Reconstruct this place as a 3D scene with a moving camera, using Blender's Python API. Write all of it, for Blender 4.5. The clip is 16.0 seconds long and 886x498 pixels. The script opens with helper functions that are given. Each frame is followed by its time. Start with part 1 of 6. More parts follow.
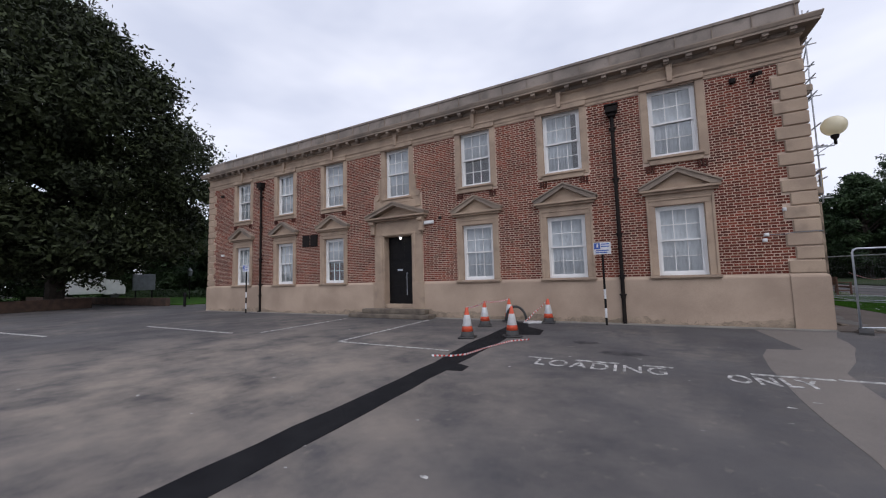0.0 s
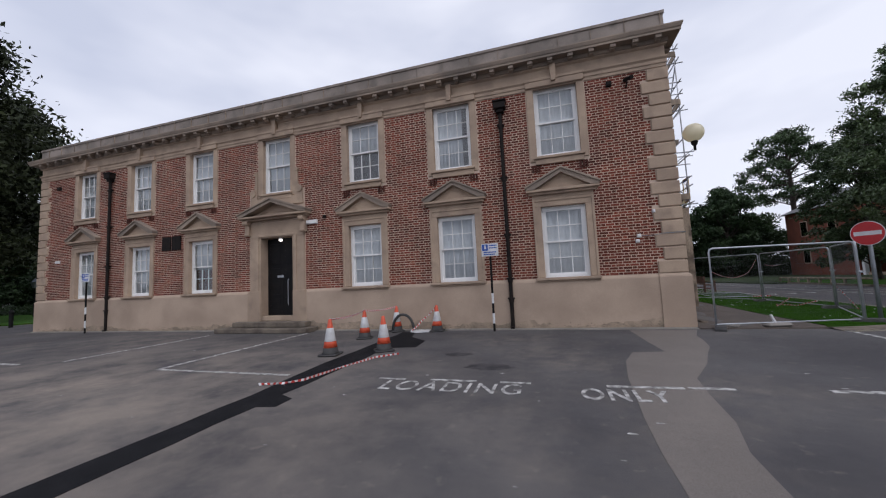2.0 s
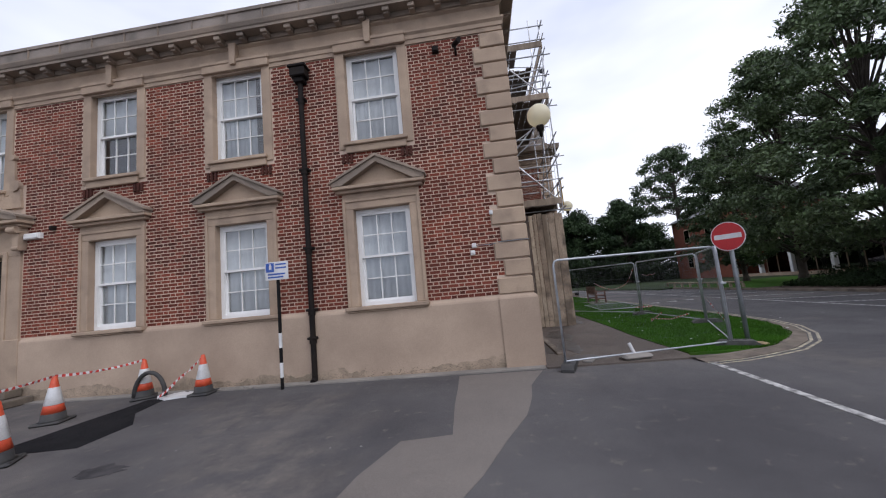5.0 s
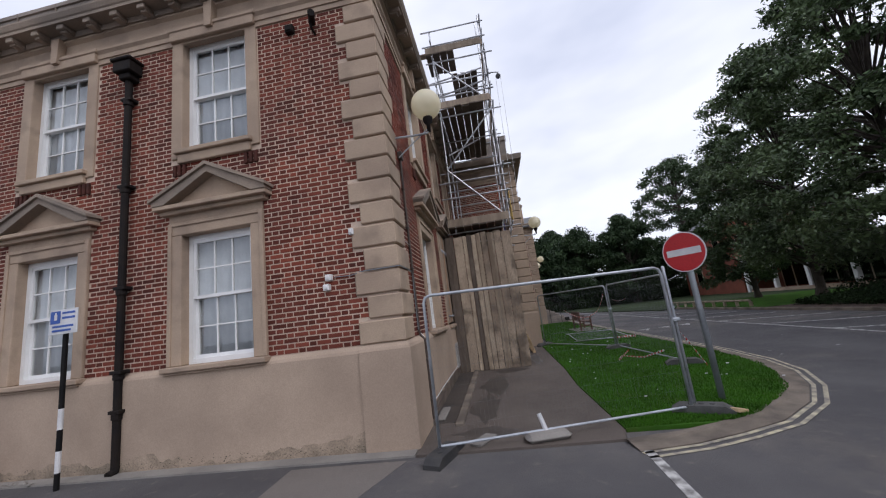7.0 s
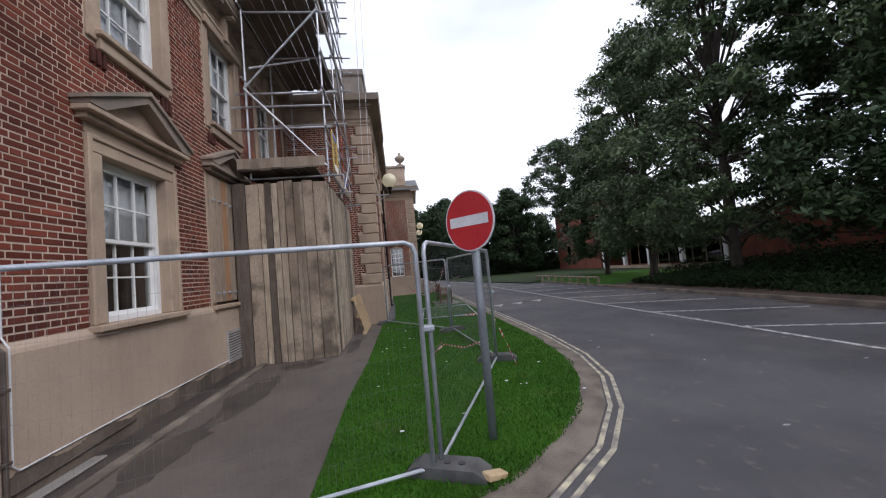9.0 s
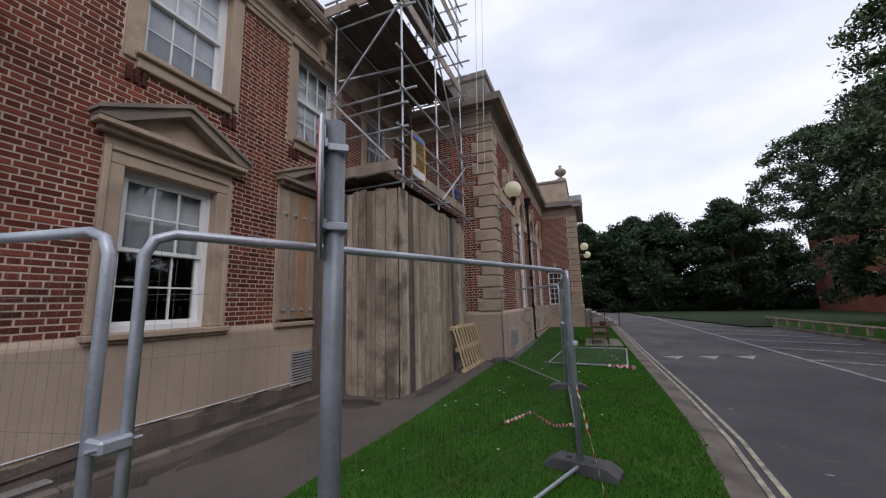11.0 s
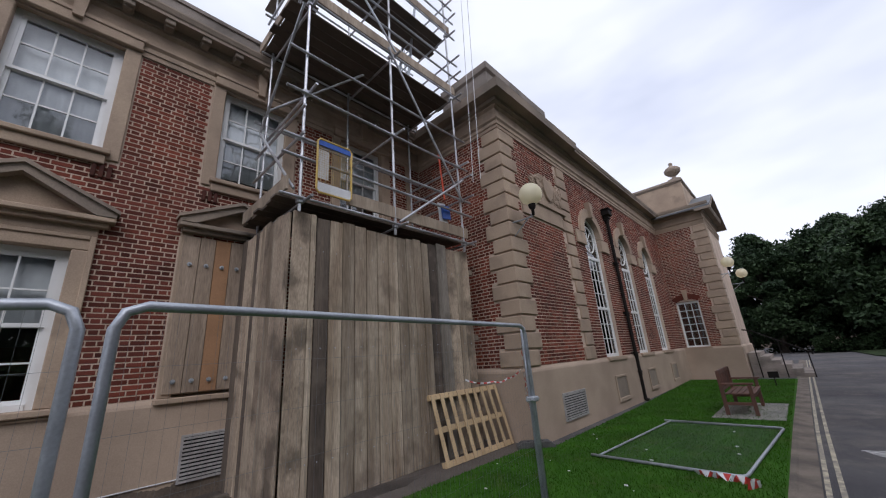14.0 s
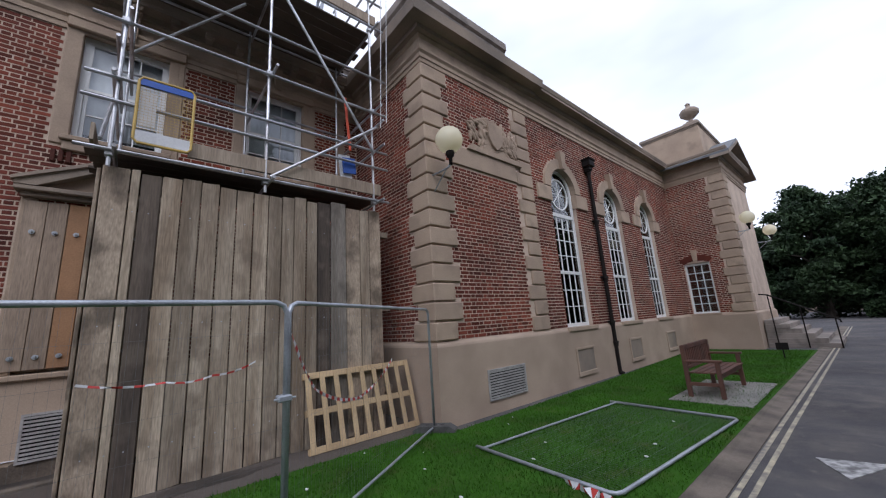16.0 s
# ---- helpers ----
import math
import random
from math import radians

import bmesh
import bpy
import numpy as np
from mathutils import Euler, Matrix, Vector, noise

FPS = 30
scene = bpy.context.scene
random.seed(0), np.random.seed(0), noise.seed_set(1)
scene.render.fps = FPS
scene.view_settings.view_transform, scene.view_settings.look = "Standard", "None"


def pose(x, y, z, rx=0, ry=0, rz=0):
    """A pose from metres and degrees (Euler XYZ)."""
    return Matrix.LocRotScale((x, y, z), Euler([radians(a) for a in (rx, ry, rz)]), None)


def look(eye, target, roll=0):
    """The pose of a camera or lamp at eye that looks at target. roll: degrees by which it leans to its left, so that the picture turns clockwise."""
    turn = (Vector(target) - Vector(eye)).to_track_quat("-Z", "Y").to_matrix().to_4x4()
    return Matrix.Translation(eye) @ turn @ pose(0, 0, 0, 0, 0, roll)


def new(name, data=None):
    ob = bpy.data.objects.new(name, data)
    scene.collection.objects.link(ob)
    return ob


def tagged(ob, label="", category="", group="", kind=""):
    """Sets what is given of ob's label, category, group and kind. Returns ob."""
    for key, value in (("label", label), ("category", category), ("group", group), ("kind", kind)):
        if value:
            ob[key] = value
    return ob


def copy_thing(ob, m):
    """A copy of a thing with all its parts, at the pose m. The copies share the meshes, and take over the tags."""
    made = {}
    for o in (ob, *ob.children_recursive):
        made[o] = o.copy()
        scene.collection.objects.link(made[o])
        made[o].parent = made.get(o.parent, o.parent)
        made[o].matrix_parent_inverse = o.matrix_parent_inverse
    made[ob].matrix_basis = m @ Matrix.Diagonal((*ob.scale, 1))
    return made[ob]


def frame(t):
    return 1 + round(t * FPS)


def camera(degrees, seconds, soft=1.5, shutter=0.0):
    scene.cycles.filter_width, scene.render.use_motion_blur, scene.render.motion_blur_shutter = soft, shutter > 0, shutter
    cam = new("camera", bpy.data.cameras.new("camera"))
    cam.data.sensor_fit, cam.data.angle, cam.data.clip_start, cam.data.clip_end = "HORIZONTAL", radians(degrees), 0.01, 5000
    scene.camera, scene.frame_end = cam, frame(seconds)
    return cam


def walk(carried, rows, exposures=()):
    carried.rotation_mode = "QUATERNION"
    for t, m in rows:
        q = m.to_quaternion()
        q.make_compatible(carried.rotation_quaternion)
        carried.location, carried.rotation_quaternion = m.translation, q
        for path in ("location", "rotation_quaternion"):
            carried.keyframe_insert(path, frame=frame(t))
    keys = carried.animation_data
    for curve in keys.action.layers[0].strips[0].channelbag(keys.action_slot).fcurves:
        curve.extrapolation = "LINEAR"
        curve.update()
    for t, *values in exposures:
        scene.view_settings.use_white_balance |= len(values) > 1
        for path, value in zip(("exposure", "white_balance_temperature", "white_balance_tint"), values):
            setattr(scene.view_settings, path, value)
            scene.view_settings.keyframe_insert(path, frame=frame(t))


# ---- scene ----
cam = camera(102.1, 16.0, soft=1.15)
PATH = [
    (0, (-0.178, -1.205, 1.554), (-1.099, 0.563, 1.71), -1.6),
    (0.5, (-0.047, -0.829, 1.57), (-0.736, 1.031, 1.821), -1.1),
    (1, (0.178, -0.557, 1.601), (-0.676, 1.226, 1.908), 0.5),
    (1.5, (0.415, -0.17, 1.492), (-0.368, 1.659, 1.704), -4.4),
    (2, (0.687, 0.42, 1.495), (0.125, 2.332, 1.667), -2.7),
    (2.5, (0.971, 0.895, 1.517), (0.064, 2.67, 1.668), -4.3),
    (3, (1.318, 1.497, 1.5), (0.549, 3.342, 1.574), -2.9),
    (3.5, (1.753, 2.064, 1.485), (1.131, 3.961, 1.601), -2.8),
    (4, (2.204, 2.683, 1.459), (1.886, 4.656, 1.542), -2.3),
    (4.2, (2.369, 2.852, 1.457), (2.155, 4.837, 1.58), -5.2),
    (4.5, (2.657, 3.284, 1.509), (2.551, 5.267, 1.749), -5.1),
    (4.7, (2.836, 3.508, 1.561), (2.676, 5.49, 1.774), -4.7),
    (6.8, (5.15, 5.84, 1.66), (4.886, 7.778, 2.078), -6.3),
    (7, (5.37, 6.03, 1.68), (5.123, 7.982, 2.039), -7.3),
    (7.3, (5.645, 6.379, 1.756), (5.978, 8.334, 2.012), -3.5),
    (7.5, (5.921, 6.612, 1.751), (6.712, 8.445, 1.878), -6.5),
    (8, (6.592, 7.347, 1.732), (7.953, 8.811, 1.778), -3.5),
    (8.5, (7.062, 7.903, 1.727), (8.364, 9.421, 1.738), -3.9),
    (8.8, (7.346, 8.234, 1.701), (8.21, 10.034, 1.817), -6.8),
    (9, (7.518, 8.379, 1.713), (7.771, 10.36, 1.819), -5.2),
    (9.2, (7.726, 8.585, 1.696), (7.558, 10.575, 1.804), -6.4),
    (11.3, (9.477, 10.944, 1.636), (8.664, 12.72, 2.068), -3.6),
    (11.5, (9.632, 11.159, 1.582), (8.742, 12.827, 2.236), -5.0),
    (12, (9.907, 11.846, 1.563), (8.931, 13.451, 2.25), -2.6),
    (12.5, (10.193, 12.454, 1.556), (9.059, 13.986, 2.16), -1.5),
    (13, (10.415, 13.169, 1.596), (9.303, 14.732, 2.162), -0.8),
    (13.5, (10.626, 13.806, 1.659), (9.311, 15.207, 2.214), 0.0),
    (14, (10.887, 14.431, 1.67), (9.583, 15.829, 2.256), -4.1),
    (14.5, (11.171, 15.047, 1.766), (9.786, 16.44, 2.146), -7.6),
    (15, (11.393, 15.657, 1.737), (10.096, 17.106, 2.202), -6.4),
    (15.5, (11.642, 16.258, 1.717), (10.254, 17.645, 2.103), -7.4),
    (16, (11.817, 16.915, 1.698), (10.34, 18.2, 2.106), -3.9),
]
walk(cam, [(t, look(eye, target, roll)) for t, eye, target, roll in PATH], exposures=[(t, e, k, 15) for t, e, k in ((0.0, -0.02, 6150), (1.0, -0.13, 6150), (2.5, -0.1, 6150), (3.0, 0.03, 6150), (4.5, 0.24, 6150), (7.0, 0.1, 6150), (8.5, 0.3, 6100), (9.0, 0.45, 6150), (9.6, 0.3, 6150), (11.5, 0.0, 6150), (12.0, -0.06, 6100), (13.5, 0.02, 6100), (14.5, 0.17, 6000), (15.5, 0.21, 5850), (16.0, 0.34, 5850))])


# ---- world and light ----
SUN_EL, SUN_ROT = 46.0, 125.0
world = bpy.data.worlds.new("overcast")
scene.world = world
world.use_nodes = True
wn, wl = world.node_tree.nodes, world.node_tree.links
wn.clear()
w_out = wn.new("ShaderNodeOutputWorld")
w_bg = wn.new("ShaderNodeBackground")
w_sky = wn.new("ShaderNodeTexSky")
w_sky.sky_type, w_sky.sun_disc = "NISHITA", False
w_sky.sun_elevation, w_sky.sun_rotation = radians(SUN_EL), radians(SUN_ROT)
w_tc = wn.new("ShaderNodeTexCoord")
w_map = wn.new("ShaderNodeMapping")
w_map.inputs["Scale"].default_value = (1.0, 1.0, 2.6)
w_noise = wn.new("ShaderNodeTexNoise")
w_noise.inputs["Scale"].default_value, w_noise.inputs["Detail"].default_value = 1.7, 4.0
w_ramp = wn.new("ShaderNodeValToRGB")
w_ramp.color_ramp.elements[0].position, w_ramp.color_ramp.elements[0].color = 0.36, (6.6, 7.0, 7.95, 1)
w_ramp.color_ramp.elements[1].position, w_ramp.color_ramp.elements[1].color = 0.62, (9.45, 9.65, 10.1, 1)
w_mix = wn.new("ShaderNodeMixRGB")
w_mix.inputs["Fac"].default_value = 0.9
wl.new(w_tc.outputs["Generated"], w_map.inputs["Vector"])
wl.new(w_map.outputs["Vector"], w_noise.inputs["Vector"])
wl.new(w_noise.outputs["Fac"], w_ramp.inputs["Fac"])
wl.new(w_sky.outputs["Color"], w_mix.inputs["Color1"])
wl.new(w_ramp.outputs["Color"], w_mix.inputs["Color2"])
wl.new(w_mix.outputs["Color"], w_bg.inputs["Color"])
w_bg.inputs["Strength"].default_value = 0.107
wl.new(w_bg.outputs["Background"], w_out.inputs["Surface"])
sun = new("sun", bpy.data.lights.new("sun", "SUN"))
sun.data.energy, sun.data.angle, sun.data.color = 1.2, radians(40), (1.0, 0.97, 0.93)
sun.matrix_world = look((0, 0, 30), (0 - 30 * math.cos(radians(SUN_EL)) * math.sin(radians(SUN_ROT)), -30 * math.cos(radians(SUN_EL)) * math.cos(radians(SUN_ROT)), 30 - 30 * math.sin(radians(SUN_EL))))


# ---- materials ----
def material(name, colour, rough=0.8, metal=0.0, second=None, scale=3.0, grain=40.0, bump=0.2, vary=0.0, island=False, spec=0.5, grain_amt=0.25, stretch=None, blotch=None, spread=0.52):
    """Two colours blotched at a large scale, a fine grain, bump, and a change of value from piece to piece."""
    m = bpy.data.materials.new(name)
    m.use_nodes = True
    n, l = m.node_tree.nodes, m.node_tree.links
    b = n["Principled BSDF"]
    b.inputs["Roughness"].default_value, b.inputs["Metallic"].default_value = rough, metal
    b.inputs["Specular IOR Level"].default_value = spec
    tc = n.new("ShaderNodeTexCoord")
    big = n.new("ShaderNodeTexNoise")
    big.inputs["Scale"].default_value, big.inputs["Detail"].default_value = scale, 5.0
    fine = n.new("ShaderNodeTexNoise")
    fine.inputs["Scale"].default_value, fine.inputs["Detail"].default_value = grain, 3.0
    geo = n.new("ShaderNodeNewGeometry")
    for t in (big, fine):
        if stretch:
            mp = n.new("ShaderNodeMapping")
            mp.inputs["Scale"].default_value = stretch
            l.new(geo.outputs["Position"], mp.inputs["Vector"]), l.new(mp.outputs["Vector"], t.inputs["Vector"])
        else:
            l.new(geo.outputs["Position"], t.inputs["Vector"])
    ramp = n.new("ShaderNodeValToRGB")
    second = second or tuple(c * 0.78 for c in colour)
    ramp.color_ramp.elements[0].position, ramp.color_ramp.elements[0].color = 0.36, (*second, 1)
    ramp.color_ramp.elements[1].position, ramp.color_ramp.elements[1].color = 0.64, (*colour, 1)
    l.new(big.outputs["Fac"], ramp.inputs["Fac"])
    last = ramp.outputs["Color"]
    gm = n.new("ShaderNodeMixRGB")
    gm.blend_type = "OVERLAY"
    gm.inputs["Fac"].default_value = grain_amt
    l.new(last, gm.inputs["Color1"]), l.new(fine.outputs["Fac"], gm.inputs["Color2"])
    last = gm.outputs["Color"]
    if vary:
        hsv = n.new("ShaderNodeHueSaturation")
        mr = n.new("ShaderNodeMapRange")
        mr.inputs["To Min"].default_value, mr.inputs["To Max"].default_value = 1 - vary, 1 + vary
        if island:
            l.new(geo.outputs["Random Per Island"], mr.inputs["Value"])
        else:
            oi = n.new("ShaderNodeObjectInfo")
            l.new(oi.outputs["Random"], mr.inputs["Value"])
        l.new(mr.outputs["Result"], hsv.inputs["Value"])
        l.new(last, hsv.inputs["Color"])
        last = hsv.outputs["Color"]
    if blotch:
        bl = n.new("ShaderNodeTexNoise")
        bl.inputs["Scale"].default_value, bl.inputs["Detail"].default_value = 2.3, 6.0
        l.new(geo.outputs["Position"], bl.inputs["Vector"])
        br = n.new("ShaderNodeMapRange")
        br.inputs["From Min"].default_value, br.inputs["From Max"].default_value, br.inputs["To Max"].default_value = spread, spread + 0.16, 0.75
        bx = n.new("ShaderNodeMixRGB")
        bx.inputs["Color2"].default_value = (*blotch, 1)
        l.new(bl.outputs["Fac"], br.inputs["Value"]), l.new(br.outputs["Result"], bx.inputs["Fac"]), l.new(last, bx.inputs["Color1"])
        last = bx.outputs["Color"]
    l.new(last, b.inputs["Base Color"])
    if bump:
        bp = n.new("ShaderNodeBump")
        bp.inputs["Strength"].default_value, bp.inputs["Distance"].default_value = bump, 0.01
        l.new(fine.outputs["Fac"], bp.inputs["Height"])
        l.new(bp.outputs["Normal"], b.inputs["Normal"])
    return m


BRICK_I = material("brick_field", (0.185, 0.046, 0.027), 0.88, second=(0.108, 0.031, 0.022), scale=0.9, grain=90, spec=0.25, vary=0.42, island=True, bump=0.4)
BRICK_O = material("brick_single", (0.185, 0.046, 0.027), 0.88, second=(0.108, 0.031, 0.022), scale=0.9, grain=90, spec=0.25, vary=0.42, bump=0.4)
MORTAR = material("mortar", (0.60, 0.475, 0.375), 0.95, second=(0.46, 0.355, 0.28), scale=1.5, grain=120)
STONE = material("sandstone", (0.43, 0.325, 0.235), 0.9, second=(0.335, 0.25, 0.185), scale=1.1, grain=60, bump=0.25, vary=0.06, blotch=(0.27, 0.205, 0.155))
STONE_D = material("weathered_stone", (0.33, 0.26, 0.20), 0.92, second=(0.20, 0.165, 0.135), scale=0.8, grain=50, bump=0.3, vary=0.06)
WEATHER = material("grey_weathered_stone", (0.31, 0.265, 0.23), 0.92, second=(0.20, 0.172, 0.15), scale=0.9, grain=55, bump=0.3, vary=0.06, blotch=(0.14, 0.122, 0.105))
PLINTH = material("plinth_stone", (0.45, 0.345, 0.26), 0.9, second=(0.35, 0.265, 0.20), scale=0.8, grain=70, bump=0.15)
WHITE = material("white_paint", (0.80, 0.80, 0.79), 0.35, second=(0.72, 0.72, 0.71), scale=2, grain=30, bump=0.03, grain_amt=0.05)
BLACK = material("black_paint", (0.007, 0.007, 0.008), 0.6, spec=0.15, second=(0.011, 0.010, 0.010), scale=4, grain=60, bump=0.08)
PIPE = material("black_iron", (0.012, 0.010, 0.010), 0.7, spec=0.15, second=(0.018, 0.014, 0.012), scale=5, grain=60, bump=0.15)
ASPHALT_NEW = material("fresh_asphalt", (0.010, 0.010, 0.012), 0.9, second=(0.016, 0.016, 0.018), scale=3, grain=140, bump=0.6, spec=0.12)
OIL = material("oil_stain", (0.028, 0.027, 0.03), 0.75, spec=0.3, second=(0.07, 0.066, 0.068), scale=5, grain=120)
CONCRETE = material("concrete", (0.27, 0.25, 0.225), 0.9, second=(0.19, 0.175, 0.16), scale=1.4, grain=80, bump=0.3, vary=0.1)
STEPSTONE = material("step_stone", (0.17, 0.14, 0.11), 0.92, second=(0.085, 0.07, 0.057), scale=2.5, grain=70, bump=0.4, grain_amt=0.4)
# verge green darkened so the colour itself holds the trees' shade
TURF_SHADED = material("shaded_turf", (0.030, 0.050, 0.016), 0.9, second=(0.018, 0.026, 0.011), scale=1.6, grain=60, bump=0.8, spec=0.2)
KERBSTONE = material("kerb_stone", (0.205, 0.168, 0.132), 0.92, second=(0.10, 0.082, 0.066), scale=2.2, grain=80, bump=0.4, grain_amt=0.4)
ROADPAINT = material("road_paint", (0.56, 0.55, 0.53), 0.8, second=(0.14, 0.135, 0.13), scale=9, grain=90, bump=0.2)
CREAMPAINT = material("cream_line", (0.54, 0.48, 0.33), 0.8, second=(0.20, 0.18, 0.16), scale=7, grain=90, bump=0.2)
SOIL = material("leaf_litter", (0.085, 0.05, 0.035), 0.95, second=(0.05, 0.032, 0.024), scale=3, grain=60, bump=0.8)
TURF = material("turf", (0.042, 0.118, 0.012), 0.95, second=(0.030, 0.08, 0.010), scale=1.3, grain=120, bump=0.6, spec=0.1, blotch=(0.062, 0.085, 0.02))
BLADE = material("grass_blade", (0.052, 0.148, 0.012), 0.8, second=(0.034, 0.096, 0.010), scale=1.1, grain=30, spec=0.1, vary=0.18, island=True, bump=0)
LEAF = material("leaf", (0.115, 0.165, 0.07), 0.5, spec=0.35, second=(0.06, 0.092, 0.042), scale=0.5, grain=9, vary=0.45, island=True, bump=0)
LEAF_D = material("dark_leaf", (0.062, 0.10, 0.04), 0.55, spec=0.3, second=(0.03, 0.052, 0.022), scale=0.5, grain=9, vary=0.45, island=True, bump=0)
LEAF_F = material("far_leaf", (0.042, 0.07, 0.028), 0.6, spec=0.2, second=(0.018, 0.035, 0.015), scale=0.5, grain=9, vary=0.45, island=True, bump=0)
LEAF_B = material("beech_leaf", (0.036, 0.046, 0.018), 0.65, spec=0.2, second=(0.013, 0.018, 0.008), scale=0.5, grain=9, vary=0.45, island=True, bump=0)
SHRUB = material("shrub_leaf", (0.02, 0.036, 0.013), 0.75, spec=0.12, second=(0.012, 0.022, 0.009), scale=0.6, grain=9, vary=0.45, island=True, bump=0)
BARK = material("bark", (0.06, 0.048, 0.038), 0.95, second=(0.035, 0.028, 0.022), scale=3, grain=40, bump=0.9)
WOOD = material("weathered_plank", (0.33, 0.265, 0.20), 0.9, second=(0.20, 0.155, 0.115), scale=4, grain=60, vary=0.3, bump=0.3, grain_amt=0.4, stretch=(1, 1, 0.12))
WOOD_G = material("silvered_board", (0.34, 0.26, 0.195), 0.9, second=(0.23, 0.175, 0.13), scale=4, grain=60, vary=0.12, bump=0.3, grain_amt=0.5, stretch=(1, 1, 0.12))
WOOD_N = material("new_pine", (0.52, 0.38, 0.22), 0.8, second=(0.42, 0.30, 0.17), scale=2, grain=50, vary=0.1, bump=0.2)
WOOD_O = material("orange_plank", (0.36, 0.20, 0.105), 0.85, second=(0.27, 0.15, 0.08), scale=2, grain=50, bump=0.2)
WOOD_B = material("bench_wood", (0.13, 0.055, 0.035), 0.7, second=(0.085, 0.04, 0.028), scale=3, grain=50, vary=0.12, bump=0.2)
STEEL = material("galvanised_steel", (0.47, 0.50, 0.54), 0.42, 0.45, second=(0.34, 0.36, 0.39), scale=4, grain=70, bump=0.1)
STEEL_M = material("mesh_wire", (0.19, 0.20, 0.21), 0.6, 0.3, bump=0)
FOOT = material("grey_rubber_block", (0.10, 0.098, 0.095), 0.85, second=(0.06, 0.058, 0.056), scale=5, grain=70, bump=0.3)
WET = material("wet_channel", (0.075, 0.062, 0.052), 0.55, second=(0.04, 0.034, 0.03), scale=1.6, grain=80, bump=0.3)
CONDUIT = material("conduit_brown", (0.10, 0.075, 0.06), 0.6, second=(0.06, 0.045, 0.038), scale=6, grain=60, bump=0.1)
# brick red darkened so its colour carries the shadow of the upright slots
DARK_BRICK = material("shaded_brick", (0.085, 0.03, 0.022), 0.9, second=(0.05, 0.022, 0.018), scale=4, grain=80, spec=0.2)
TUBE = material("scaffold_tube", (0.56, 0.57, 0.60), 0.42, 0.7, second=(0.34, 0.335, 0.34), scale=3, grain=60, bump=0.12, vary=0.15)
DECK = material("scaffold_board", (0.115, 0.088, 0.068), 0.9, second=(0.09, 0.07, 0.055), scale=1.5, grain=40, vary=0.25, bump=0.3)
RUBBER = material("dark_rubber", (0.03, 0.03, 0.032), 0.75, second=(0.05, 0.048, 0.046), scale=5, grain=60)
ORANGE = material("cone_orange", (0.62, 0.09, 0.035), 0.5, second=(0.52, 0.07, 0.03), scale=6, grain=50, bump=0.05)
SLEEVE = material("reflective_sleeve", (0.62, 0.63, 0.64), 0.4, second=(0.5, 0.5, 0.5), scale=6, grain=60, bump=0.05)
BLUE = material("sign_blue", (0.03, 0.10, 0.42), 0.4, bump=0)
RED = material("sign_red", (0.50, 0.02, 0.025), 0.4, second=(0.44, 0.018, 0.022), scale=3, bump=0)
TAPE_R = material("tape_red", (0.55, 0.05, 0.04), 0.5, bump=0)
SIGN_W = material("sign_white", (0.72, 0.72, 0.73), 0.4, bump=0)
SIGN_G = material("sign_back_grey", (0.22, 0.24, 0.26), 0.5, 0.3, bump=0.05)
YELLOW = material("yellow_steel", (0.60, 0.40, 0.10), 0.5, bump=0.05)
# net's pale blue also carries the sky's reflection on the panes
CURTAIN = material("net_curtain", (0.80, 0.83, 0.87), 0.95, second=(0.72, 0.75, 0.79), scale=4, grain=30, bump=0.1)
# dark tone puts the dimness of the rooms into the colour
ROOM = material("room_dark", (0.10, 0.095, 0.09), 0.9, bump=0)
VENT = material("vent_metal", (0.46, 0.44, 0.43), 0.6, 0.2, second=(0.36, 0.34, 0.33), scale=6, bump=0.1)
LEAD = material("lead_roof", (0.17, 0.175, 0.18), 0.6, 0.2, second=(0.12, 0.125, 0.13), scale=1.2, grain=40)
BRICK_FAR = material("distant_brick", (0.20, 0.07, 0.045), 0.9, spec=0.2, second=(0.14, 0.052, 0.036), scale=1.0, grain=14, bump=0.3)


def glass_material():
    m = bpy.data.materials.new("window_glass")
    m.use_nodes = True
    n, l = m.node_tree.nodes, m.node_tree.links
    n.clear()
    out = n.new("ShaderNodeOutputMaterial")
    mix = n.new("ShaderNodeMixShader")
    tr = n.new("ShaderNodeBsdfTransparent")
    gl = n.new("ShaderNodeBsdfGlossy")
    fr = n.new("ShaderNodeFresnel")
    tr.inputs["Color"].default_value = (0.86, 0.89, 0.89, 1)
    gl.inputs["Roughness"].default_value = 0.02
    fr.inputs["IOR"].default_value = 2.15
    l.new(fr.outputs[0], mix.inputs[0]), l.new(tr.outputs[0], mix.inputs[1]), l.new(gl.outputs[0], mix.inputs[2])
    l.new(mix.outputs[0], out.inputs["Surface"])
    return m


GLASS = glass_material()


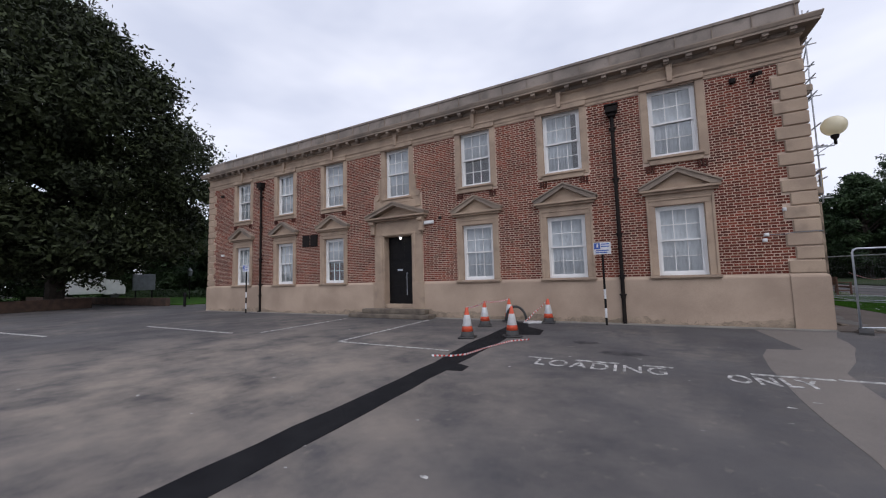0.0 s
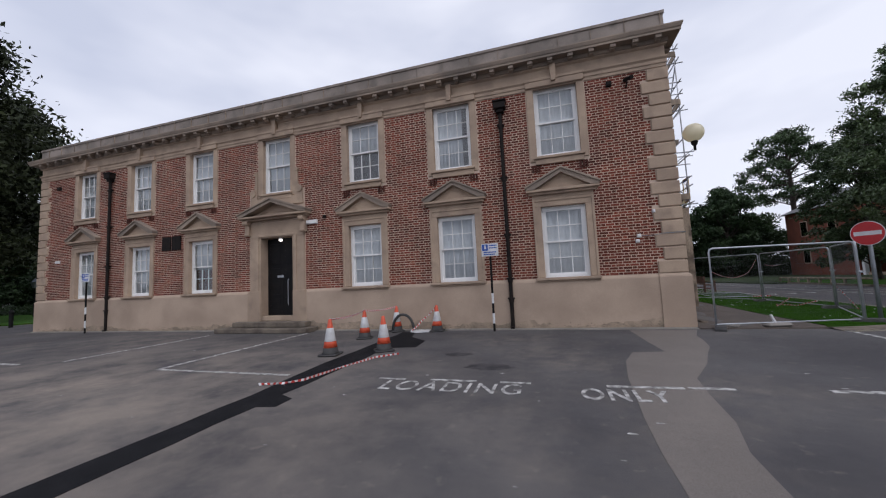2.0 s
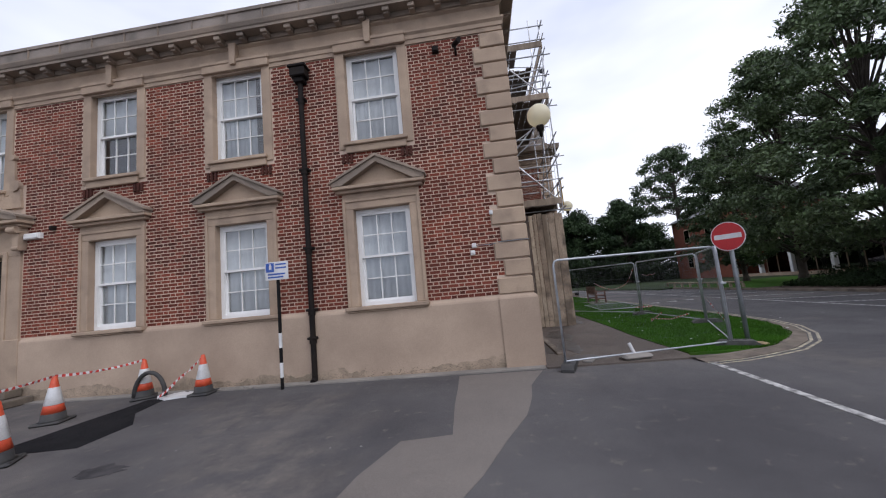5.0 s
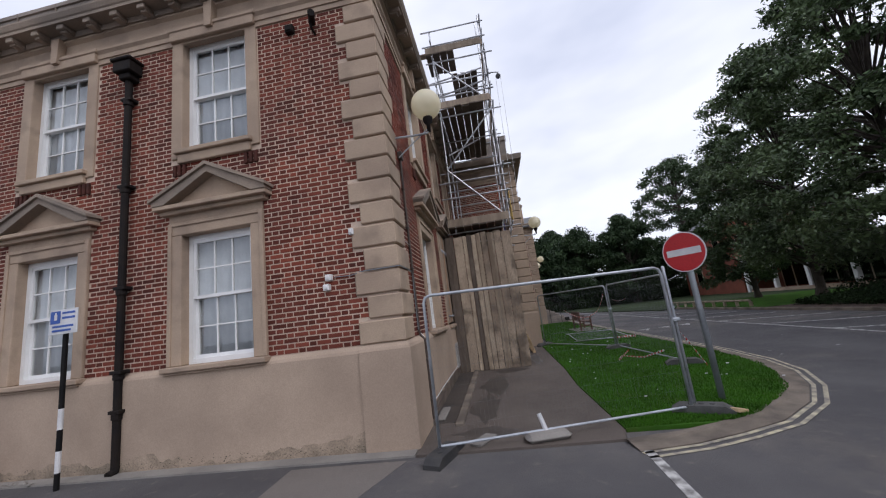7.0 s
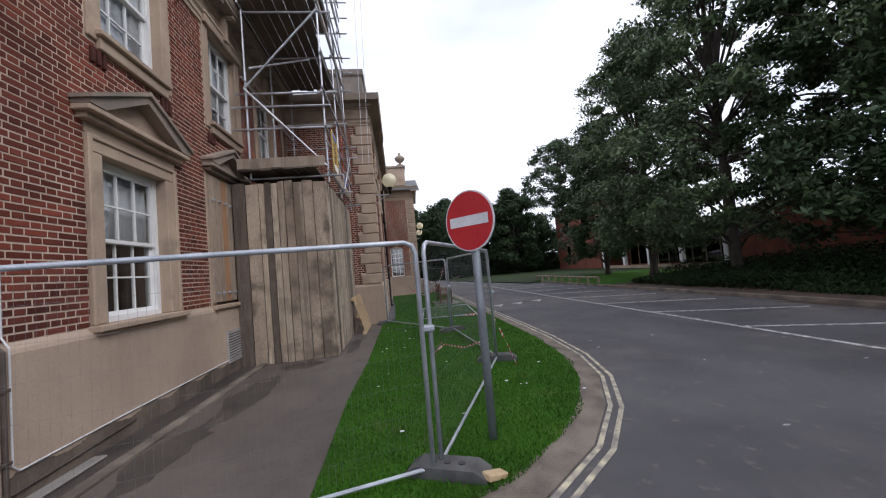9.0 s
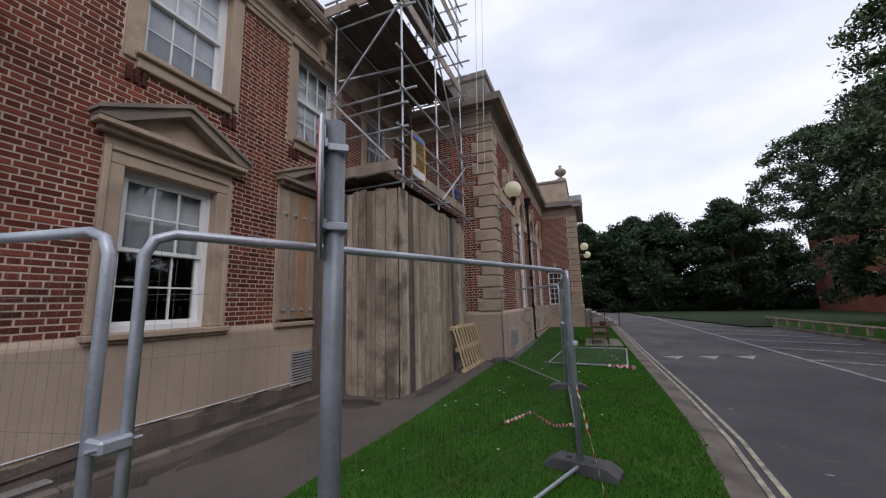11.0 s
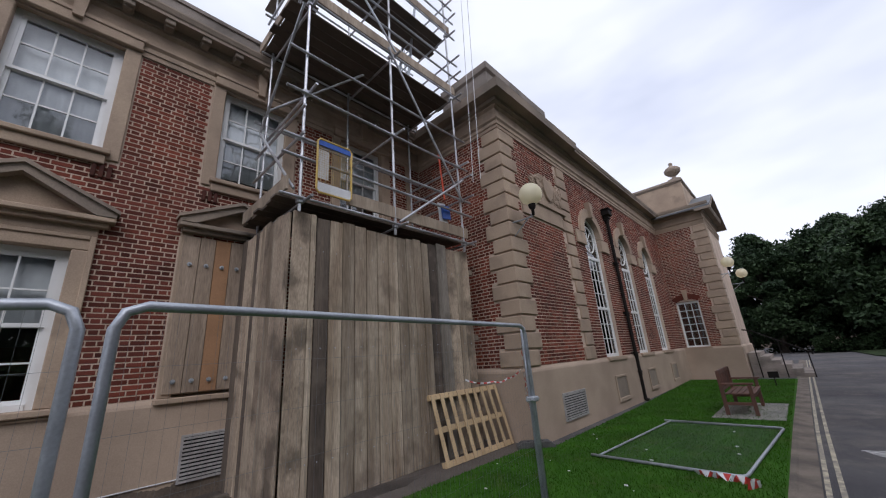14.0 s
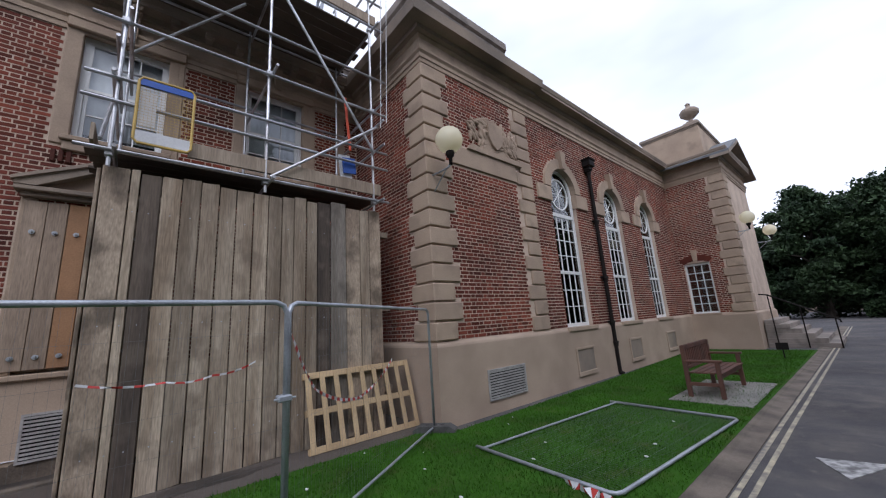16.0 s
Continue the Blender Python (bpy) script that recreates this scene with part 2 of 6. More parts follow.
def tarmac(name, dark, mid, worn, amount, grain=170, dust=None):
    """Road surface: broad mottling, worn sandy areas broken by finer scuffs, and stone grain."""
    m = bpy.data.materials.new(name)
    m.use_nodes = True
    n, l = m.node_tree.nodes, m.node_tree.links
    b = n["Principled BSDF"]
    b.inputs["Roughness"].default_value, b.inputs["Specular IOR Level"].default_value = 0.85, 0.3
    geo = n.new("ShaderNodeNewGeometry")

    def noise_at(scale, detail, lo, hi, rough=0.6):
        t = n.new("ShaderNodeTexNoise")
        t.inputs["Scale"].default_value, t.inputs["Detail"].default_value, t.inputs["Roughness"].default_value = scale, detail, rough
        l.new(geo.outputs["Position"], t.inputs["Vector"])
        r = n.new("ShaderNodeMapRange")
        r.inputs["From Min"].default_value, r.inputs["From Max"].default_value = lo, hi
        l.new(t.outputs["Fac"], r.inputs["Value"])
        return r.outputs["Result"]

    def mix(fac, a, c, kind="MIX"):
        x = n.new("ShaderNodeMixRGB")
        x.blend_type = kind
        for sock, v in (("Fac", fac), ("Color1", a), ("Color2", c)):
            if isinstance(v, (tuple, float)):
                x.inputs[sock].default_value = (*v, 1) if isinstance(v, tuple) else v
            else:
                l.new(v, x.inputs[sock])
        return x.outputs["Color"]

    col = mix(noise_at(0.45, 9, 0.35, 0.65), dark, mid)
    area, scuff = noise_at(0.2, 3, 0.46, 0.62), noise_at(1.7, 10, 0.40, 0.66, 0.7)
    mul = n.new("ShaderNodeMath")
    mul.operation = "MULTIPLY"
    l.new(area, mul.inputs[0]), l.new(scuff, mul.inputs[1])
    scale = n.new("ShaderNodeMath")
    scale.operation = "MULTIPLY"
    scale.inputs[1].default_value = amount
    l.new(mul.outputs[0], scale.inputs[0])
    if dust:
        # sandy dust trodden out around the trench works
        away = n.new("ShaderNodeVectorMath")
        away.operation = "DISTANCE"
        away.inputs[1].default_value = dust[:3]
        l.new(geo.outputs["Position"], away.inputs[0])
        near = n.new("ShaderNodeMapRange")
        near.inputs["From Min"].default_value, near.inputs["From Max"].default_value = dust[3], 1.5
        near.inputs["To Min"].default_value, near.inputs["To Max"].default_value = 0.0, 0.95
        l.new(away.outputs["Value"], near.inputs["Value"])
        col = mix(mix(near.outputs["Result"], (0.0, 0.0, 0.0), noise_at(0.9, 9, 0.36, 0.62, 0.65)), col, worn)
    col = mix(scale.outputs[0], col, worn)
    col = mix(mix(noise_at(6, 8, 0.60, 0.72), (0.0, 0.0, 0.0), (0.35, 0.35, 0.35)), col, worn)
    fine = noise_at(grain, 2, 0.2, 0.8)
    col = mix(0.4, col, fine, "OVERLAY")
    l.new(col, b.inputs["Base Color"])
    bp = n.new("ShaderNodeBump")
    bp.inputs["Strength"].default_value, bp.inputs["Distance"].default_value = 0.5, 0.01
    l.new(fine, bp.inputs["Height"]), l.new(bp.outputs["Normal"], b.inputs["Normal"])
    return m


ASPHALT = tarmac("asphalt", (0.066, 0.063, 0.067), (0.110, 0.105, 0.107), (0.275, 0.235, 0.197), 0.5, 170, (-6.8, 2.8, 0.0, 7.8))
ASPHALT_OLD = tarmac("pale_patch", (0.155, 0.138, 0.126), (0.20, 0.178, 0.16), (0.25, 0.218, 0.19), 0.6)
PATH_T = tarmac("path_tarmac", (0.082, 0.067, 0.058), (0.128, 0.105, 0.09), (0.17, 0.145, 0.125), 0.5)


def globe_material():
    m = bpy.data.materials.new("globe_opal")
    m.use_nodes = True
    n, l = m.node_tree.nodes, m.node_tree.links
    b = n["Principled BSDF"]
    b.inputs["Base Color"].default_value = (0.95, 0.90, 0.72, 1)
    b.inputs["Roughness"].default_value = 0.25
    tr = n.new("ShaderNodeBsdfTranslucent")
    tr.inputs["Color"].default_value = (0.97, 0.92, 0.75, 1)
    mix = n.new("ShaderNodeMixShader")
    mix.inputs[0].default_value = 0.55
    l.new(b.outputs[0], mix.inputs[1]), l.new(tr.outputs[0], mix.inputs[2])
    l.new(mix.outputs[0], n["Material Output"].inputs["Surface"])
    return m


GLOBE = globe_material()


# ---- building blocks ----
def mesh_from(name, verts, faces, mat):
    me = bpy.data.meshes.new(name)
    me.from_pydata(verts, [], faces)
    me.materials.append(mat)
    me.update()
    return me


def finish(name, bm, mat, smooth=False):
    bmesh.ops.recalc_face_normals(bm, faces=bm.faces)
    me = bpy.data.meshes.new(name)
    bm.to_mesh(me)
    bm.free()
    me.materials.append(mat)
    if smooth:
        for p in me.polygons:
            p.use_smooth = True
    return me


def part(name, bm, mat, parent=None, label="", at=None, smooth=False):
    """One mesh object, under a thing or under a part; or a top-level one."""
    ob = new(name, finish(name, bm, mat, smooth) if isinstance(bm, bmesh.types.BMesh) else bm)
    if parent is not None:
        ob.parent = parent
    if at is not None:
        ob.matrix_basis = at
    if label:
        tagged(ob, label)
    return ob


def thing(name, at, label, category, group="", kind=""):
    ob = new(name)
    ob.matrix_basis = at
    ob.empty_display_size = 0.2
    return tagged(ob, label, category, group, kind)


def B():
    return bmesh.new()


def box(bm, a, b, bevel=0.0):
    x0, y0, z0 = (min(p, q) for p, q in zip(a, b))
    x1, y1, z1 = (max(p, q) for p, q in zip(a, b))
    vs = [bm.verts.new(p) for p in ((x0, y0, z0), (x1, y0, z0), (x1, y1, z0), (x0, y1, z0), (x0, y0, z1), (x1, y0, z1), (x1, y1, z1), (x0, y1, z1))]
    fs = [bm.faces.new([vs[i] for i in f]) for f in ((0, 3, 2, 1), (4, 5, 6, 7), (0, 1, 5, 4), (1, 2, 6, 5), (2, 3, 7, 6), (3, 0, 4, 7))]
    if bevel:
        bmesh.ops.bevel(bm, geom=list({e for f in fs for e in f.edges}), offset=bevel, segments=1, affect="EDGES")
    return bm


def boxes(*rows, bevel=0.0):
    bm = B()
    for a, b in rows:
        box(bm, a, b, bevel)
    return bm


def rod(bm, a, b, r, sides=8, r2=None):
    a, b = Vector(a), Vector(b)
    d = (b - a)
    q = d.to_track_quat("Z", "Y").to_matrix()
    r2 = r if r2 is None else r2
    ring = []
    for p, rr in ((a, r), (b, r2)):
        ring.append([bm.verts.new(p + q @ Vector((rr * math.cos(i * math.tau / sides), rr * math.sin(i * math.tau / sides), 0))) for i in range(sides)])
    for i in range(sides):
        j = (i + 1) % sides
        bm.faces.new((ring[0][i], ring[0][j], ring[1][j], ring[1][i]))
    bm.faces.new(ring[0][::-1]), bm.faces.new(ring[1])
    return bm


def tube(bm, pts, r, sides=8):
    """A bent round bar along points."""
    pts = [Vector(p) for p in pts]
    rings = []
    for i, p in enumerate(pts):
        d = (pts[min(i + 1, len(pts) - 1)] - pts[max(i - 1, 0)]).normalized()
        q = d.to_track_quat("Z", "Y").to_matrix()
        rings.append([bm.verts.new(p + q @ Vector((r * math.cos(k * math.tau / sides), r * math.sin(k * math.tau / sides), 0))) for k in range(sides)])
    for a, b in zip(rings, rings[1:]):
        best = min(range(sides), key=lambda s: sum((a[k].co - b[(k + s) % sides].co).length for k in range(sides)))
        for k in range(sides):
            j = (k + 1) % sides
            bm.faces.new((a[k], a[j], b[(j + best) % sides], b[(k + best) % sides]))
    bm.faces.new(rings[0][::-1]), bm.faces.new(rings[-1])
    return bm


def lathe(bm, profile, sides=20, centre=(0, 0)):
    rings = []
    for r, z in profile:
        rings.append([bm.verts.new((centre[0] + r * math.cos(i * math.tau / sides), centre[1] + r * math.sin(i * math.tau / sides), z)) for i in range(sides)])
    for a, b in zip(rings, rings[1:]):
        for i in range(sides):
            j = (i + 1) % sides
            bm.faces.new((a[i], a[j], b[j], b[i]))
    bm.faces.new(rings[0][::-1]), bm.faces.new(rings[-1])
    return bm


def prism(bm, pts, y0, y1):
    """A flat outline of (x, z) given depth from y0 to y1."""
    a = [bm.verts.new((x, y0, z)) for x, z in pts]
    b = [bm.verts.new((x, y1, z)) for x, z in pts]
    bm.faces.new(a), bm.faces.new(b[::-1])
    for i in range(len(pts)):
        j = (i + 1) % len(pts)
        bm.faces.new((a[i], b[i], b[j], a[j]))
    return bm


def slab(bm, pts, z0, z1):
    """A flat outline of (x, y) given height."""
    a = [bm.verts.new((x, y, z0)) for x, y in pts]
    b = [bm.verts.new((x, y, z1)) for x, y in pts]
    bm.faces.new(a[::-1]), bm.faces.new(b)
    for i in range(len(pts)):
        j = (i + 1) % len(pts)
        bm.faces.new((a[i], a[j], b[j], b[i]))
    return bm


def sweep(bm, path, profile):
    """A moulding: profile of (outward, z) along a path of (x, y), mitred at its corners; outward is to the right of the way."""
    rings = []
    for i, p in enumerate(path):
        p = Vector(p)
        d0 = (p - Vector(path[i - 1])).normalized() if i else None
        d1 = (Vector(path[i + 1]) - p).normalized() if i + 1 < len(path) else None
        n0 = Vector((d0.y, -d0.x)) if d0 else None
        n1 = Vector((d1.y, -d1.x)) if d1 else None
        if n0 and n1:
            m = (n0 + n1)
            m = m / (1 + n0.dot(n1))
        else:
            m = n0 or n1
        rings.append([bm.verts.new((p.x + m.x * o, p.y + m.y * o, z)) for o, z in profile])
    k = len(profile)
    for a, b in zip(rings, rings[1:]):
        for i in range(k):
            j = (i + 1) % k
            bm.faces.new((a[i], b[i], b[j], a[j]))
    bm.faces.new(rings[0]), bm.faces.new(rings[-1][::-1])
    return bm


def wall_core(name, at, u0, u1, z0, z1, thick, holes, label):
    """A wall with its openings; the face lies at y = 0 and looks to -y."""
    bm = B()
    us = sorted({u0, u1, *[h[0] for h in holes], *[h[1] for h in holes]})
    for a, b in zip(us, us[1:]):
        cut = sorted((h[2], h[3]) for h in holes if h[0] <= a + 1e-6 and h[1] >= b - 1e-6)
        z = z0
        for c, d in cut:
            if c > z:
                box(bm, (a, 0, z), (b, thick, c))
            z = d
        if z < z1:
            box(bm, (a, 0, z), (b, thick, z1))
    bmesh.ops.remove_doubles(bm, verts=bm.verts, dist=0.0005)
    return tagged(part(name, bm, MORTAR, None, "", at), label, "wall", "", "structure")


COURSE, STRETCH, HEAD, JOINT = 0.075, 0.2095, 0.097, 0.0175


def brick_spans(u0, u1, z0, z1, blocked):
    """Flemish bond: (ua, ub, za, zb) of every brick outside the blocked rectangles."""
    out = []
    row = 0
    z = z0
    while z + COURSE <= z1 + 1e-6:
        za, zb = z + JOINT / 2, z + COURSE - JOINT / 2
        holes = sorted((b[0], b[1]) for b in blocked if b[2] < zb and b[3] > za)
        free, u = [], u0
        for a, b in holes:
            if a > u:
                free.append((u, a))
            u = max(u, b)
        if u < u1:
            free.append((u, u1))
        period = STRETCH + HEAD + 2 * JOINT
        start = u0 - (row % 2) * period / 2
        n = int((u1 - start) / period) + 2
        for i in range(n):
            for off, ln in ((0, STRETCH), (STRETCH + JOINT, HEAD)):
                a = start + i * period + off
                b = a + ln
                for f0, f1 in free:
                    c, d = max(a, f0 + JOINT / 2), min(b, f1 - JOINT / 2)
                    if d - c > 0.03:
                        out.append((c, d, za, zb))
        row += 1
        z += COURSE
    return out


def brick_field(parent, spans, near, proud=0.006):
    """Most bricks joined into one piece of stuff; those within near are parts of their own."""
    verts, faces, shared = [], [], {}
    count = 0
    rng = random.Random(7)
    for a, b, c, d in spans:
        if near and near[0] < a and b < near[1] and near[2] < c and d < near[3] and count < 300:
            key = (round(b - a, 3), round(d - c, 3))
            if key not in shared:
                shared[key] = finish("brick", box(B(), (-key[0] / 2, -proud, -key[1] / 2), (key[0] / 2, 0.004, key[1] / 2), 0.003), BRICK_O)
            part("brick", shared[key], None, parent, "", pose((a + b) / 2, -rng.random() * 0.002, (c + d) / 2))
            count += 1
            continue
        k, p = len(verts), proud + rng.uniform(-0.002, 0.002)
        verts += [(a, 0.003, c), (b, 0.003, c), (b, 0.003, d), (a, 0.003, d), (a + 0.002, -p, c + 0.002), (b - 0.002, -p, c + 0.002), (b - 0.002, -p, d - 0.002), (a + 0.002, -p, d - 0.002)]
        faces += [(k + 4, k + 5, k + 6, k + 7), (k, k + 1, k + 5, k + 4), (k + 1, k + 2, k + 6, k + 5), (k + 2, k + 3, k + 7, k + 6), (k + 3, k, k + 4, k + 7)]
    ob = part("bricks", mesh_from("bricks", verts, faces, BRICK_I), None, parent)
    return tagged(ob, "red brick courses in pale mortar", "", "", "stuff")


# ---- ground ----
ground = tagged(part("ground", boxes(((-400, -400, -0.3), (400, 600, 0.0))), ASPHALT), "worn grey asphalt car park and drive", "asphalt", "", "structure")


def marking(name, pts, mat, label, z=0.004, category="marking", kind="structure"):
    return tagged(part(name, slab(B(), pts, 0.0005, z), mat), label, category, "", kind)


def strip(a, b, w):
    a, b = Vector(a), Vector(b)
    n = (b - a).normalized()
    n = Vector((-n.y, n.x)) * w / 2
    return [tuple(a + n), tuple(a - n), tuple(b - n), tuple(b + n)]


def ragged(pts, step=0.35, amount=0.05, seed=1):
    """An outline with an uneven edge."""
    rng, out = random.Random(seed), []
    for i, p in enumerate(pts):
        a, b = Vector(p), Vector(pts[(i + 1) % len(pts)])
        n = max(1, int((b - a).length / step))
        for k in range(n):
            q = a.lerp(b, k / n)
            out.append((q.x + rng.uniform(-amount, amount), q.y + rng.uniform(-amount, amount)))
    return out


marking("trench_patch", ragged([(-3.55, -12), (-3.02, -12), (-3.02, 4.2), (-2.72, 4.25), (-2.75, 4.6), (-3.02, 4.7), (-3.0, 8.1), (-2.35, 8.2), (-2.4, 9.0), (-3.0, 9.6), (-3.2, 10.4), (-3.6, 10.4), (-3.6, 6), (-3.45, 4.6)], 0.5, 0.025, 3), ASPHALT_NEW, "fresh black asphalt strip over a filled trench", 0.006, "asphalt patch")
marking("pale_patch", ragged([(2.5, 10.6), (4.0, 10.6), (3.74, 9.75), (3.45, 8.48), (2.94, 7.06), (2.54, 6.2), (2.28, 4.66), (2.1, 4.0), (1.9, 0), (1.7, -6), (1.1, -6), (1.45, 3.0), (1.5, 4.6), (1.68, 6.19), (1.79, 7.11), (2.07, 7.9), (2.57, 7.97), (2.56, 9.0)], 0.6, 0.04, 5), ASPHALT_OLD, "pale grey repaired strip of tarmac", 0.003, "asphalt patch")
for k, (x, y, r) in enumerate(((-0.4, 6.55, 0.42), (13.35, 8.95, 0.42), (-1.2, 7.5, 0.3))):
    rng = random.Random(k)
    marking("oil_stain", [(x + r * rng.uniform(0.6, 1.1) * math.cos(a * math.tau / 26), y + 0.55 * r * rng.uniform(0.6, 1.1) * math.sin(a * math.tau / 26)) for a in range(26)], OIL, "dark oil stain on the tarmac", 0.0045, "stain")
for a, b, w in (((-6.83, 5.76), (-6.83, 10.3), 0.09), ((-10.4, 6.1), (-10.4, 9.9), 0.09), ((-6.83, 5.72), (-3.7, 5.66), 0.07), ((-16.5, 5.75), (-11.2, 5.72), 0.1), ((-26, 2.5), (-17.0, 3.2), 0.12),
                ((-1.99, 5.66), (-1.55, 5.66), 0.06), ((-1.15, 5.68), (-0.45, 5.68), 0.07), ((-0.1, 5.68), (0.33, 5.67), 0.06), ((1.3, 5.66), (2.2, 5.68), 0.08), ((2.25, 5.7), (2.75, 5.72), 0.08), ((3.7, 5.76), (4.9, 5.8), 0.09),
                ((6.72, 10.42), (6.65, 7.3), 0.1)):
    marking("painted_line", strip(a, b, w), ROADPAINT, "worn white painted bay line", 0.007)
marking("painted_line", strip((14.25, 9.6), (14.25, 60), 0.1), ROADPAINT, "white line along angled parking bays", 0.006)
for i in range(12):
    y = 9.67 + 2.6 * i
    marking("painted_line", strip((14.3, y), (17.2, y - 1.55), 0.1), ROADPAINT, "white divider of an angled parking bay", 0.007)
for i in range(3):
    x, y = 11.1 + i * 0.88, 22.5 + i * 0.17
    marking("painted_triangle", [(x, y + 0.2), (x + 0.56, y + 0.36), (x + 0.27, y - 0.3)], ROADPAINT, "white give-way triangle painted on the drive", 0.008)


def lettering(text, x, y, size, squash, bold):
    cu = bpy.data.curves.new("text", "FONT")
    cu.body, cu.size, cu.extrude, cu.offset, cu.space_character = text, size, 0.002, bold, 1.15
    ob = new("tmp", cu)
    dg = bpy.context.evaluated_depsgraph_get()
    me = bpy.data.meshes.new_from_object(ob.evaluated_get(dg))
    bpy.data.objects.remove(ob)
    me.materials.clear()
    me.materials.append(ROADPAINT)
    w = max(v.co.x for v in me.vertices)
    for v in me.vertices:
        v.co.x *= squash / w
    out = part("painted_word", me, None, None, "", pose(x, y, 0.006))
    return tagged(out, "word %s in hand-painted white capitals on tarmac" % text, "marking", "", "structure")


lettering("LOADING", -1.80, 5.15, 0.62, 2.02, 0.003)
lettering("ONLY", 0.95, 5.1, 0.6, 1.0, 0.01)

# the island of grass with its kerb, footpath and double lines
KERB = [(6.6, 10.62), (7.2, 10.72), (7.72, 10.9), (8.3, 11.15), (8.95, 11.68), (9.5, 12.4), (9.95, 13.3), (10.22, 14.4), (10.36, 16.0), (10.4, 18.0), (10.4, 24.0), (10.45, 34.0), (10.5, 48.0)]
grass_line = [(6.75, 10.95)] + [(x - 0.03, y + 0.05) for x, y in KERB[2:5]] + [(x - 0.03, y + 0.02) for x, y in KERB[5:-1]]
tagged(part("lawn", slab(B(), [(6.68, 13.5), (6.7, 10.98)] + grass_line[1:] + [(6.95, 34.0), (7.2, 26.0), (7.25, 21.0), (6.85, 20.9), (6.78, 15.5)], 0.0, 0.045), TURF), "mown green lawn beside the drive", "lawn", "", "structure")
tagged(part("footpath", slab(B(), [(4.12, 10.7), (6.6, 10.7), (6.69, 10.98), (6.67, 13.5), (6.77, 15.5), (6.84, 20.9), (4.12, 20.9)], 0.0, 0.03), PATH_T), "dark tarmac footpath along the side wall", "footpath", "", "structure")
kb = B()
for side in (0,):
    rings = []
    for i, p in enumerate(KERB):
        p = Vector(p)
        d = (Vector(KERB[min(i + 1, len(KERB) - 1)]) - Vector(KERB[max(i - 1, 0)])).normalized()
        n = Vector((d.y, -d.x))
        rings.append([kb.verts.new((p.x + n.x * o, p.y + n.y * o, z)) for o, z in ((-0.06, 0.0), (-0.06, 0.042), (0.03, 0.042), (0.05, 0.03), (0.24, 0.012), (0.24, 0.0))])
    for a, b in zip(rings, rings[1:]):
        for i in range(5):
            kb.faces.new((a[i], a[i + 1], b[i + 1], b[i]))
tagged(part("kerb", kb, KERBSTONE), "low worn concrete kerb round the lawn", "kerb", "", "structure")


def offset_line(pts, o, w, n0=0, n1=None):
    left, right = [], []
    for i, p in enumerate(pts):
        p = Vector(p)
        d = (Vector(pts[min(i + 1, len(pts) - 1)]) - Vector(pts[max(i - 1, 0)])).normalized()
        n = Vector((d.y, -d.x))
        left.append(tuple(p + n * (o - w / 2))), right.append(tuple(p + n * (o + w / 2)))
    bm = B()
    zz = 0.007
    a = [bm.verts.new((*q, zz)) for q in left]
    b = [bm.verts.new((*q, zz)) for q in right]
    for i in range(len(a) - 1):
        bm.faces.new((a[i], b[i], b[i + 1], a[i + 1]))
    return bm


for o in (0.285, 0.40):
    tagged(part("double_line", offset_line(KERB, o, 0.05), CREAMPAINT), "faded cream double line along the kerb", "marking", "", "structure")
tagged(part("gutter_channel", slab(B(), [(4.115, 11.9), (4.49, 11.9), (4.49, 16.4), (4.115, 16.4)], 0.0, 0.036), WET), "dark wet channel at the wall's foot", "channel", "", "structure")
for k in range(5):
    tagged(part("channel_kerb", boxes(((4.495, 11.7 + 0.95 * k, 0.0), (4.63, 12.642 + 0.95 * k, 0.075)), bevel=0.014), KERBSTONE), "worn concrete edging stone beside the footpath", "kerb", "channel edging", "structure")
tagged(part("slab_fragment", boxes(((4.16, 12.0, 0.036), (4.3, 12.72, 0.07)), bevel=0.012), CONCRETE), "pale broken slab lying in the channel", "slab")
tagged(part("apron", slab(B(), [(-21.9, 10.78), (4.1, 10.72), (4.1, 11.0), (-21.9, 11.0)], 0.0, 0.025), CONCRETE), "thin concrete strip at the wall's foot", "strip", "", "structure")

# ---- the brick building ----
X_L, X_R, Y_F, Y_W, X_W, Y_P, X_P = -22.0, 4.04, 11.02, 20.95, 6.87, 34.6, 8.95
TOP = 8.0
FRONT, SIDE, WINGS, WINGE, PORCHS, PORCHE = pose(0, Y_F, 0), pose(X_R, 0, 0, 0, 0, 90), pose(0, Y_W, 0), pose(X_W, 0, 0, 0, 0, 90), pose(0, Y_P, 0), pose(X_P, 0, 0, 0, 0, 90)
FX = (-18.85, -15.5, -12.2, -5.1, -1.98, 1.17)
DOOR_X = -8.63
SY = (13.72, 16.32)
SYU = (13.78, 16.48, 18.98)
HALF, LOW, HIGH, HIGH_S = 0.6, (1.42, 3.45), (4.92, 7.0), (5.03, 7.0)


def hole(c, z):
    return (c - HALF - 0.03, c + HALF + 0.03, z[0] - 0.03, z[1] + 0.03)


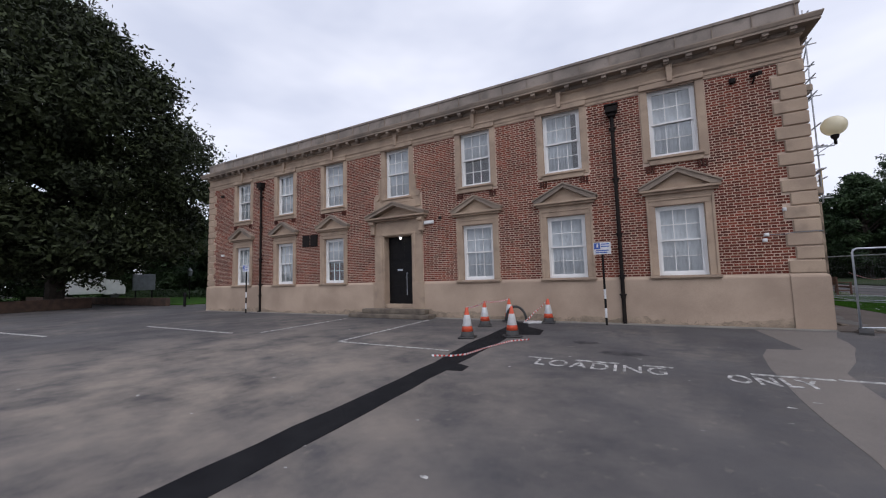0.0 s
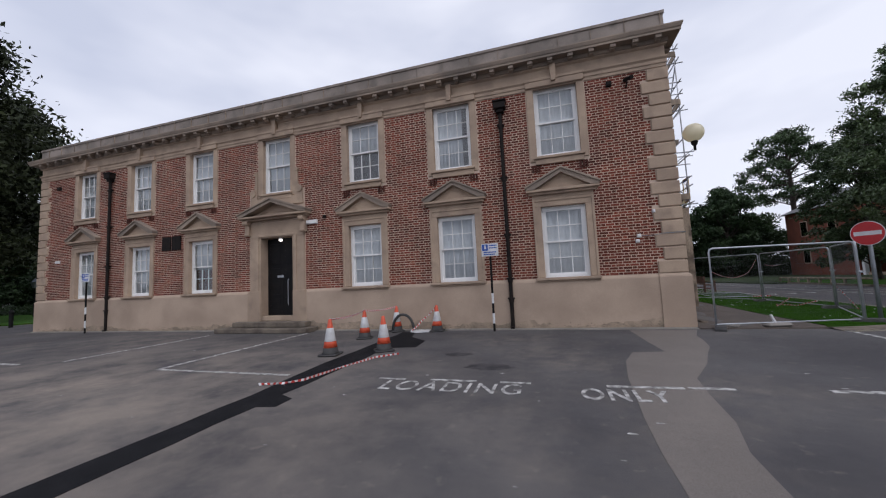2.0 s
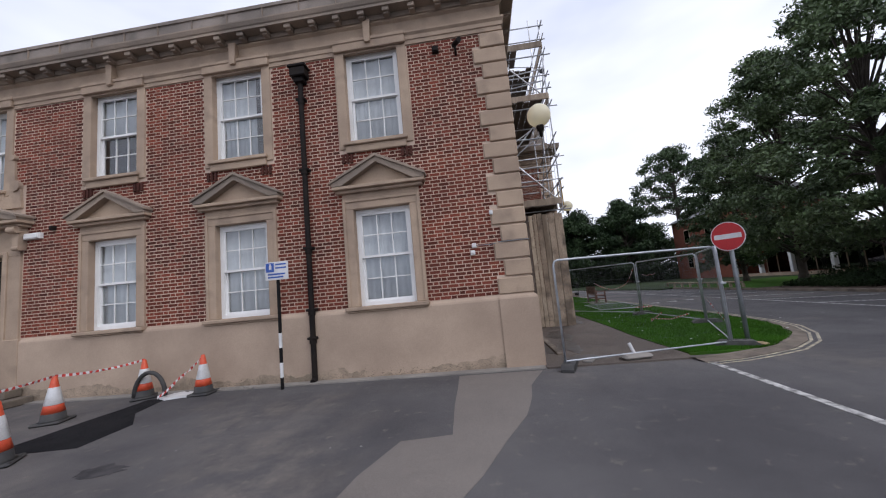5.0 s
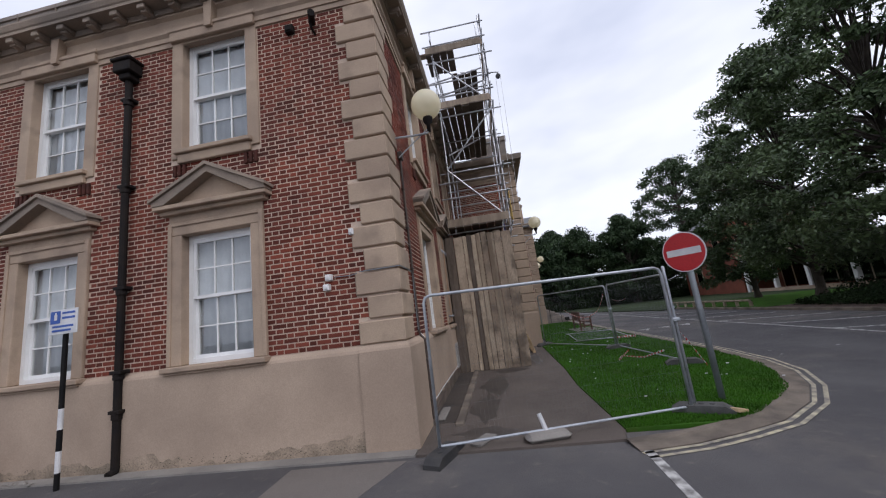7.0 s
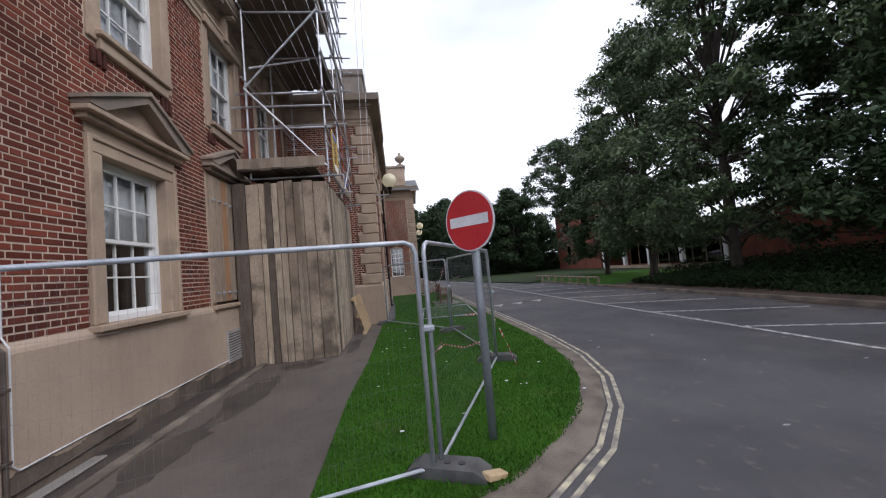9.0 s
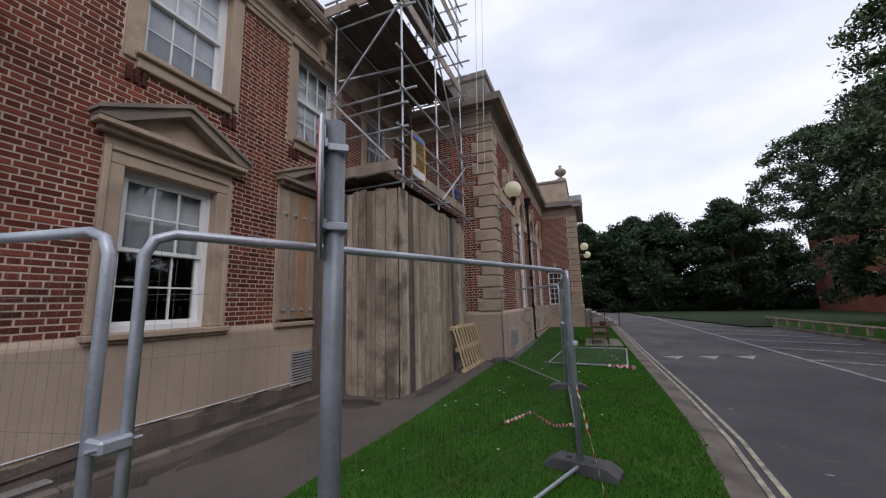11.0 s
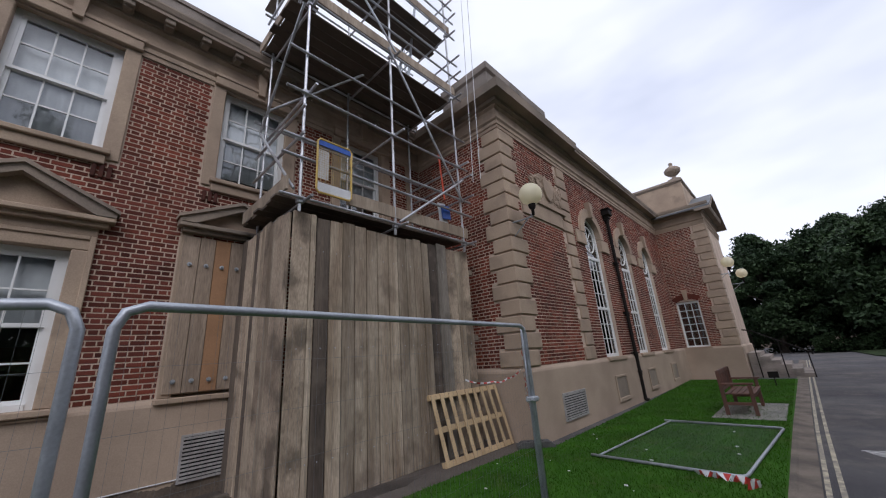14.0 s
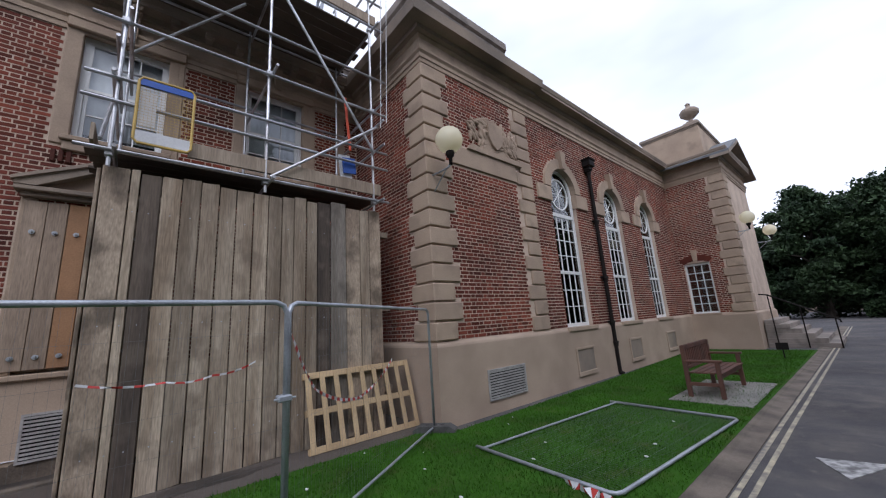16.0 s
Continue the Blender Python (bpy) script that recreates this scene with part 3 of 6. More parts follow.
front_holes = [hole(c, LOW) for c in FX] + [hole(c, HIGH) for c in (*FX, DOOR_X)] + [(DOOR_X - 0.72, DOOR_X + 0.72, 0.4, 3.34)]
wall_front = wall_core("wall_south", FRONT, X_L, X_R, 0, TOP, 0.35, front_holes, "red brick front wall with buff stone trim")
side_holes = [hole(c, LOW) for c in SY] + [hole(c, HIGH_S) for c in SYU]
wall_side = wall_core("wall_east", SIDE, Y_F + 0.35, Y_W, 0, TOP, 0.35, side_holes, "red brick side wall with buff stone trim")
wall_wing_s = wall_core("wall_wing_south", WINGS, X_R, X_W, 0, TOP, 0.35, [], "red brick end wall of the wing")
ARCH = (25.78, 28.76, 31.60)
wall_wing_e = wall_core("wall_wing_east", WINGE, Y_W + 0.35, Y_P, 0, TOP, 0.4, [(c - 0.66, c + 0.66, 1.36, 5.77) for c in ARCH], "red brick wing wall with tall arched windows")
SWX = 7.47
wall_porch_s = wall_core("wall_porch_south", PORCHS, X_W, X_P, 0, 7.6, 0.35, [(SWX - 0.455, SWX + 0.455, 1.37, 3.47)], "red brick side of the entrance porch")
wall_porch_e = wall_core("wall_porch_east", PORCHE, Y_P + 0.35, 39.2, 0, 7.6, 0.35, [], "stone and brick entrance front")
tagged(part("wall_west", boxes(((X_L, Y_F + 0.35, 0), (X_L + 0.35, 30, TOP))), BRICK_FAR), "red brick west wall", "wall", "", "structure")
tagged(part("wall_porch_north", boxes(((X_W, 38.85, 0), (X_P - 0.35, 39.2, 7.6)), ((X_W - 0.35, 39.2, 0), (X_W, 46, TOP)))  , BRICK_FAR), "red brick far side of the porch", "wall", "", "structure")
tagged(part("wall_north", boxes(((X_L, 46, 0), (X_W, 46.35, TOP)), ((X_L, 30, 0), (X_L + 0.35, 46, TOP))), BRICK_FAR), "red brick rear wall", "wall", "", "structure")
tagged(part("roof", boxes(((X_L + 0.1, Y_F + 0.1, TOP + 0.002), (X_R - 0.1, 45.9, TOP + 0.1)), ((X_R - 0.1, Y_W + 0.1, TOP + 0.002), (X_W - 0.1, 45.9, TOP + 0.1)), ((X_W - 0.35, Y_P, TOP + 0.002), (X_W - 0.1, 45.9, TOP + 0.1))), LEAD), "flat lead-grey roof behind the parapet", "roof", "", "structure")
tagged(part("upper_floor", boxes(((X_L + 0.4, Y_F + 0.4, 4.0), (X_R - 0.4, 45, 4.2))), ROOM), "dark upper floor seen through windows", "floor", "", "structure")

PLAN_MAIN = [(X_L, 30), (X_L, Y_F), (X_R, Y_F), (X_R, Y_W - 0.02)]
PLAN_WING = [(X_R, Y_W), (X_W, Y_W), (X_W, Y_P), (X_P, Y_P), (X_P, 39.2), (X_W, 39.2)]
PROFILES = (
    ("architrave", [(-0.02, 6.96), (0.03, 6.96), (0.03, 7.06), (0.05, 7.06), (0.05, 7.15), (0.09, 7.2), (0.09, 7.24), (-0.02, 7.24)], STONE, "buff stone architrave moulding"),
    ("frieze", [(-0.02, 7.242), (0.025, 7.242), (0.025, 7.52), (0.08, 7.56), (0.08, 7.60), (-0.02, 7.60)], STONE, "plain buff stone frieze"),
    ("cornice", [(-0.02, 7.602), (0.11, 7.602), (0.12, 7.71), (0.35, 7.71), (0.35, 7.77), (0.37, 7.79), (0.40, 7.87), (0.40, 7.90), (-0.02, 7.98)], STONE_D, "deep weathered stone cornice"),
)
for wall, plan in ((wall_front, PLAN_MAIN), (wall_wing_e, PLAN_WING)):
    inv = wall.matrix_basis.inverted()
    for name, prof, mat, label in PROFILES:
        part(name, sweep(B(), plan, prof), mat, wall, label, inv)
part("parapet", sweep(B(), PLAN_MAIN, [(-0.35, 7.94), (0.06, 7.94), (0.06, 8.42), (0.09, 8.42), (0.09, 8.5), (-0.35, 8.5)]), WEATHER, wall_front, "weathered grey stone parapet blocks", FRONT.inverted())
mod_mesh = finish("modillion", boxes(((-0.075, -0.32, 7.615), (0.075, -0.1, 7.712)), ((-0.06, -0.27, 7.58), (0.06, -0.1, 7.62)), bevel=0.012), STONE_D)
for i in range(47):
    part("modillion", mod_mesh, None, wall_front, "", pose(X_L + 0.35 + i * 0.555, 0, 0))
for i in range(17):
    part("modillion", mod_mesh, None, wall_side, "", pose(Y_F + 0.5 + i * 0.555, 0, 0))
# parapet joints
for i in range(30):
    part("parapet_joint", boxes(((-0.006, -0.094, 8.02), (0.006, -0.02, 8.49))), STONE_D, wall_front, "", pose(X_L + 0.5 + i * 0.88, 0, 0))

PL = [(-0.02, 0.0), (0.07, 0.0), (0.07, 1.30), (0.055, 1.34), (0.0, 1.395), (-0.02, 1.395)]
part("plinth", sweep(B(), [(X_L, 30), (X_L, Y_F), (DOOR_X - 1.25, Y_F)], PL), PLINTH, wall_front, "smooth buff stone plinth", FRONT.inverted())
part("plinth", sweep(B(), [(DOOR_X + 1.25, Y_F), (X_R, Y_F), (X_R, Y_W - 0.06)], PL), PLINTH, wall_front, "smooth buff stone plinth stained at its foot", FRONT.inverted())
part("plinth", sweep(B(), [(X_R, Y_W), (X_W, Y_W), (X_W, Y_P), (X_P, Y_P), (X_P, 39.2), (X_W, 39.2)], PL), PLINTH, wall_wing_e, "smooth buff stone plinth", WINGE.inverted())

part("plinth_pier", sweep(B(), [(X_R - 0.64, Y_F), (X_R, Y_F), (X_R, Y_F + 0.84)], [(0.0, 0.0), (0.098, 0.0), (0.098, 1.31), (0.08, 1.35), (0.03, 1.399), (0.0, 1.399)]), PLINTH, wall_front, "projecting corner of the plinth", FRONT.inverted())


def quoins(parent, inv, cx, cy, sx, sy, n=16, z0=1.40, z1=6.95, a=0.63, b=0.47):
    """Alternating long and short corner stones at (cx, cy); sx, sy point into the wall along each face."""
    h = (z1 - z0) / n
    for i in range(n):
        u, v = (a, b) if i % 2 == 0 else (b, a)
        bm = box(B(), (cx - sx * 0.05, cy - sy * 0.05, z0 + i * h + 0.008), (cx + sx * u, cy + sy * v, z0 + (i + 1) * h - 0.022), 0.018)
        part("quoin", bm, STONE, parent, "", inv)


quoins(wall_front, FRONT.inverted(), X_R, Y_F, -1, 1)
quoins(wall_front, FRONT.inverted(), X_L, Y_F, 1, 1)
quoins(wall_wing_s, WINGS.inverted(), X_W, Y_W, -1, 1)
quoins(wall_porch_s, PORCHS.inverted(), X_P, Y_P, -1, 1)


# ---- windows and doors ----
def curtain(at, z0, z1, x0, x1, seed):
    rng = random.Random(seed)
    bm, prev = B(), None
    n = 40
    for i in range(n + 1):
        x = x0 + (x1 - x0) * i / n
        y = 0.212 + 0.006 * math.sin(i * 1.3 + rng.random()) + rng.uniform(-0.004, 0.004)
        cur = (bm.verts.new((x, y, z0)), bm.verts.new((x, y, z1)))
        if prev:
            bm.faces.new((prev[0], cur[0], cur[1], prev[1]))
        prev = cur
    ob = part("net_curtain", bm, CURTAIN, None, "", at, True)
    so = ob.modifiers.new("thickness", "SOLIDIFY")
    so.thickness = 0.003
    return tagged(ob, "net curtain hanging behind a sash window, sky reflection in its pale blue", "curtain", "net curtains")


def sash(win, x0, x1, z0, z1, y, name, cols=3, rows=2):
    """A sash with its bars, and one pane of glass in each light."""
    st, bar = 0.05, 0.022
    rows_ = [((x0, y, z0), (x0 + st, y + 0.045, z1)), ((x1 - st, y, z0), (x1, y + 0.045, z1)), ((x0 + st, y, z0), (x1 - st, y + 0.045, z0 + st)), ((x0 + st, y, z1 - st), (x1 - st, y + 0.045, z1))]
    gx = [x0 + st + (x1 - x0 - 2 * st) * i / cols for i in range(cols + 1)]
    gz = [z0 + st + (z1 - z0 - 2 * st) * i / rows for i in range(rows + 1)]
    for g in gx[1:-1]:
        rows_.append(((g - bar / 2, y + 0.004, z0 + st), (g + bar / 2, y + 0.04, z1 - st)))
    for g in gz[1:-1]:
        rows_.append(((x0 + st, y + 0.007, g - bar / 2), (x1 - st, y + 0.037, g + bar / 2)))
    s = part(name, boxes(*rows_), WHITE, win)
    pane = mesh_from("pane", *pane_box(gx[1] - gx[0] - 0.004, gz[1] - gz[0] - 0.004), GLASS)
    for a in gx[:-1]:
        for b in gz[:-1]:
            p = part("pane", pane, None, s, "", pose(a + (gx[1] - gx[0]) / 2, y + 0.022, b + (gz[1] - gz[0]) / 2))
            p.visible_shadow = False
    return s


def pane_box(w, h):
    v = [(-w / 2, 0, -h / 2), (w / 2, 0, -h / 2), (w / 2, 0, h / 2), (-w / 2, 0, h / 2)]
    return v, [(0, 1, 2, 3)]


def pediment(win, c, z0, z1, half, depth, mat=STONE):
    """Raking mouldings over a bed, with a plain field."""
    t = 0.13
    part("pediment_bed", boxes(((c - half, -depth, z0), (c + half, 0.02, z0 + 0.07)), ((c - half + 0.06, -depth * 0.6, z0 - 0.07), (c + half - 0.06, 0.02, z0 - 0.001)), bevel=0.01), mat, win)
    part("tympanum", prism(B(), [(c - half + 0.1, z0 + 0.072), (c + half - 0.1, z0 + 0.072), (c, z1 - 0.08)], -0.05, 0.02), STONE, win)
    for s in (-1, 1):
        bm = prism(B(), [(c + s * half, z0 + 0.072), (c + s * half, z0 + 0.072 + 0.07), (c, z1), (c, z1 - t), (c + s * (half - 0.22), z0 + 0.072)], -depth - 0.01, 0.02)
        prism(bm, [(c + s * (half + 0.03), z0 + 0.12), (c + s * (half + 0.03), z0 + 0.17), (c, z1 + 0.04), (c, z1 - 0.02)], -depth - 0.05, 0.02)
        part("raking_cornice", bm, STONE_D, win)


COUNT = [0]


def window(at, c, z, lower, seed, curtained=1.0, gap=None):
    COUNT[0] += 1
    win = thing("window_%d" % COUNT[0], at @ pose(c, 0, 0), "white six-over-six sash window in a buff stone surround", "window", "sash windows", "structure")
    z0, z1 = z
    d = 0.20
    jamb = 0.21
    out = 0.035
    if lower:
        part("surround", boxes(((-HALF - jamb, -out, z0 + 0.0), (-HALF, d, z1)), ((HALF, -out, z0), (HALF + jamb, d, z1)), ((-HALF - jamb, -out, z1), (HALF + jamb, d, z1 + 0.21)), bevel=0.012), STONE, win, "buff stone surround")
        part("surround_edge", boxes(((-HALF - jamb - 0.02, -out - 0.025, z0), (-HALF - jamb + 0.05, -0.001, z1 + 0.21)), ((HALF + jamb - 0.05, -out - 0.025, z0), (HALF + jamb + 0.02, -0.001, z1 + 0.21)), ((-HALF - jamb + 0.05, -out - 0.025, z1 + 0.15), (HALF + jamb - 0.05, -0.001, z1 + 0.21)), bevel=0.01), STONE, win)
        part("frieze_block", boxes(((-HALF - jamb - 0.02, -0.03, z1 + 0.212), (HALF + jamb + 0.02, 0.02, z1 + 0.36)), bevel=0.008), STONE, win)
        pediment(win, 0, z1 + 0.41, z1 + 1.05, 0.98, 0.20)
        part("sill", boxes(((-HALF - jamb - 0.05, -0.15, z0 - 0.08), (HALF + jamb + 0.05, d, z0 - 0.002)), ((-HALF - jamb - 0.02, -0.11, z0 - 0.12), (HALF + jamb + 0.02, 0.02, z0 - 0.082)), bevel=0.012), STONE, win, "moulded stone sill")
    else:
        part("surround", boxes(((-HALF - jamb, -out, z0 - 0.14), (-HALF, d, z1)), ((HALF, -out, z0 - 0.14), (HALF + jamb, d, z1)), ((-HALF - jamb, -out - 0.065, z1 - 0.0), (HALF + jamb, d, z1 + 0.245)), ((-HALF - jamb - 0.03, -out - 0.085, z1 + 0.17), (HALF + jamb + 0.03, 0.0, z1 + 0.25)), bevel=0.012), STONE, win, "buff stone surround")
        part("keystone", prism(B(), [(-0.06, z1 + 0.1), (0.06, z1 + 0.1), (0.085, z1 + 0.6), (-0.085, z1 + 0.6)], -0.16, 0.0), STONE, win, "tapered stone keystone")
        part("sill", boxes(((-HALF - 0.1, -0.12, z0 - 0.08), (HALF + 0.1, d, z0 - 0.002)), ((-HALF - 0.06, -0.07, z0 - 0.24), (HALF + 0.06, 0.0, z0 - 0.082)), bevel=0.012), STONE, win, "moulded stone sill")
        for s in (-1, 1):
            for k in range(3):
                part("fluted_brick", boxes(((s * (0.56 + 0.088 * k) - 0.028, -0.045, z0 - 0.45), (s * (0.56 + 0.088 * k) + 0.028, 0.0, z0 - 0.25)), bevel=0.008), DARK_BRICK, win, "upright brick, slot shadow put into its dark tone")
    zm = (z0 + z1) / 2
    fr = 0.075
    part("frame", boxes(((-HALF, 0.12, z0), (-HALF + fr, 0.22, z1)), ((HALF - fr, 0.12, z0), (HALF, 0.22, z1)), ((-HALF + fr, 0.12, z1 - fr), (HALF - fr, 0.22, z1)), ((-HALF + fr, 0.10, z0), (HALF - fr, 0.22, z0 + fr))), WHITE, win, "white painted box frame")
    sash(win, -HALF + fr, HALF - fr, zm - 0.02, z1 - fr, 0.13, "upper_sash")
    sash(win, -HALF + fr, HALF - fr, z0 + fr, zm + 0.025, 0.176, "lower_sash")
    if curtained:
        a = z0 + (z1 - z0) * (1 - curtained)
        curtain(at @ pose(c, 0.025, 0), a, z1 - 0.004, -HALF - 0.02, HALF + 0.02 if not gap else HALF - gap, seed)
    return win


for i, c in enumerate(FX):
    window(FRONT, c, LOW, True, i, 1.0 if i != 2 else 0.55)
    window(FRONT, c, HIGH, False, 20 + i, (1, 1, 1, 0.5, 1, 1)[i], (None, None, None, None, 0.3, None)[i])
window(FRONT, DOOR_X, HIGH, False, 40)
window(SIDE, SY[0], LOW, True, 50, 0.5)
# long curtains here also stand in for sky mirrored in the upper panes
for i, c in enumerate(SYU):
    window(SIDE, c, HIGH_S, False, 60 + i, (1.0, 0.9, 0.8)[i])

# boarded window on the side wall
COUNT[0] += 1
bw = thing("window_%d" % COUNT[0], SIDE @ pose(SY[1], 0, 0), "window boarded over with upright planks and bolts", "window", "", "structure")
part("surround", boxes(((-0.81, -0.02, 1.4), (-0.64, 0.2, 3.95)), ((0.64, -0.02, 1.4), (0.81, 0.2, 3.95)), ((-0.64, 0.1, 1.38), (0.64, 0.3, 3.95)), bevel=0.01), STONE, bw)
BOARDS = (0.24, 0.225, 0.235, 0.23, 0.24, 0.24)
for k, w in enumerate(BOARDS):
    x = -0.77 + sum(BOARDS[:k])
    pl = part("board", boxes(((x + 0.004, -0.045 - 0.006 * (k % 2), 1.45), (x + w - 0.004, -0.004, 3.90)), bevel=0.006), WOOD_O if k == 2 else WOOD_G, bw)
    for z in (1.62, 3.42):
        part("bolt", rod(rod(B(), (x + w / 2, -0.05, z), (x + w / 2, -0.066, z), 0.035, 8), (x + w / 2, -0.06, z), (x + w / 2, -0.11, z), 0.014, 6), STEEL, pl)
pediment(bw, 0, 4.02, 4.58, 0.88, 0.20, STONE_D)
part("sill", boxes(((-0.85, -0.13, 1.32), (0.85, 0.1, 1.398)), bevel=0.012), STONE, bw)

# front door
COUNT[0] = 0
door = thing("door_1", FRONT @ pose(DOOR_X, 0, 0), "black panelled front door in a pedimented stone doorcase", "door", "", "structure")
part("doorcase", boxes(((-1.18, -0.05, 0.36), (-0.68, 0.32, 3.3)), ((0.68, -0.05, 0.36), (1.18, 0.32, 3.3)), ((-1.18, -0.05, 3.3), (1.18, 0.32, 3.9)), ((-1.25, -0.09, 0.0), (-0.7, 0.0, 1.39)), ((0.7, -0.09, 0.0), (1.25, 0.0, 1.39)), bevel=0.012), STONE, door, "buff stone doorcase")
part("architrave", boxes(((-0.86, -0.085, 0.5), (-0.76, -0.04, 3.42)), ((0.76, -0.085, 0.5), (0.86, -0.04, 3.42)), ((-0.76, -0.085, 3.34), (0.76, -0.04, 3.42)), bevel=0.01), STONE, door)
for s in (-1, 1):
    bm = prism(B(), [(s * 1.12, 3.42), (s * 1.28, 3.42), (s * 1.30, 3.98), (s * 1.10, 3.98)], -0.17, 0.0)
    rod(bm, (s * 1.09, -0.20, 3.88), (s * 1.31, -0.20, 3.88), 0.085, 12), rod(bm, (s * 1.11, -0.13, 3.46), (s * 1.29, -0.13, 3.46), 0.06, 12)
    part("console", bm, STONE, door, "scrolled stone console")
pediment(door, 0, 4.02, 4.66, 1.46, 0.34)
part("window_apron", prism(B(), [(-1.15, 4.45), (1.15, 4.45), (1.1, 5.0), (0.95, 5.15), (0.92, 5.75), (0.82, 5.8), (0.82, 4.76), (-0.82, 4.76), (-0.82, 5.8), (-0.92, 5.75), (-0.95, 5.15), (-1.1, 5.0)], -0.06, 0.0), STONE, door, "scrolled stone apron")
for s in (-1, 1):
    part("scroll", rod(rod(B(), (s * 1.0, -0.1, 4.98), (s * 1.0, 0.0, 4.98), 0.13, 14), (s * 0.9, -0.09, 5.7), (s * 0.9, 0.0, 5.7), 0.07, 12), STONE, door)
leaf = part("door_leaf", boxes(((-0.68, 0.30, 0.5), (-0.005, 0.35, 3.3)), ((0.005, 0.30, 0.5), (0.68, 0.35, 3.3))), BLACK, door)
for sx in (-0.34, 0.34):
    for za, zb in ((0.7, 1.25), (1.4, 2.2), (2.35, 3.1)):
        part("raised_panel", boxes(((sx - 0.22, 0.285, za), (sx + 0.22, 0.302, zb)), bevel=0.008), BLACK, leaf)
part("letter_plate", boxes(((-0.24, 0.27, 1.86), (0.02, 0.298, 1.94)), bevel=0.006), STEEL, leaf, "pale letter plate")
part("pull_handle", tube(B(), [(0.24, 0.298, 0.85), (0.24, 0.25, 0.9), (0.24, 0.25, 1.75), (0.24, 0.298, 1.8)], 0.014), STEEL, leaf, "long steel pull handle")
part("threshold", boxes(((-0.68, -0.02, 0.34), (0.68, 0.36, 0.498)), bevel=0.012), STONE, door)
steps = thing("door_steps", FRONT @ pose(DOOR_X, 0, 0), "two worn stone steps before the front door", "steps", "", "structure")
part("step", boxes(((-2.05, -0.75, 0.0), (1.75, -0.095, 0.15)), bevel=0.02), STEPSTONE, steps)
part("step", boxes(((-1.6, -0.42, 0.152), (1.45, -0.095, 0.33)), bevel=0.02), STEPSTONE, steps)
lamp_over = thing("door_lamp", FRONT @ pose(DOOR_X + 0.05, 0.12, 3.2), "small lit lamp under the door head", "lamp")
part("lamp_body", lathe(B(), [(0.05, 0.03), (0.09, 0.06), (0.09, 0.098)], 14), WHITE, lamp_over)
em = bpy.data.materials.new("lit_bulb")
em.use_nodes = True
em.node_tree.nodes["Principled BSDF"].inputs["Emission Color"].default_value = (1, 0.93, 0.8, 1)
em.node_tree.nodes["Principled BSDF"].inputs["Emission Strength"].default_value = 4.0
part("bulb", lathe(B(), [(0.02, -0.03), (0.055, -0.01), (0.06, 0.028)], 12), em, lamp_over)


# ---- fittings on the walls ----
def drainpipe(at, x, z1, label):
    p = thing("drainpipe", at @ pose(x, 0, 0), label, "drainpipe", "drainpipes")
    bm = rod(B(), (0, -0.10, 0.10), (0, -0.10, z1), 0.055, 12)
    part("pipe", bm, PIPE, p, "", None, False)
    for z in (0.85, 1.42, 2.7, 4.4, 6.0):
        part("collar", boxes(((-0.1, -0.16, z), (0.1, -0.003, z + 0.05)), bevel=0.006), PIPE, p), part("socket", lathe(B(), [(0.056, z - 0.09), (0.072, z - 0.08), (0.072, z - 0.002), (0.056, z + 0.0)], 12, (0, -0.10)), PIPE, p)
    part("hopper", boxes(((-0.17, -0.26, z1 + 0.06), (0.17, -0.003, z1 + 0.26)), ((-0.20, -0.29, z1 + 0.26), (0.20, -0.003, z1 + 0.32)), ((-0.11, -0.20, z1 - 0.05), (0.11, -0.003, z1 + 0.06)), bevel=0.015), PIPE, p, "rusty black hopper head")
    part("shoe", tube(B(), [(0, -0.1, 0.14), (0, -0.11, 0.06), (0, -0.2, 0.03)], 0.058, 10), PIPE, p)
    return p


drainpipe(FRONT, -0.42, 6.45, "black iron drainpipe with a rusty hopper head")
drainpipe(FRONT, -17.24, 6.45, "black iron drainpipe with a rusty hopper head")
drainpipe(WINGE, 27.33, 6.1, "dark iron drainpipe between arched windows")


def wall_box(at, x, z, w, h, mat, label, name="alarm_box"):
    return tagged(part(name, boxes(((-w / 2, -0.09, -h / 2), (w / 2, -0.002, h / 2)), ((-w / 2 + 0.02, -0.11, -h / 2 + 0.02), (w / 2 - 0.02, -0.09, h / 2 - 0.02)), bevel=0.006), mat, None, "", at @ pose(x, 0, z)), label, "wall box")


wall_box(FRONT, -7.12, 3.72, 0.42, 0.14, WHITE, "white bulkhead light on the brick wall", "bulkhead_light")
wall_box(FRONT, -6.62, 3.86, 0.1, 0.1, PIPE, "small dark sensor on the brick wall", "sensor")
wall_box(FRONT, 3.02, 2.42, 0.09, 0.09, WHITE, "small white junction box on brick", "junction_box")
wall_box(FRONT, 2.98, 2.28, 0.09, 0.09, WHITE, "small white junction box on brick", "junction_box")
wall_box(FRONT, 3.42, 3.05, 0.07, 0.09, SIGN_W, "small pale sensor beside the quoins", "sensor")
wall_box(FRONT, 2.62, 6.72, 0.14, 0.14, PIPE, "small dark vent box under the cornice", "vent_box")
wall_box(FRONT, -20.6, 3.1, 0.2, 0.12, WHITE, "white alarm box on the brick wall", "alarm_box")
wall_box(FRONT, -20.7, 6.5, 0.2, 0.14, PIPE, "dark floodlight under the cornice", "floodlight")
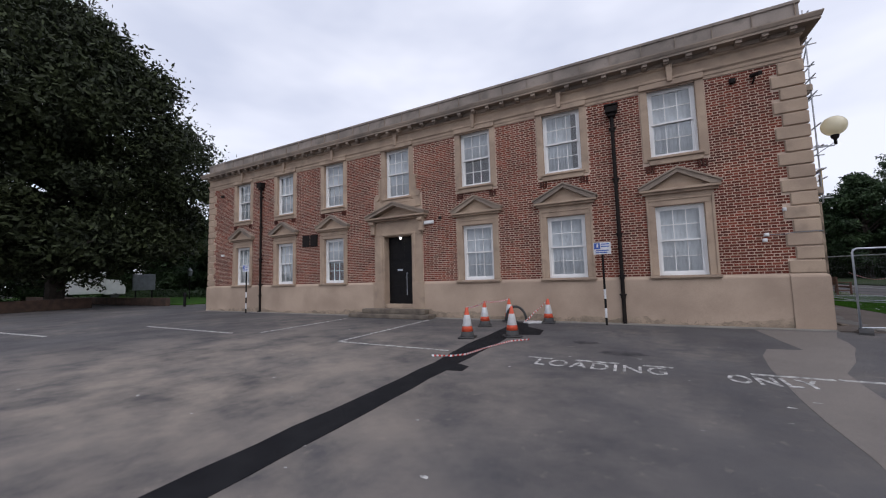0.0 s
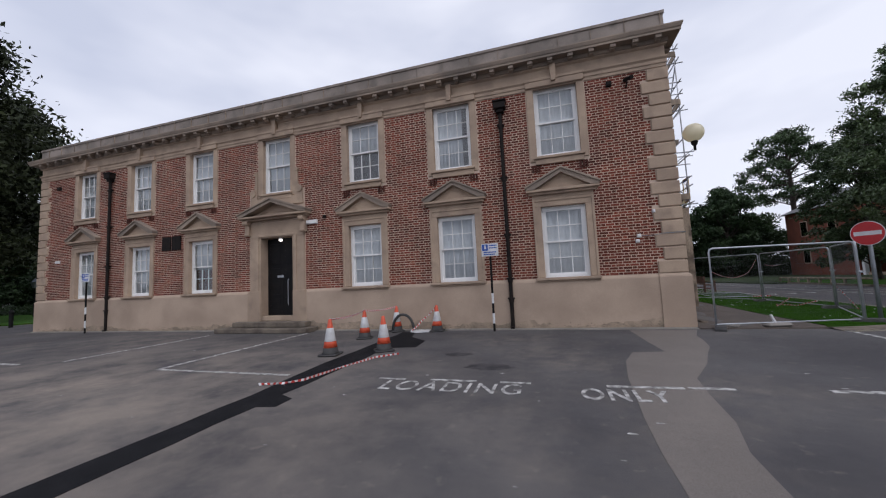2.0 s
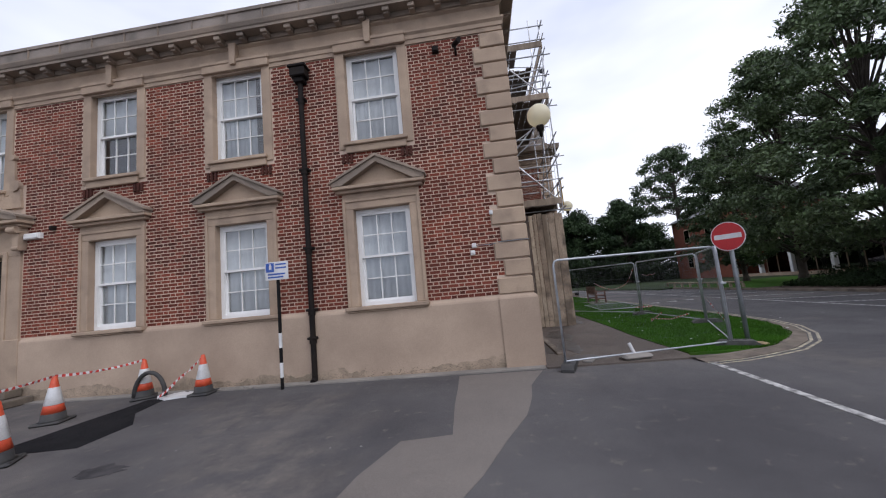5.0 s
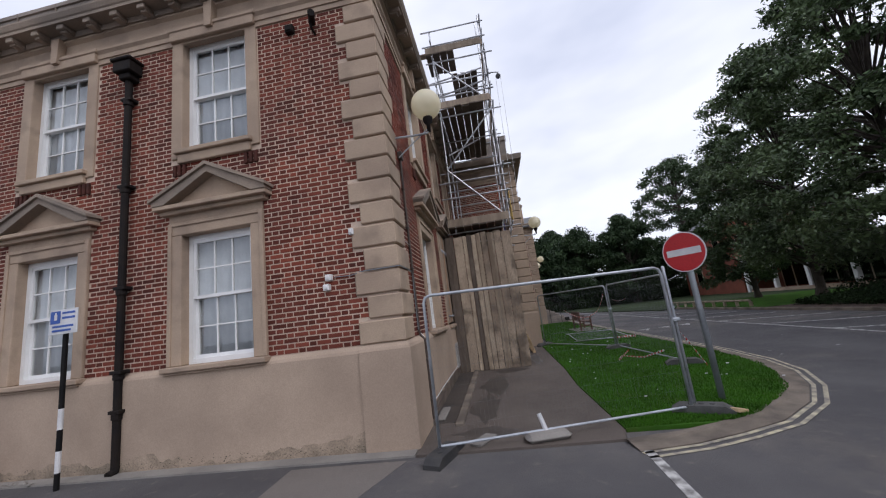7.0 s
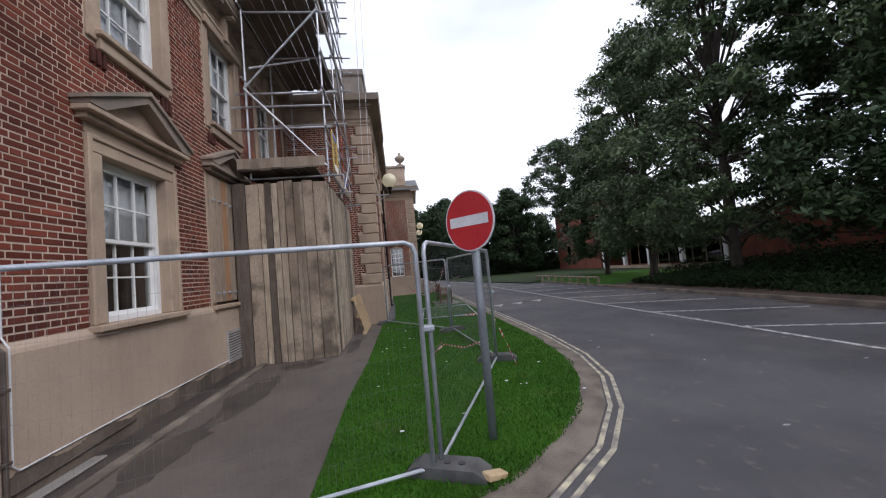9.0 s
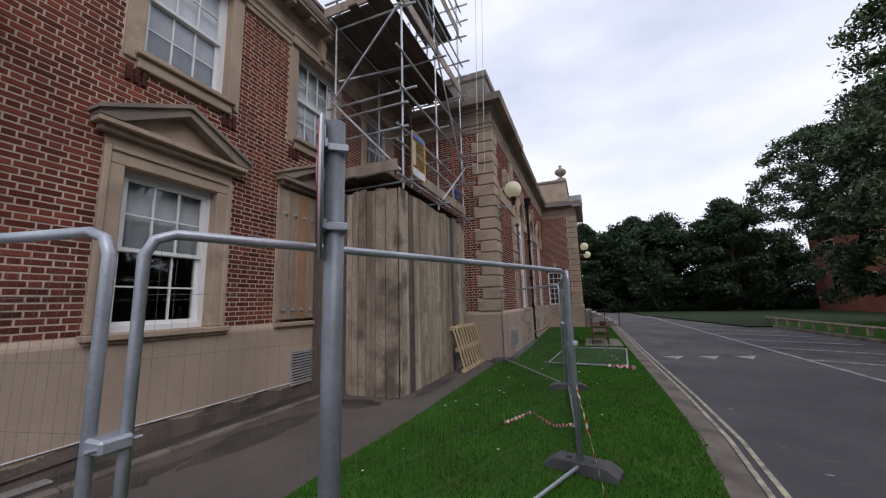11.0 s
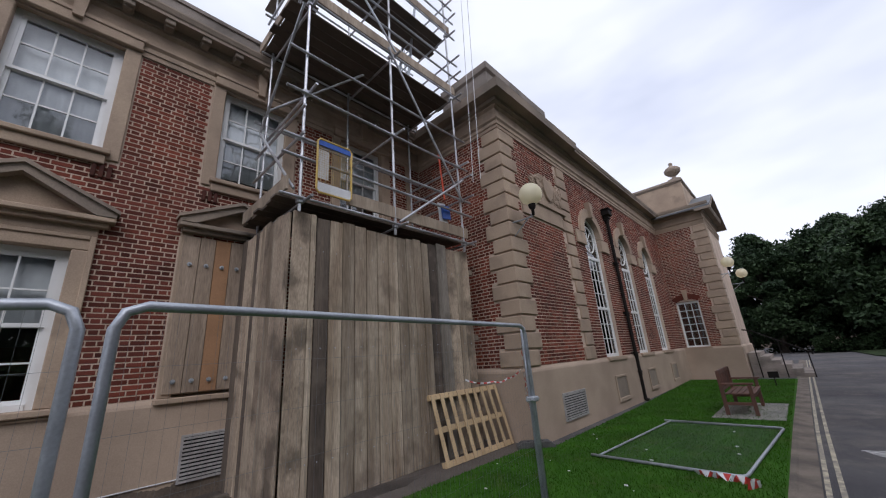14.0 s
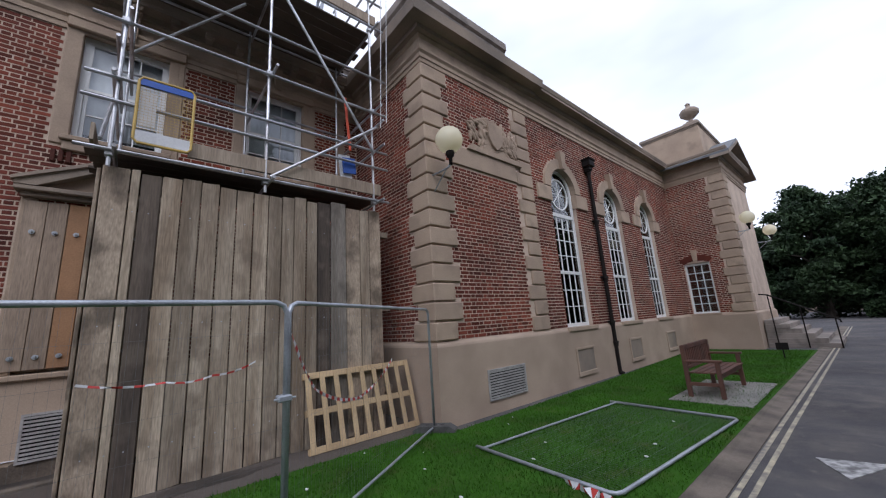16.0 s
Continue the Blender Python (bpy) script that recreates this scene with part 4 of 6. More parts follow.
for x in (-13.98, -13.45):
    tagged(part("plaque", boxes(((-0.23, -0.05, -0.28), (0.23, -0.002, 0.28)), ((-0.19, -0.055, -0.24), (0.19, -0.04, 0.24)), bevel=0.01), PIPE, None, "", FRONT @ pose(x, 0, 3.45)), "dark weathered plaque on the brick wall", "plaque")
cctv = thing("cctv_camera", FRONT @ pose(3.05, 0, 6.55), "dark camera on a wall bracket", "camera")
part("bracket", tube(B(), [(0, -0.002, 0.0), (0, -0.14, 0.03), (0, -0.16, 0.12)], 0.022), PIPE, cctv)
part("housing", rod(B(), (-0.02, -0.05, 0.2), (0.1, -0.32, 0.12), 0.055, 12), PIPE, cctv)
tagged(part("cable", tube(B(), [(X_R - 0.95, Y_F - 0.02, 2.42), (X_R - 0.7, Y_F - 0.022, 2.41), (X_R - 0.58, Y_F - 0.075, 2.42)], 0.008, 6), SIGN_G), "thin grey cable clipped to the brick", "cable")

cond = thing("conduit", pose(0, 0, 0), "brown conduit running down the side wall", "conduit")
part("pipe", tube(B(), [(4.075, 11.87, 4.5), (4.075, 11.87, 1.47), (4.09, 11.875, 1.40), (4.15, 11.88, 1.34), (4.15, 11.885, 0.12)], 0.02, 8), CONDUIT, cond)
part("junction_box", boxes(((4.042, 11.81, 4.46), (4.12, 11.95, 4.60)), bevel=0.01), CONDUIT, cond)
for z in (0.4, 1.0, 1.8, 2.5, 3.2, 3.9):
    part("saddle", boxes(((4.042 if z > 1.4 else 4.112, 11.83, z), (4.10 if z > 1.4 else 4.175, 11.92, z + 0.03)), bevel=0.004), CONDUIT, cond)
tagged(part("cable", tube(B(), [(4.06, 11.66, 2.93), (4.06, 11.86, 2.92), (4.065, 11.95, 2.84), (4.065, 11.96, 1.46), (4.125, 11.96, 1.36), (4.125, 11.965, 0.36), (4.125, 12.02, 0.30), (4.125, 13.3, 0.315), (4.125, 16.1, 0.31)], 0.009, 6), SIGN_W), "pale cable clipped along the side wall's plinth", "cable")
tagged(part("cable", tube(B(), [(4.125, 11.93, 0.13), (4.125, 12.3, 0.14), (4.125, 13.4, 0.19)], 0.014, 6), CONDUIT), "dark cable along the plinth's foot", "cable")
tagged(part("cable", tube(B(), [(X_R - 0.55, Y_F - 0.062, 2.44), (X_R + 0.058, Y_F - 0.062, 2.445), (X_R + 0.062, Y_F + 0.3, 2.44), (X_R + 0.062, Y_F + 0.66, 2.43), (X_R + 0.03, 11.83, 2.40), (X_R + 0.03, 11.84, 1.5)], 0.009, 6), SIGN_G), "thin grey cable lying in a joint of the quoins", "cable")


def globe_lamp(at, label):
    """Opal globe on an arm; the wall is at y = 0 and the globe hangs outwards."""
    l = thing("globe_lamp", at, label, "wall lamp", "globe lamps")
    part("globe", lathe(B(), [(0.25 * math.sin(a * math.pi / 14) + 0.002, 0.25 - 0.25 * math.cos(a * math.pi / 14) + 0.08) for a in range(15)], 24), GLOBE, l, "cream opal globe", None, True)
    part("holder", lathe(B(), [(0.03, -0.16), (0.034, -0.03), (0.065, 0.0), (0.085, 0.07), (0.078, 0.095)], 16), PIPE, l, "dark holder", None, True)
    part("arm", tube(B(), [(0, 0, -0.13), (0, 0.04, -0.18), (0, 0.30, -0.18), (0, 0.58, -0.16)], 0.018), STEEL, l)
    part("stay", tube(B(), [(0.01, 0.02, -0.1), (0.02, 0.3, -0.3), (0.03, 0.56, -0.5)], 0.010), STEEL, l)
    return l


globe_lamp(pose(4.70, 11.49, 4.84, 0, 0, 90), "cream globe lamp on a bracket at the corner")
globe_lamp(pose(7.44, 21.05, 4.65, 0, 0, 90), "cream globe lamp on a bracket at the wing's corner")
globe_lamp(pose(9.34, 35.15, 4.7, 0, 0, 90), "cream globe lamp on the porch corner")
globe_lamp(pose(9.5, 38.9, 4.6, 0, 0, 90), "cream globe lamp beside the entrance")


def louvre(at, x0, x1, z0, z1, n):
    v = thing("air_vent", at @ pose((x0 + x1) / 2, 0, z0), "pale metal louvred air vent in the plinth", "vent", "plinth vents")
    w, h = (x1 - x0) / 2, z1 - z0
    part("frame", boxes(((-w, -0.10, 0), (-w + 0.03, -0.06, h)), ((w - 0.03, -0.10, 0), (w, -0.06, h)), ((-w + 0.03, -0.10, 0), (w - 0.03, -0.06, 0.03)), ((-w + 0.03, -0.10, h - 0.03), (w - 0.03, -0.06, h))), VENT, v)
    part("backing", boxes(((-w + 0.03, -0.074, 0.03), (w - 0.03, -0.071, h - 0.03))), BLACK, v)
    for i in range(n):
        z = 0.03 + (h - 0.06) * (i + 0.3) / n
        part("slat", prism(B(), [(-w + 0.03, z), (w - 0.03, z), (w - 0.03, z + 0.028), (-w + 0.03, z + 0.028)], -0.096, -0.078), VENT, v)


louvre(SIDE, 15.87, 16.6, 0.25, 0.87, 11)
louvre(WINGE, 22.05, 23.17, 0.24, 0.79, 10)
for y in (25.69, 28.74, 31.8):
    # no depth here: a darker flat slab paints the recess's shade
    tagged(part("plinth_recess", boxes(((-0.4, -0.078, 0.32), (0.4, -0.071, 0.84))), STONE_D, None, "", WINGE @ pose(y, 0, 0)), "flat dark slab standing for the shade of a plinth recess", "recess", "", "structure")
    tagged(part("recess_rim", boxes(((-0.46, -0.11, 0.22), (0.46, -0.071, 0.32)), ((-0.46, -0.10, 0.84), (0.46, -0.071, 0.9)), ((-0.46, -0.10, 0.32), (-0.4, -0.071, 0.84)), ((0.4, -0.10, 0.32), (0.46, -0.071, 0.84)), bevel=0.008), PLINTH, None, "", WINGE @ pose(y, 0, 0)), "stone rim of a plinth recess", "rim", "", "structure")

# ---- the wing ----
# corner pavilion: second quoins, stone band, relief and parapet
h = (6.95 - 1.40) / 16
for i in range(16):
    w = 0.63 if i % 2 == 0 else 0.47
    part("quoin", boxes(((24.34 - w, -0.05, 1.40 + i * h + 0.008), (24.34, 0.02, 1.40 + (i + 1) * h - 0.022)), bevel=0.018), STONE, wall_wing_e)
part("stone_band", boxes(((21.62, -0.045, 4.9), (23.70, 0.02, 5.32)), bevel=0.01), STONE, wall_wing_e)
part("pavilion_step", sweep(B(), [(X_R, Y_W), (X_W, Y_W), (X_W, 24.8)], [(0.0, 7.606), (0.17, 7.606), (0.17, 7.705), (0.42, 7.714), (0.45, 7.93), (0.0, 8.0)]), STONE_D, wall_wing_e, "", WINGE.inverted())
PV = [(5.2, Y_W + 0.0), (X_W - 0.1, Y_W + 0.0), (X_W - 0.1, 24.0)]
part("pavilion_parapet", sweep(B(), PV, [(-0.9, 7.97), (0.08, 7.97), (0.08, 8.14), (0.0, 8.18), (0.0, 8.75), (0.06, 8.8), (0.06, 9.0), (-0.9, 9.0)]), WEATHER, wall_wing_e, "tall weathered stone parapet", WINGE.inverted())
part("wing_parapet", sweep(B(), [(X_W - 0.1, 24.0), (X_W - 0.1, Y_P)], [(-0.3, 8.0), (0.0, 8.0), (0.0, 8.3), (-0.3, 8.3)]), STONE_D, wall_wing_e, "", WINGE.inverted())
rel = B()
rng = random.Random(4)
prism(rel, [(22.5, 5.36), (23.4, 5.36), (23.45, 6.1), (22.98, 6.3), (22.5, 6.1)], -0.06, 0.0)
for i in range(190):
    a, r = rng.random() * math.tau, 0.25 + 0.75 * rng.random() ** 0.6
    u, z = 22.98 + 0.85 * r * math.cos(a), 5.82 + 0.48 * r * math.sin(a)
    q = rng.uniform(0.03, 0.07)
    bmesh.ops.create_icosphere(rel, subdivisions=2, radius=q, matrix=Matrix.Translation((u, -0.03 - 0.04 * (1 - r), z)) @ Matrix.Rotation(a + rng.uniform(0.6, 1.6), 4, "Y") @ Matrix.Diagonal((rng.uniform(1.3, 2.4), 0.7, 0.7, 1)))
shield = [(22.74, 6.12), (23.22, 6.12), (23.22, 5.8), (23.12, 5.62), (22.98, 5.52), (22.84, 5.62), (22.74, 5.8)]
prism(rel, shield, -0.12, 0.0)
prism(rel, [(22.05, 5.325), (23.9, 5.325), (23.8, 5.45), (22.15, 5.45)], -0.09, 0.0)
tagged(part("stone_relief", rel, STONE, None, "", WINGE), "carved stone coat of arms on brick", "relief")


def arched_window(c):
    COUNT[0] += 1
    w = thing("window_%d" % (20 + COUNT[0]), WINGE @ pose(c, 0, 0), "tall white arched window with a round top light", "window", "arched windows", "structure")
    r, zs = 0.62, 5.12
    arc = [(r * math.cos(math.pi * k / 16), zs + r * math.sin(math.pi * k / 16)) for k in range(17)]
    big = [((r + 0.28) * math.cos(math.pi * k / 16), zs + (r + 0.28) * math.sin(math.pi * k / 16)) for k in range(17)]
    bm = prism(B(), arc + big[::-1], -0.07, 0.28)
    part("stone_arch", bm, STONE, w, "buff stone arch ring")
    part("keystone", prism(B(), [(-0.07, zs + r - 0.02), (0.07, zs + r - 0.02), (0.13, zs + r + 0.5), (-0.13, zs + r + 0.5)], -0.17, 0.0), STONE, w)
    part("impost", boxes(((-1.25, -0.06, zs - 0.42), (-r, 0.28, zs - 0.02)), ((r, -0.06, zs - 0.42), (1.25, 0.28, zs - 0.02)), bevel=0.012), STONE, w, "stone impost band")
    part("sill", boxes(((-0.72, -0.11, 1.3), (0.72, 0.28, 1.398)), bevel=0.01), STONE, w)
    inner = [((r - 0.07) * math.cos(math.pi * k / 16), zs + (r - 0.07) * math.sin(math.pi * k / 16)) for k in range(17)]
    bm = prism(B(), arc + inner[::-1], 0.10, 0.18)
    box(bm, (-r, 0.10, 1.4), (-r + 0.07, 0.18, zs)), box(bm, (r - 0.07, 0.10, 1.4), (r, 0.18, zs)), box(bm, (-r + 0.07, 0.10, 1.4), (r - 0.07, 0.18, 1.49)), box(bm, (-r + 0.07, 0.11, 4.36), (r - 0.07, 0.17, 4.46)), box(bm, (-r + 0.07, 0.11, 2.78), (r - 0.07, 0.17, 2.86))
    fr = part("frame", bm, WHITE, w, "white painted frame")
    ring = [(0.46 * math.cos(math.tau * k / 28), 5.04 + 0.46 * math.sin(math.tau * k / 28)) for k in range(28)]
    ring2 = [(0.42 * math.cos(math.tau * k / 28), 5.04 + 0.42 * math.sin(math.tau * k / 28)) for k in range(28)]
    bm = B()
    for k in range(28):
        j = (k + 1) % 28
        prism(bm, [ring[k], ring[j], ring2[j], ring2[k]], 0.115, 0.16)
    for k in range(4):
        rod(bm, (0.42 * math.cos(k * math.pi / 4), 0.14, 5.04 + 0.42 * math.sin(k * math.pi / 4)), (-0.42 * math.cos(k * math.pi / 4), 0.14, 5.04 - 0.42 * math.sin(k * math.pi / 4)), 0.010, 6)
    part("round_tracery", bm, WHITE, w)
    bm = B()
    for x in (-0.275, 0, 0.275):
        box(bm, (x - 0.011, 0.122, 1.49), (x + 0.011, 0.158, 4.36))
    for z in (1.92, 2.35, 3.28, 3.70, 4.03):
        box(bm, (-r + 0.07, 0.125, z - 0.011), (r - 0.07, 0.155, z + 0.011))
    part("glazing_bars", bm, WHITE, w)
    g = part("pane", prism(B(), [(-r + 0.06, 1.45), (r - 0.06, 1.45)] + inner, 0.139, 0.142), GLASS, w)
    g.visible_shadow = False
    # added sheet whose dark colour stands for the unlit room
    part("backing", boxes(((-0.95, 0.9, 1.3), (0.95, 0.92, 6.1))), ROOM, w, "added dark sheet for the unlit room behind the glass")


for c in ARCH:
    arched_window(c)

# porch side window
pw = thing("window_30", PORCHS @ pose(SWX, 0, 0), "white small-paned window with a cambered head", "window", "", "structure")
part("frame", boxes(((-0.45, 0.08, 1.4), (-0.39, 0.18, 3.45)), ((0.39, 0.08, 1.4), (0.45, 0.18, 3.45)), ((-0.39, 0.08, 1.4), (0.39, 0.18, 1.47)), ((-0.39, 0.08, 3.37), (0.39, 0.18, 3.45))), WHITE, pw)
bm = B()
for x in (-0.13, 0.13):
    box(bm, (x - 0.014, 0.10, 1.47), (x + 0.014, 0.15, 3.37))
for k in range(1, 6):
    z = 1.47 + 1.9 * k / 6
    box(bm, (-0.39, 0.105, z - 0.014), (0.39, 0.145, z + 0.014))
part("glazing_bars", bm, WHITE, pw)
g = part("pane", boxes(((-0.39, 0.124, 1.47), (0.39, 0.127, 3.37))), GLASS, pw)
g.visible_shadow = False
part("brick_arch", prism(B(), [(-0.45, 3.452), (-0.25, 3.53), (0, 3.56), (0.25, 3.53), (0.45, 3.452), (0.6, 3.62), (0.3, 3.78), (0, 3.82), (-0.3, 3.78), (-0.6, 3.62)], -0.012, 0.2), BRICK_O, pw)
part("keystone", prism(B(), [(-0.07, 3.56), (0.07, 3.56), (0.11, 4.0), (-0.11, 4.0)], -0.07, 0.0), STONE, pw)
part("sill", boxes(((-0.52, -0.08, 1.33), (0.52, 0.1, 1.398)), bevel=0.01), STONE, pw)

# gabled roof, attic and urn on the porch
ped = thing("porch_roof", pose(0, 0, 0), "lead-clad gable roof over the entrance porch", "roof", "", "structure")
part("roof_slope", prism(B(), [(34.15, 7.62), (36.8, 8.86), (39.45, 7.62), (39.45, 7.70), (36.8, 8.95), (34.15, 7.70)], -9.42, -6.6), LEAD, ped, "lead roof slopes", pose(0, 0, 0, 0, 0, 90))
part("tympanum", prism(B(), [(34.5, 7.6), (39.1, 7.6), (36.8, 8.72)], -9.0, -8.7), STONE_D, ped, "stone tympanum", pose(0, 0, 0, 0, 0, 90))
for s_, e in ((34.15, 36.8), (39.45, 36.8)):
    part("raking_cornice", prism(B(), [(s_, 7.50), (e, 8.74), (e, 8.858), (s_, 7.618)], -9.44, -8.8), STONE_D, ped, "", pose(0, 0, 0, 0, 0, 90))
attic = thing("attic_block", pose(7.38, 37.45, 8.1), "buff stone attic block above the porch", "attic", "", "structure")
part("block", boxes(((-1.15, -2.6, 0), (1.15, 2.6, 1.35)), bevel=0.02), STONE, attic)
part("coping", boxes(((-1.22, -2.67, 1.352), (1.22, 2.67, 1.5)), ((-1.18, -2.63, 1.28), (1.18, 2.63, 1.351)), bevel=0.02), STONE_D, attic)
part("urn_base", boxes(((0.6, -2.5, 1.5), (1.15, -1.95, 1.62)), bevel=0.03), STONE_D, attic)
urn = tagged(part("stone_urn", lathe(B(), [(0.22, 0), (0.22, 0.06), (0.10, 0.10), (0.08, 0.18), (0.2, 0.26), (0.36, 0.42), (0.38, 0.56), (0.30, 0.66), (0.2, 0.72), (0.1, 0.78), (0.08, 0.86), (0.11, 0.92), (0.03, 1.0)], 20), STONE_D, None, "", pose(8.26, 35.22, 9.72), True), "weathered stone urn on the attic corner", "urn")
es = thing("entrance_steps", pose(X_P + 0.1, 36.9, 0), "flight of stone steps up to the entrance", "steps", "", "structure")
for i in range(6):
    part("step", boxes(((0.0, -1.7 + i * 0.03, i * 0.17), (1.9 - i * 0.3, 1.7 - i * 0.03, (i + 1) * 0.17 - 0.003)), bevel=0.012), WEATHER, es)
hr = thing("handrail", pose(X_P + 0.1, 35.2, 0), "black iron handrail beside the entrance steps", "handrail")
part("rail", tube(B(), [(0.05, 0, 2.0), (0.3, 0, 1.95), (1.9, 0, 1.0), (2.0, 0, 0.95), (2.02, 0, 0.85)], 0.025), PIPE, hr)
for x, z in ((0.3, 1.95), (1.1, 1.47), (1.9, 1.0)):
    part("post", rod(B(), (x, 0, 0.0), (x, 0, z), 0.02), PIPE, hr)
tagged(part("notice_stake", boxes(((-0.14, -0.012, 0.25), (0.14, 0.012, 0.45)), ((-0.015, -0.01, 0.0), (0.015, 0.01, 0.25))), PIPE, None, "", pose(9.9, 31.5, 0.045)), "small dark notice on a stake in the lawn", "notice")
for x in (-19.2, -14.0):
    tagged(part("chimney_stack", boxes(((-0.5, -0.4, 8.1), (0.5, 0.4, 9.0)), ((-0.56, -0.46, 9.0), (0.56, 0.46, 9.12)), bevel=0.015), STONE_D, None, "", pose(x - 2.0, 16, 0)), "low stone chimney stack behind the parapet", "chimney")

# stone panels behind the scaffold on the upper storey
for y0, y1 in ((17.05, 17.2), (18.2, 18.32), (19.66, 19.85), (20.42, 20.6)):
    part("stone_pilaster", boxes(((y0, -0.04, 4.6), (y1, 0.0, 6.955)), bevel=0.008), STONE, wall_side)


# ---- hoarding and scaffold ----
hoarding = thing("plank_hoarding", pose(6.05, 16.5, 0), "hoarding of tall weathered upright planks", "hoarding")
rng = random.Random(12)
PALE_P = material("pale_plank", (0.47, 0.385, 0.29), 0.9, second=(0.24, 0.18, 0.125), scale=5, grain=60, vary=0.28, bump=0.35, grain_amt=0.6, stretch=(1, 1, 0.1), blotch=(0.17, 0.13, 0.095))
STAIN_P = material("stained_plank", (0.44, 0.35, 0.26), 0.9, second=(0.27, 0.205, 0.15), scale=3, grain=60, vary=0.12, bump=0.35, grain_amt=0.6, stretch=(1, 1, 0.25), blotch=(0.085, 0.065, 0.048), spread=0.48)
DARK_P = material("dark_plank", (0.125, 0.096, 0.074), 0.9, second=(0.065, 0.05, 0.04), scale=4, grain=60, vary=0.2, bump=0.35, grain_amt=0.6, stretch=(1, 1, 0.1), blotch=(0.17, 0.135, 0.105))
GREY_P = material("grey_plank", (0.30, 0.265, 0.225), 0.9, second=(0.17, 0.145, 0.12), scale=4, grain=60, vary=0.1, bump=0.35, grain_amt=0.6, stretch=(1, 1, 0.1), blotch=(0.10, 0.085, 0.07))


def plank(w, h, mat, seed):
    r = random.Random(seed)
    bm = box(B(), (0.007, 0.0, 0.0), (w - 0.007, 0.038, h), 0.007)
    for v in bm.verts:
        v.co.z += r.uniform(-0.012, 0.012)
        v.co.x += r.uniform(-0.003, 0.003)
    return bm


east = [(0.27, STAIN_P), (0.10, PALE_P), (0.22, DARK_P)] + [(w, PALE_P) for w in (0.22, 0.22, 0.22, 0.22, 0.23, 0.21, 0.20, 0.19, 0.20, 0.18)] + [(0.23, DARK_P), (0.28, GREY_P), (0.27, STAIN_P), (0.19, PALE_P), (0.24, STAIN_P)]
y = -0.03
for k, (w, m) in enumerate(east):
    hgt = 3.86 + rng.uniform(-0.035, 0.03) - 0.012 * (k > 2)
    p = part("plank", plank(w, hgt, m, k), m, hoarding, "", pose(0.02 + rng.uniform(0, 0.014), y, 0.03, 0, 0, 90))
    for z in (0.5, 1.9, 3.3):
        part("nail", rod(B(), (w / 2, -0.004, z), (w / 2, 0.004, z), 0.008, 6), STEEL, p)
    y += w
south = ((0.27, DARK_P), (0.27, STAIN_P), (0.12, PALE_P), (0.13, DARK_P), (0.14, PALE_P), (0.14, PALE_P), (0.18, STAIN_P), (0.20, PALE_P), (0.22, STAIN_P), (0.26, STAIN_P))
x = -1.93
for k, (w, m) in enumerate(south):
    part("plank", plank(w, 3.86 + rng.uniform(-0.04, 0.04), m, 50 + k), m, hoarding, "", pose(x, -0.075 - rng.uniform(0, 0.01), 0.03, 0, 0, 0))
    x += w
for z in (0.6, 2.0, 3.4):
    part("rail", boxes(((-0.16, 0.05, z), (-0.03, 4.05, z + 0.1))), WOOD, hoarding), part("rail", boxes(((-1.93, -0.036, z), (-0.2, 0.06, z + 0.1))), WOOD, hoarding)
part("post", boxes(((-0.14, 0.04, 0.03), (-0.04, 0.14, 3.7))), WOOD, hoarding)

scaffold = thing("scaffold_tower", pose(0, 0, 0), "galvanised tube scaffold tower with boarded decks", "scaffold")
TR = 0.024


def pole(a, b, label=""):
    return part("tube", rod(B(), a, b, TR, 8), TUBE, scaffold, label)


def clamp(p):
    part("coupler", boxes(((p[0] - 0.045, p[1] - 0.045, p[2] - 0.04), (p[0] + 0.045, p[1] + 0.045, p[2] + 0.04)), bevel=0.012), TUBE, scaffold)


SYS, XO, XI = (16.52, 18.3, 20.2), 6.14, 4.5
for i, sy in enumerate(SYS):
    pole((XO, sy, 3.86), (XO, sy, 11.2 if i != 1 else 12.6))
    pole((XI, sy, 4.0), (XI, sy, 11.0))
    for z in (4.02, 5.95, 7.85, 9.85):
        pole((XI - 0.25, sy + 0.05, z), (XO + 0.3, sy + 0.05, z))
        clamp((XO, sy, z))
for z in (4.06, 4.72, 5.05, 5.9, 6.7, 7.9, 8.55, 9.0, 9.9, 10.45, 10.95):
    pole((XO + 0.05, 16.2, z), (XO + 0.05, 20.5, z + rng.uniform(-0.02, 0.02)))
for z in (6.2, 7.9, 8.9, 9.9, 10.5):
    pole((XI, 16.3, z), (XI, 20.5, z))
for z in (5.1, 5.6, 8.5, 9.0, 10.4, 10.95):
    pole((XI - 0.3, 16.47, z), (XO + 0.15, 16.47, z)), pole((XI - 0.1, 20.26, z), (XO + 0.35, 20.26, z))
for a, b in (((XO + 0.08, 18.35, 4.1), (XO + 0.08, 20.3, 5.6)), ((XO + 0.08, 18.2, 8.0), (XO + 0.08, 20.2, 5.0)), ((XO, 16.42, 4.2), (XI, 16.42, 6.0)), ((XI, 16.42, 6.0), (XO, 16.42, 7.8)), ((XO, 16.42, 8.0), (XI, 16.42, 9.8)), ((XO + 0.08, 16.6, 10.0), (XO + 0.08, 18.4, 8.0)), ((XI + 0.1, 16.5, 6.5), (5.6, 18.0, 7.6)), ((XI - 0.6, 17.2, 8.9), (6.0, 16.4, 8.75)), ((XI - 0.6, 17.0, 9.35), (6.0, 16.4, 9.2))):
    pole(a, b)
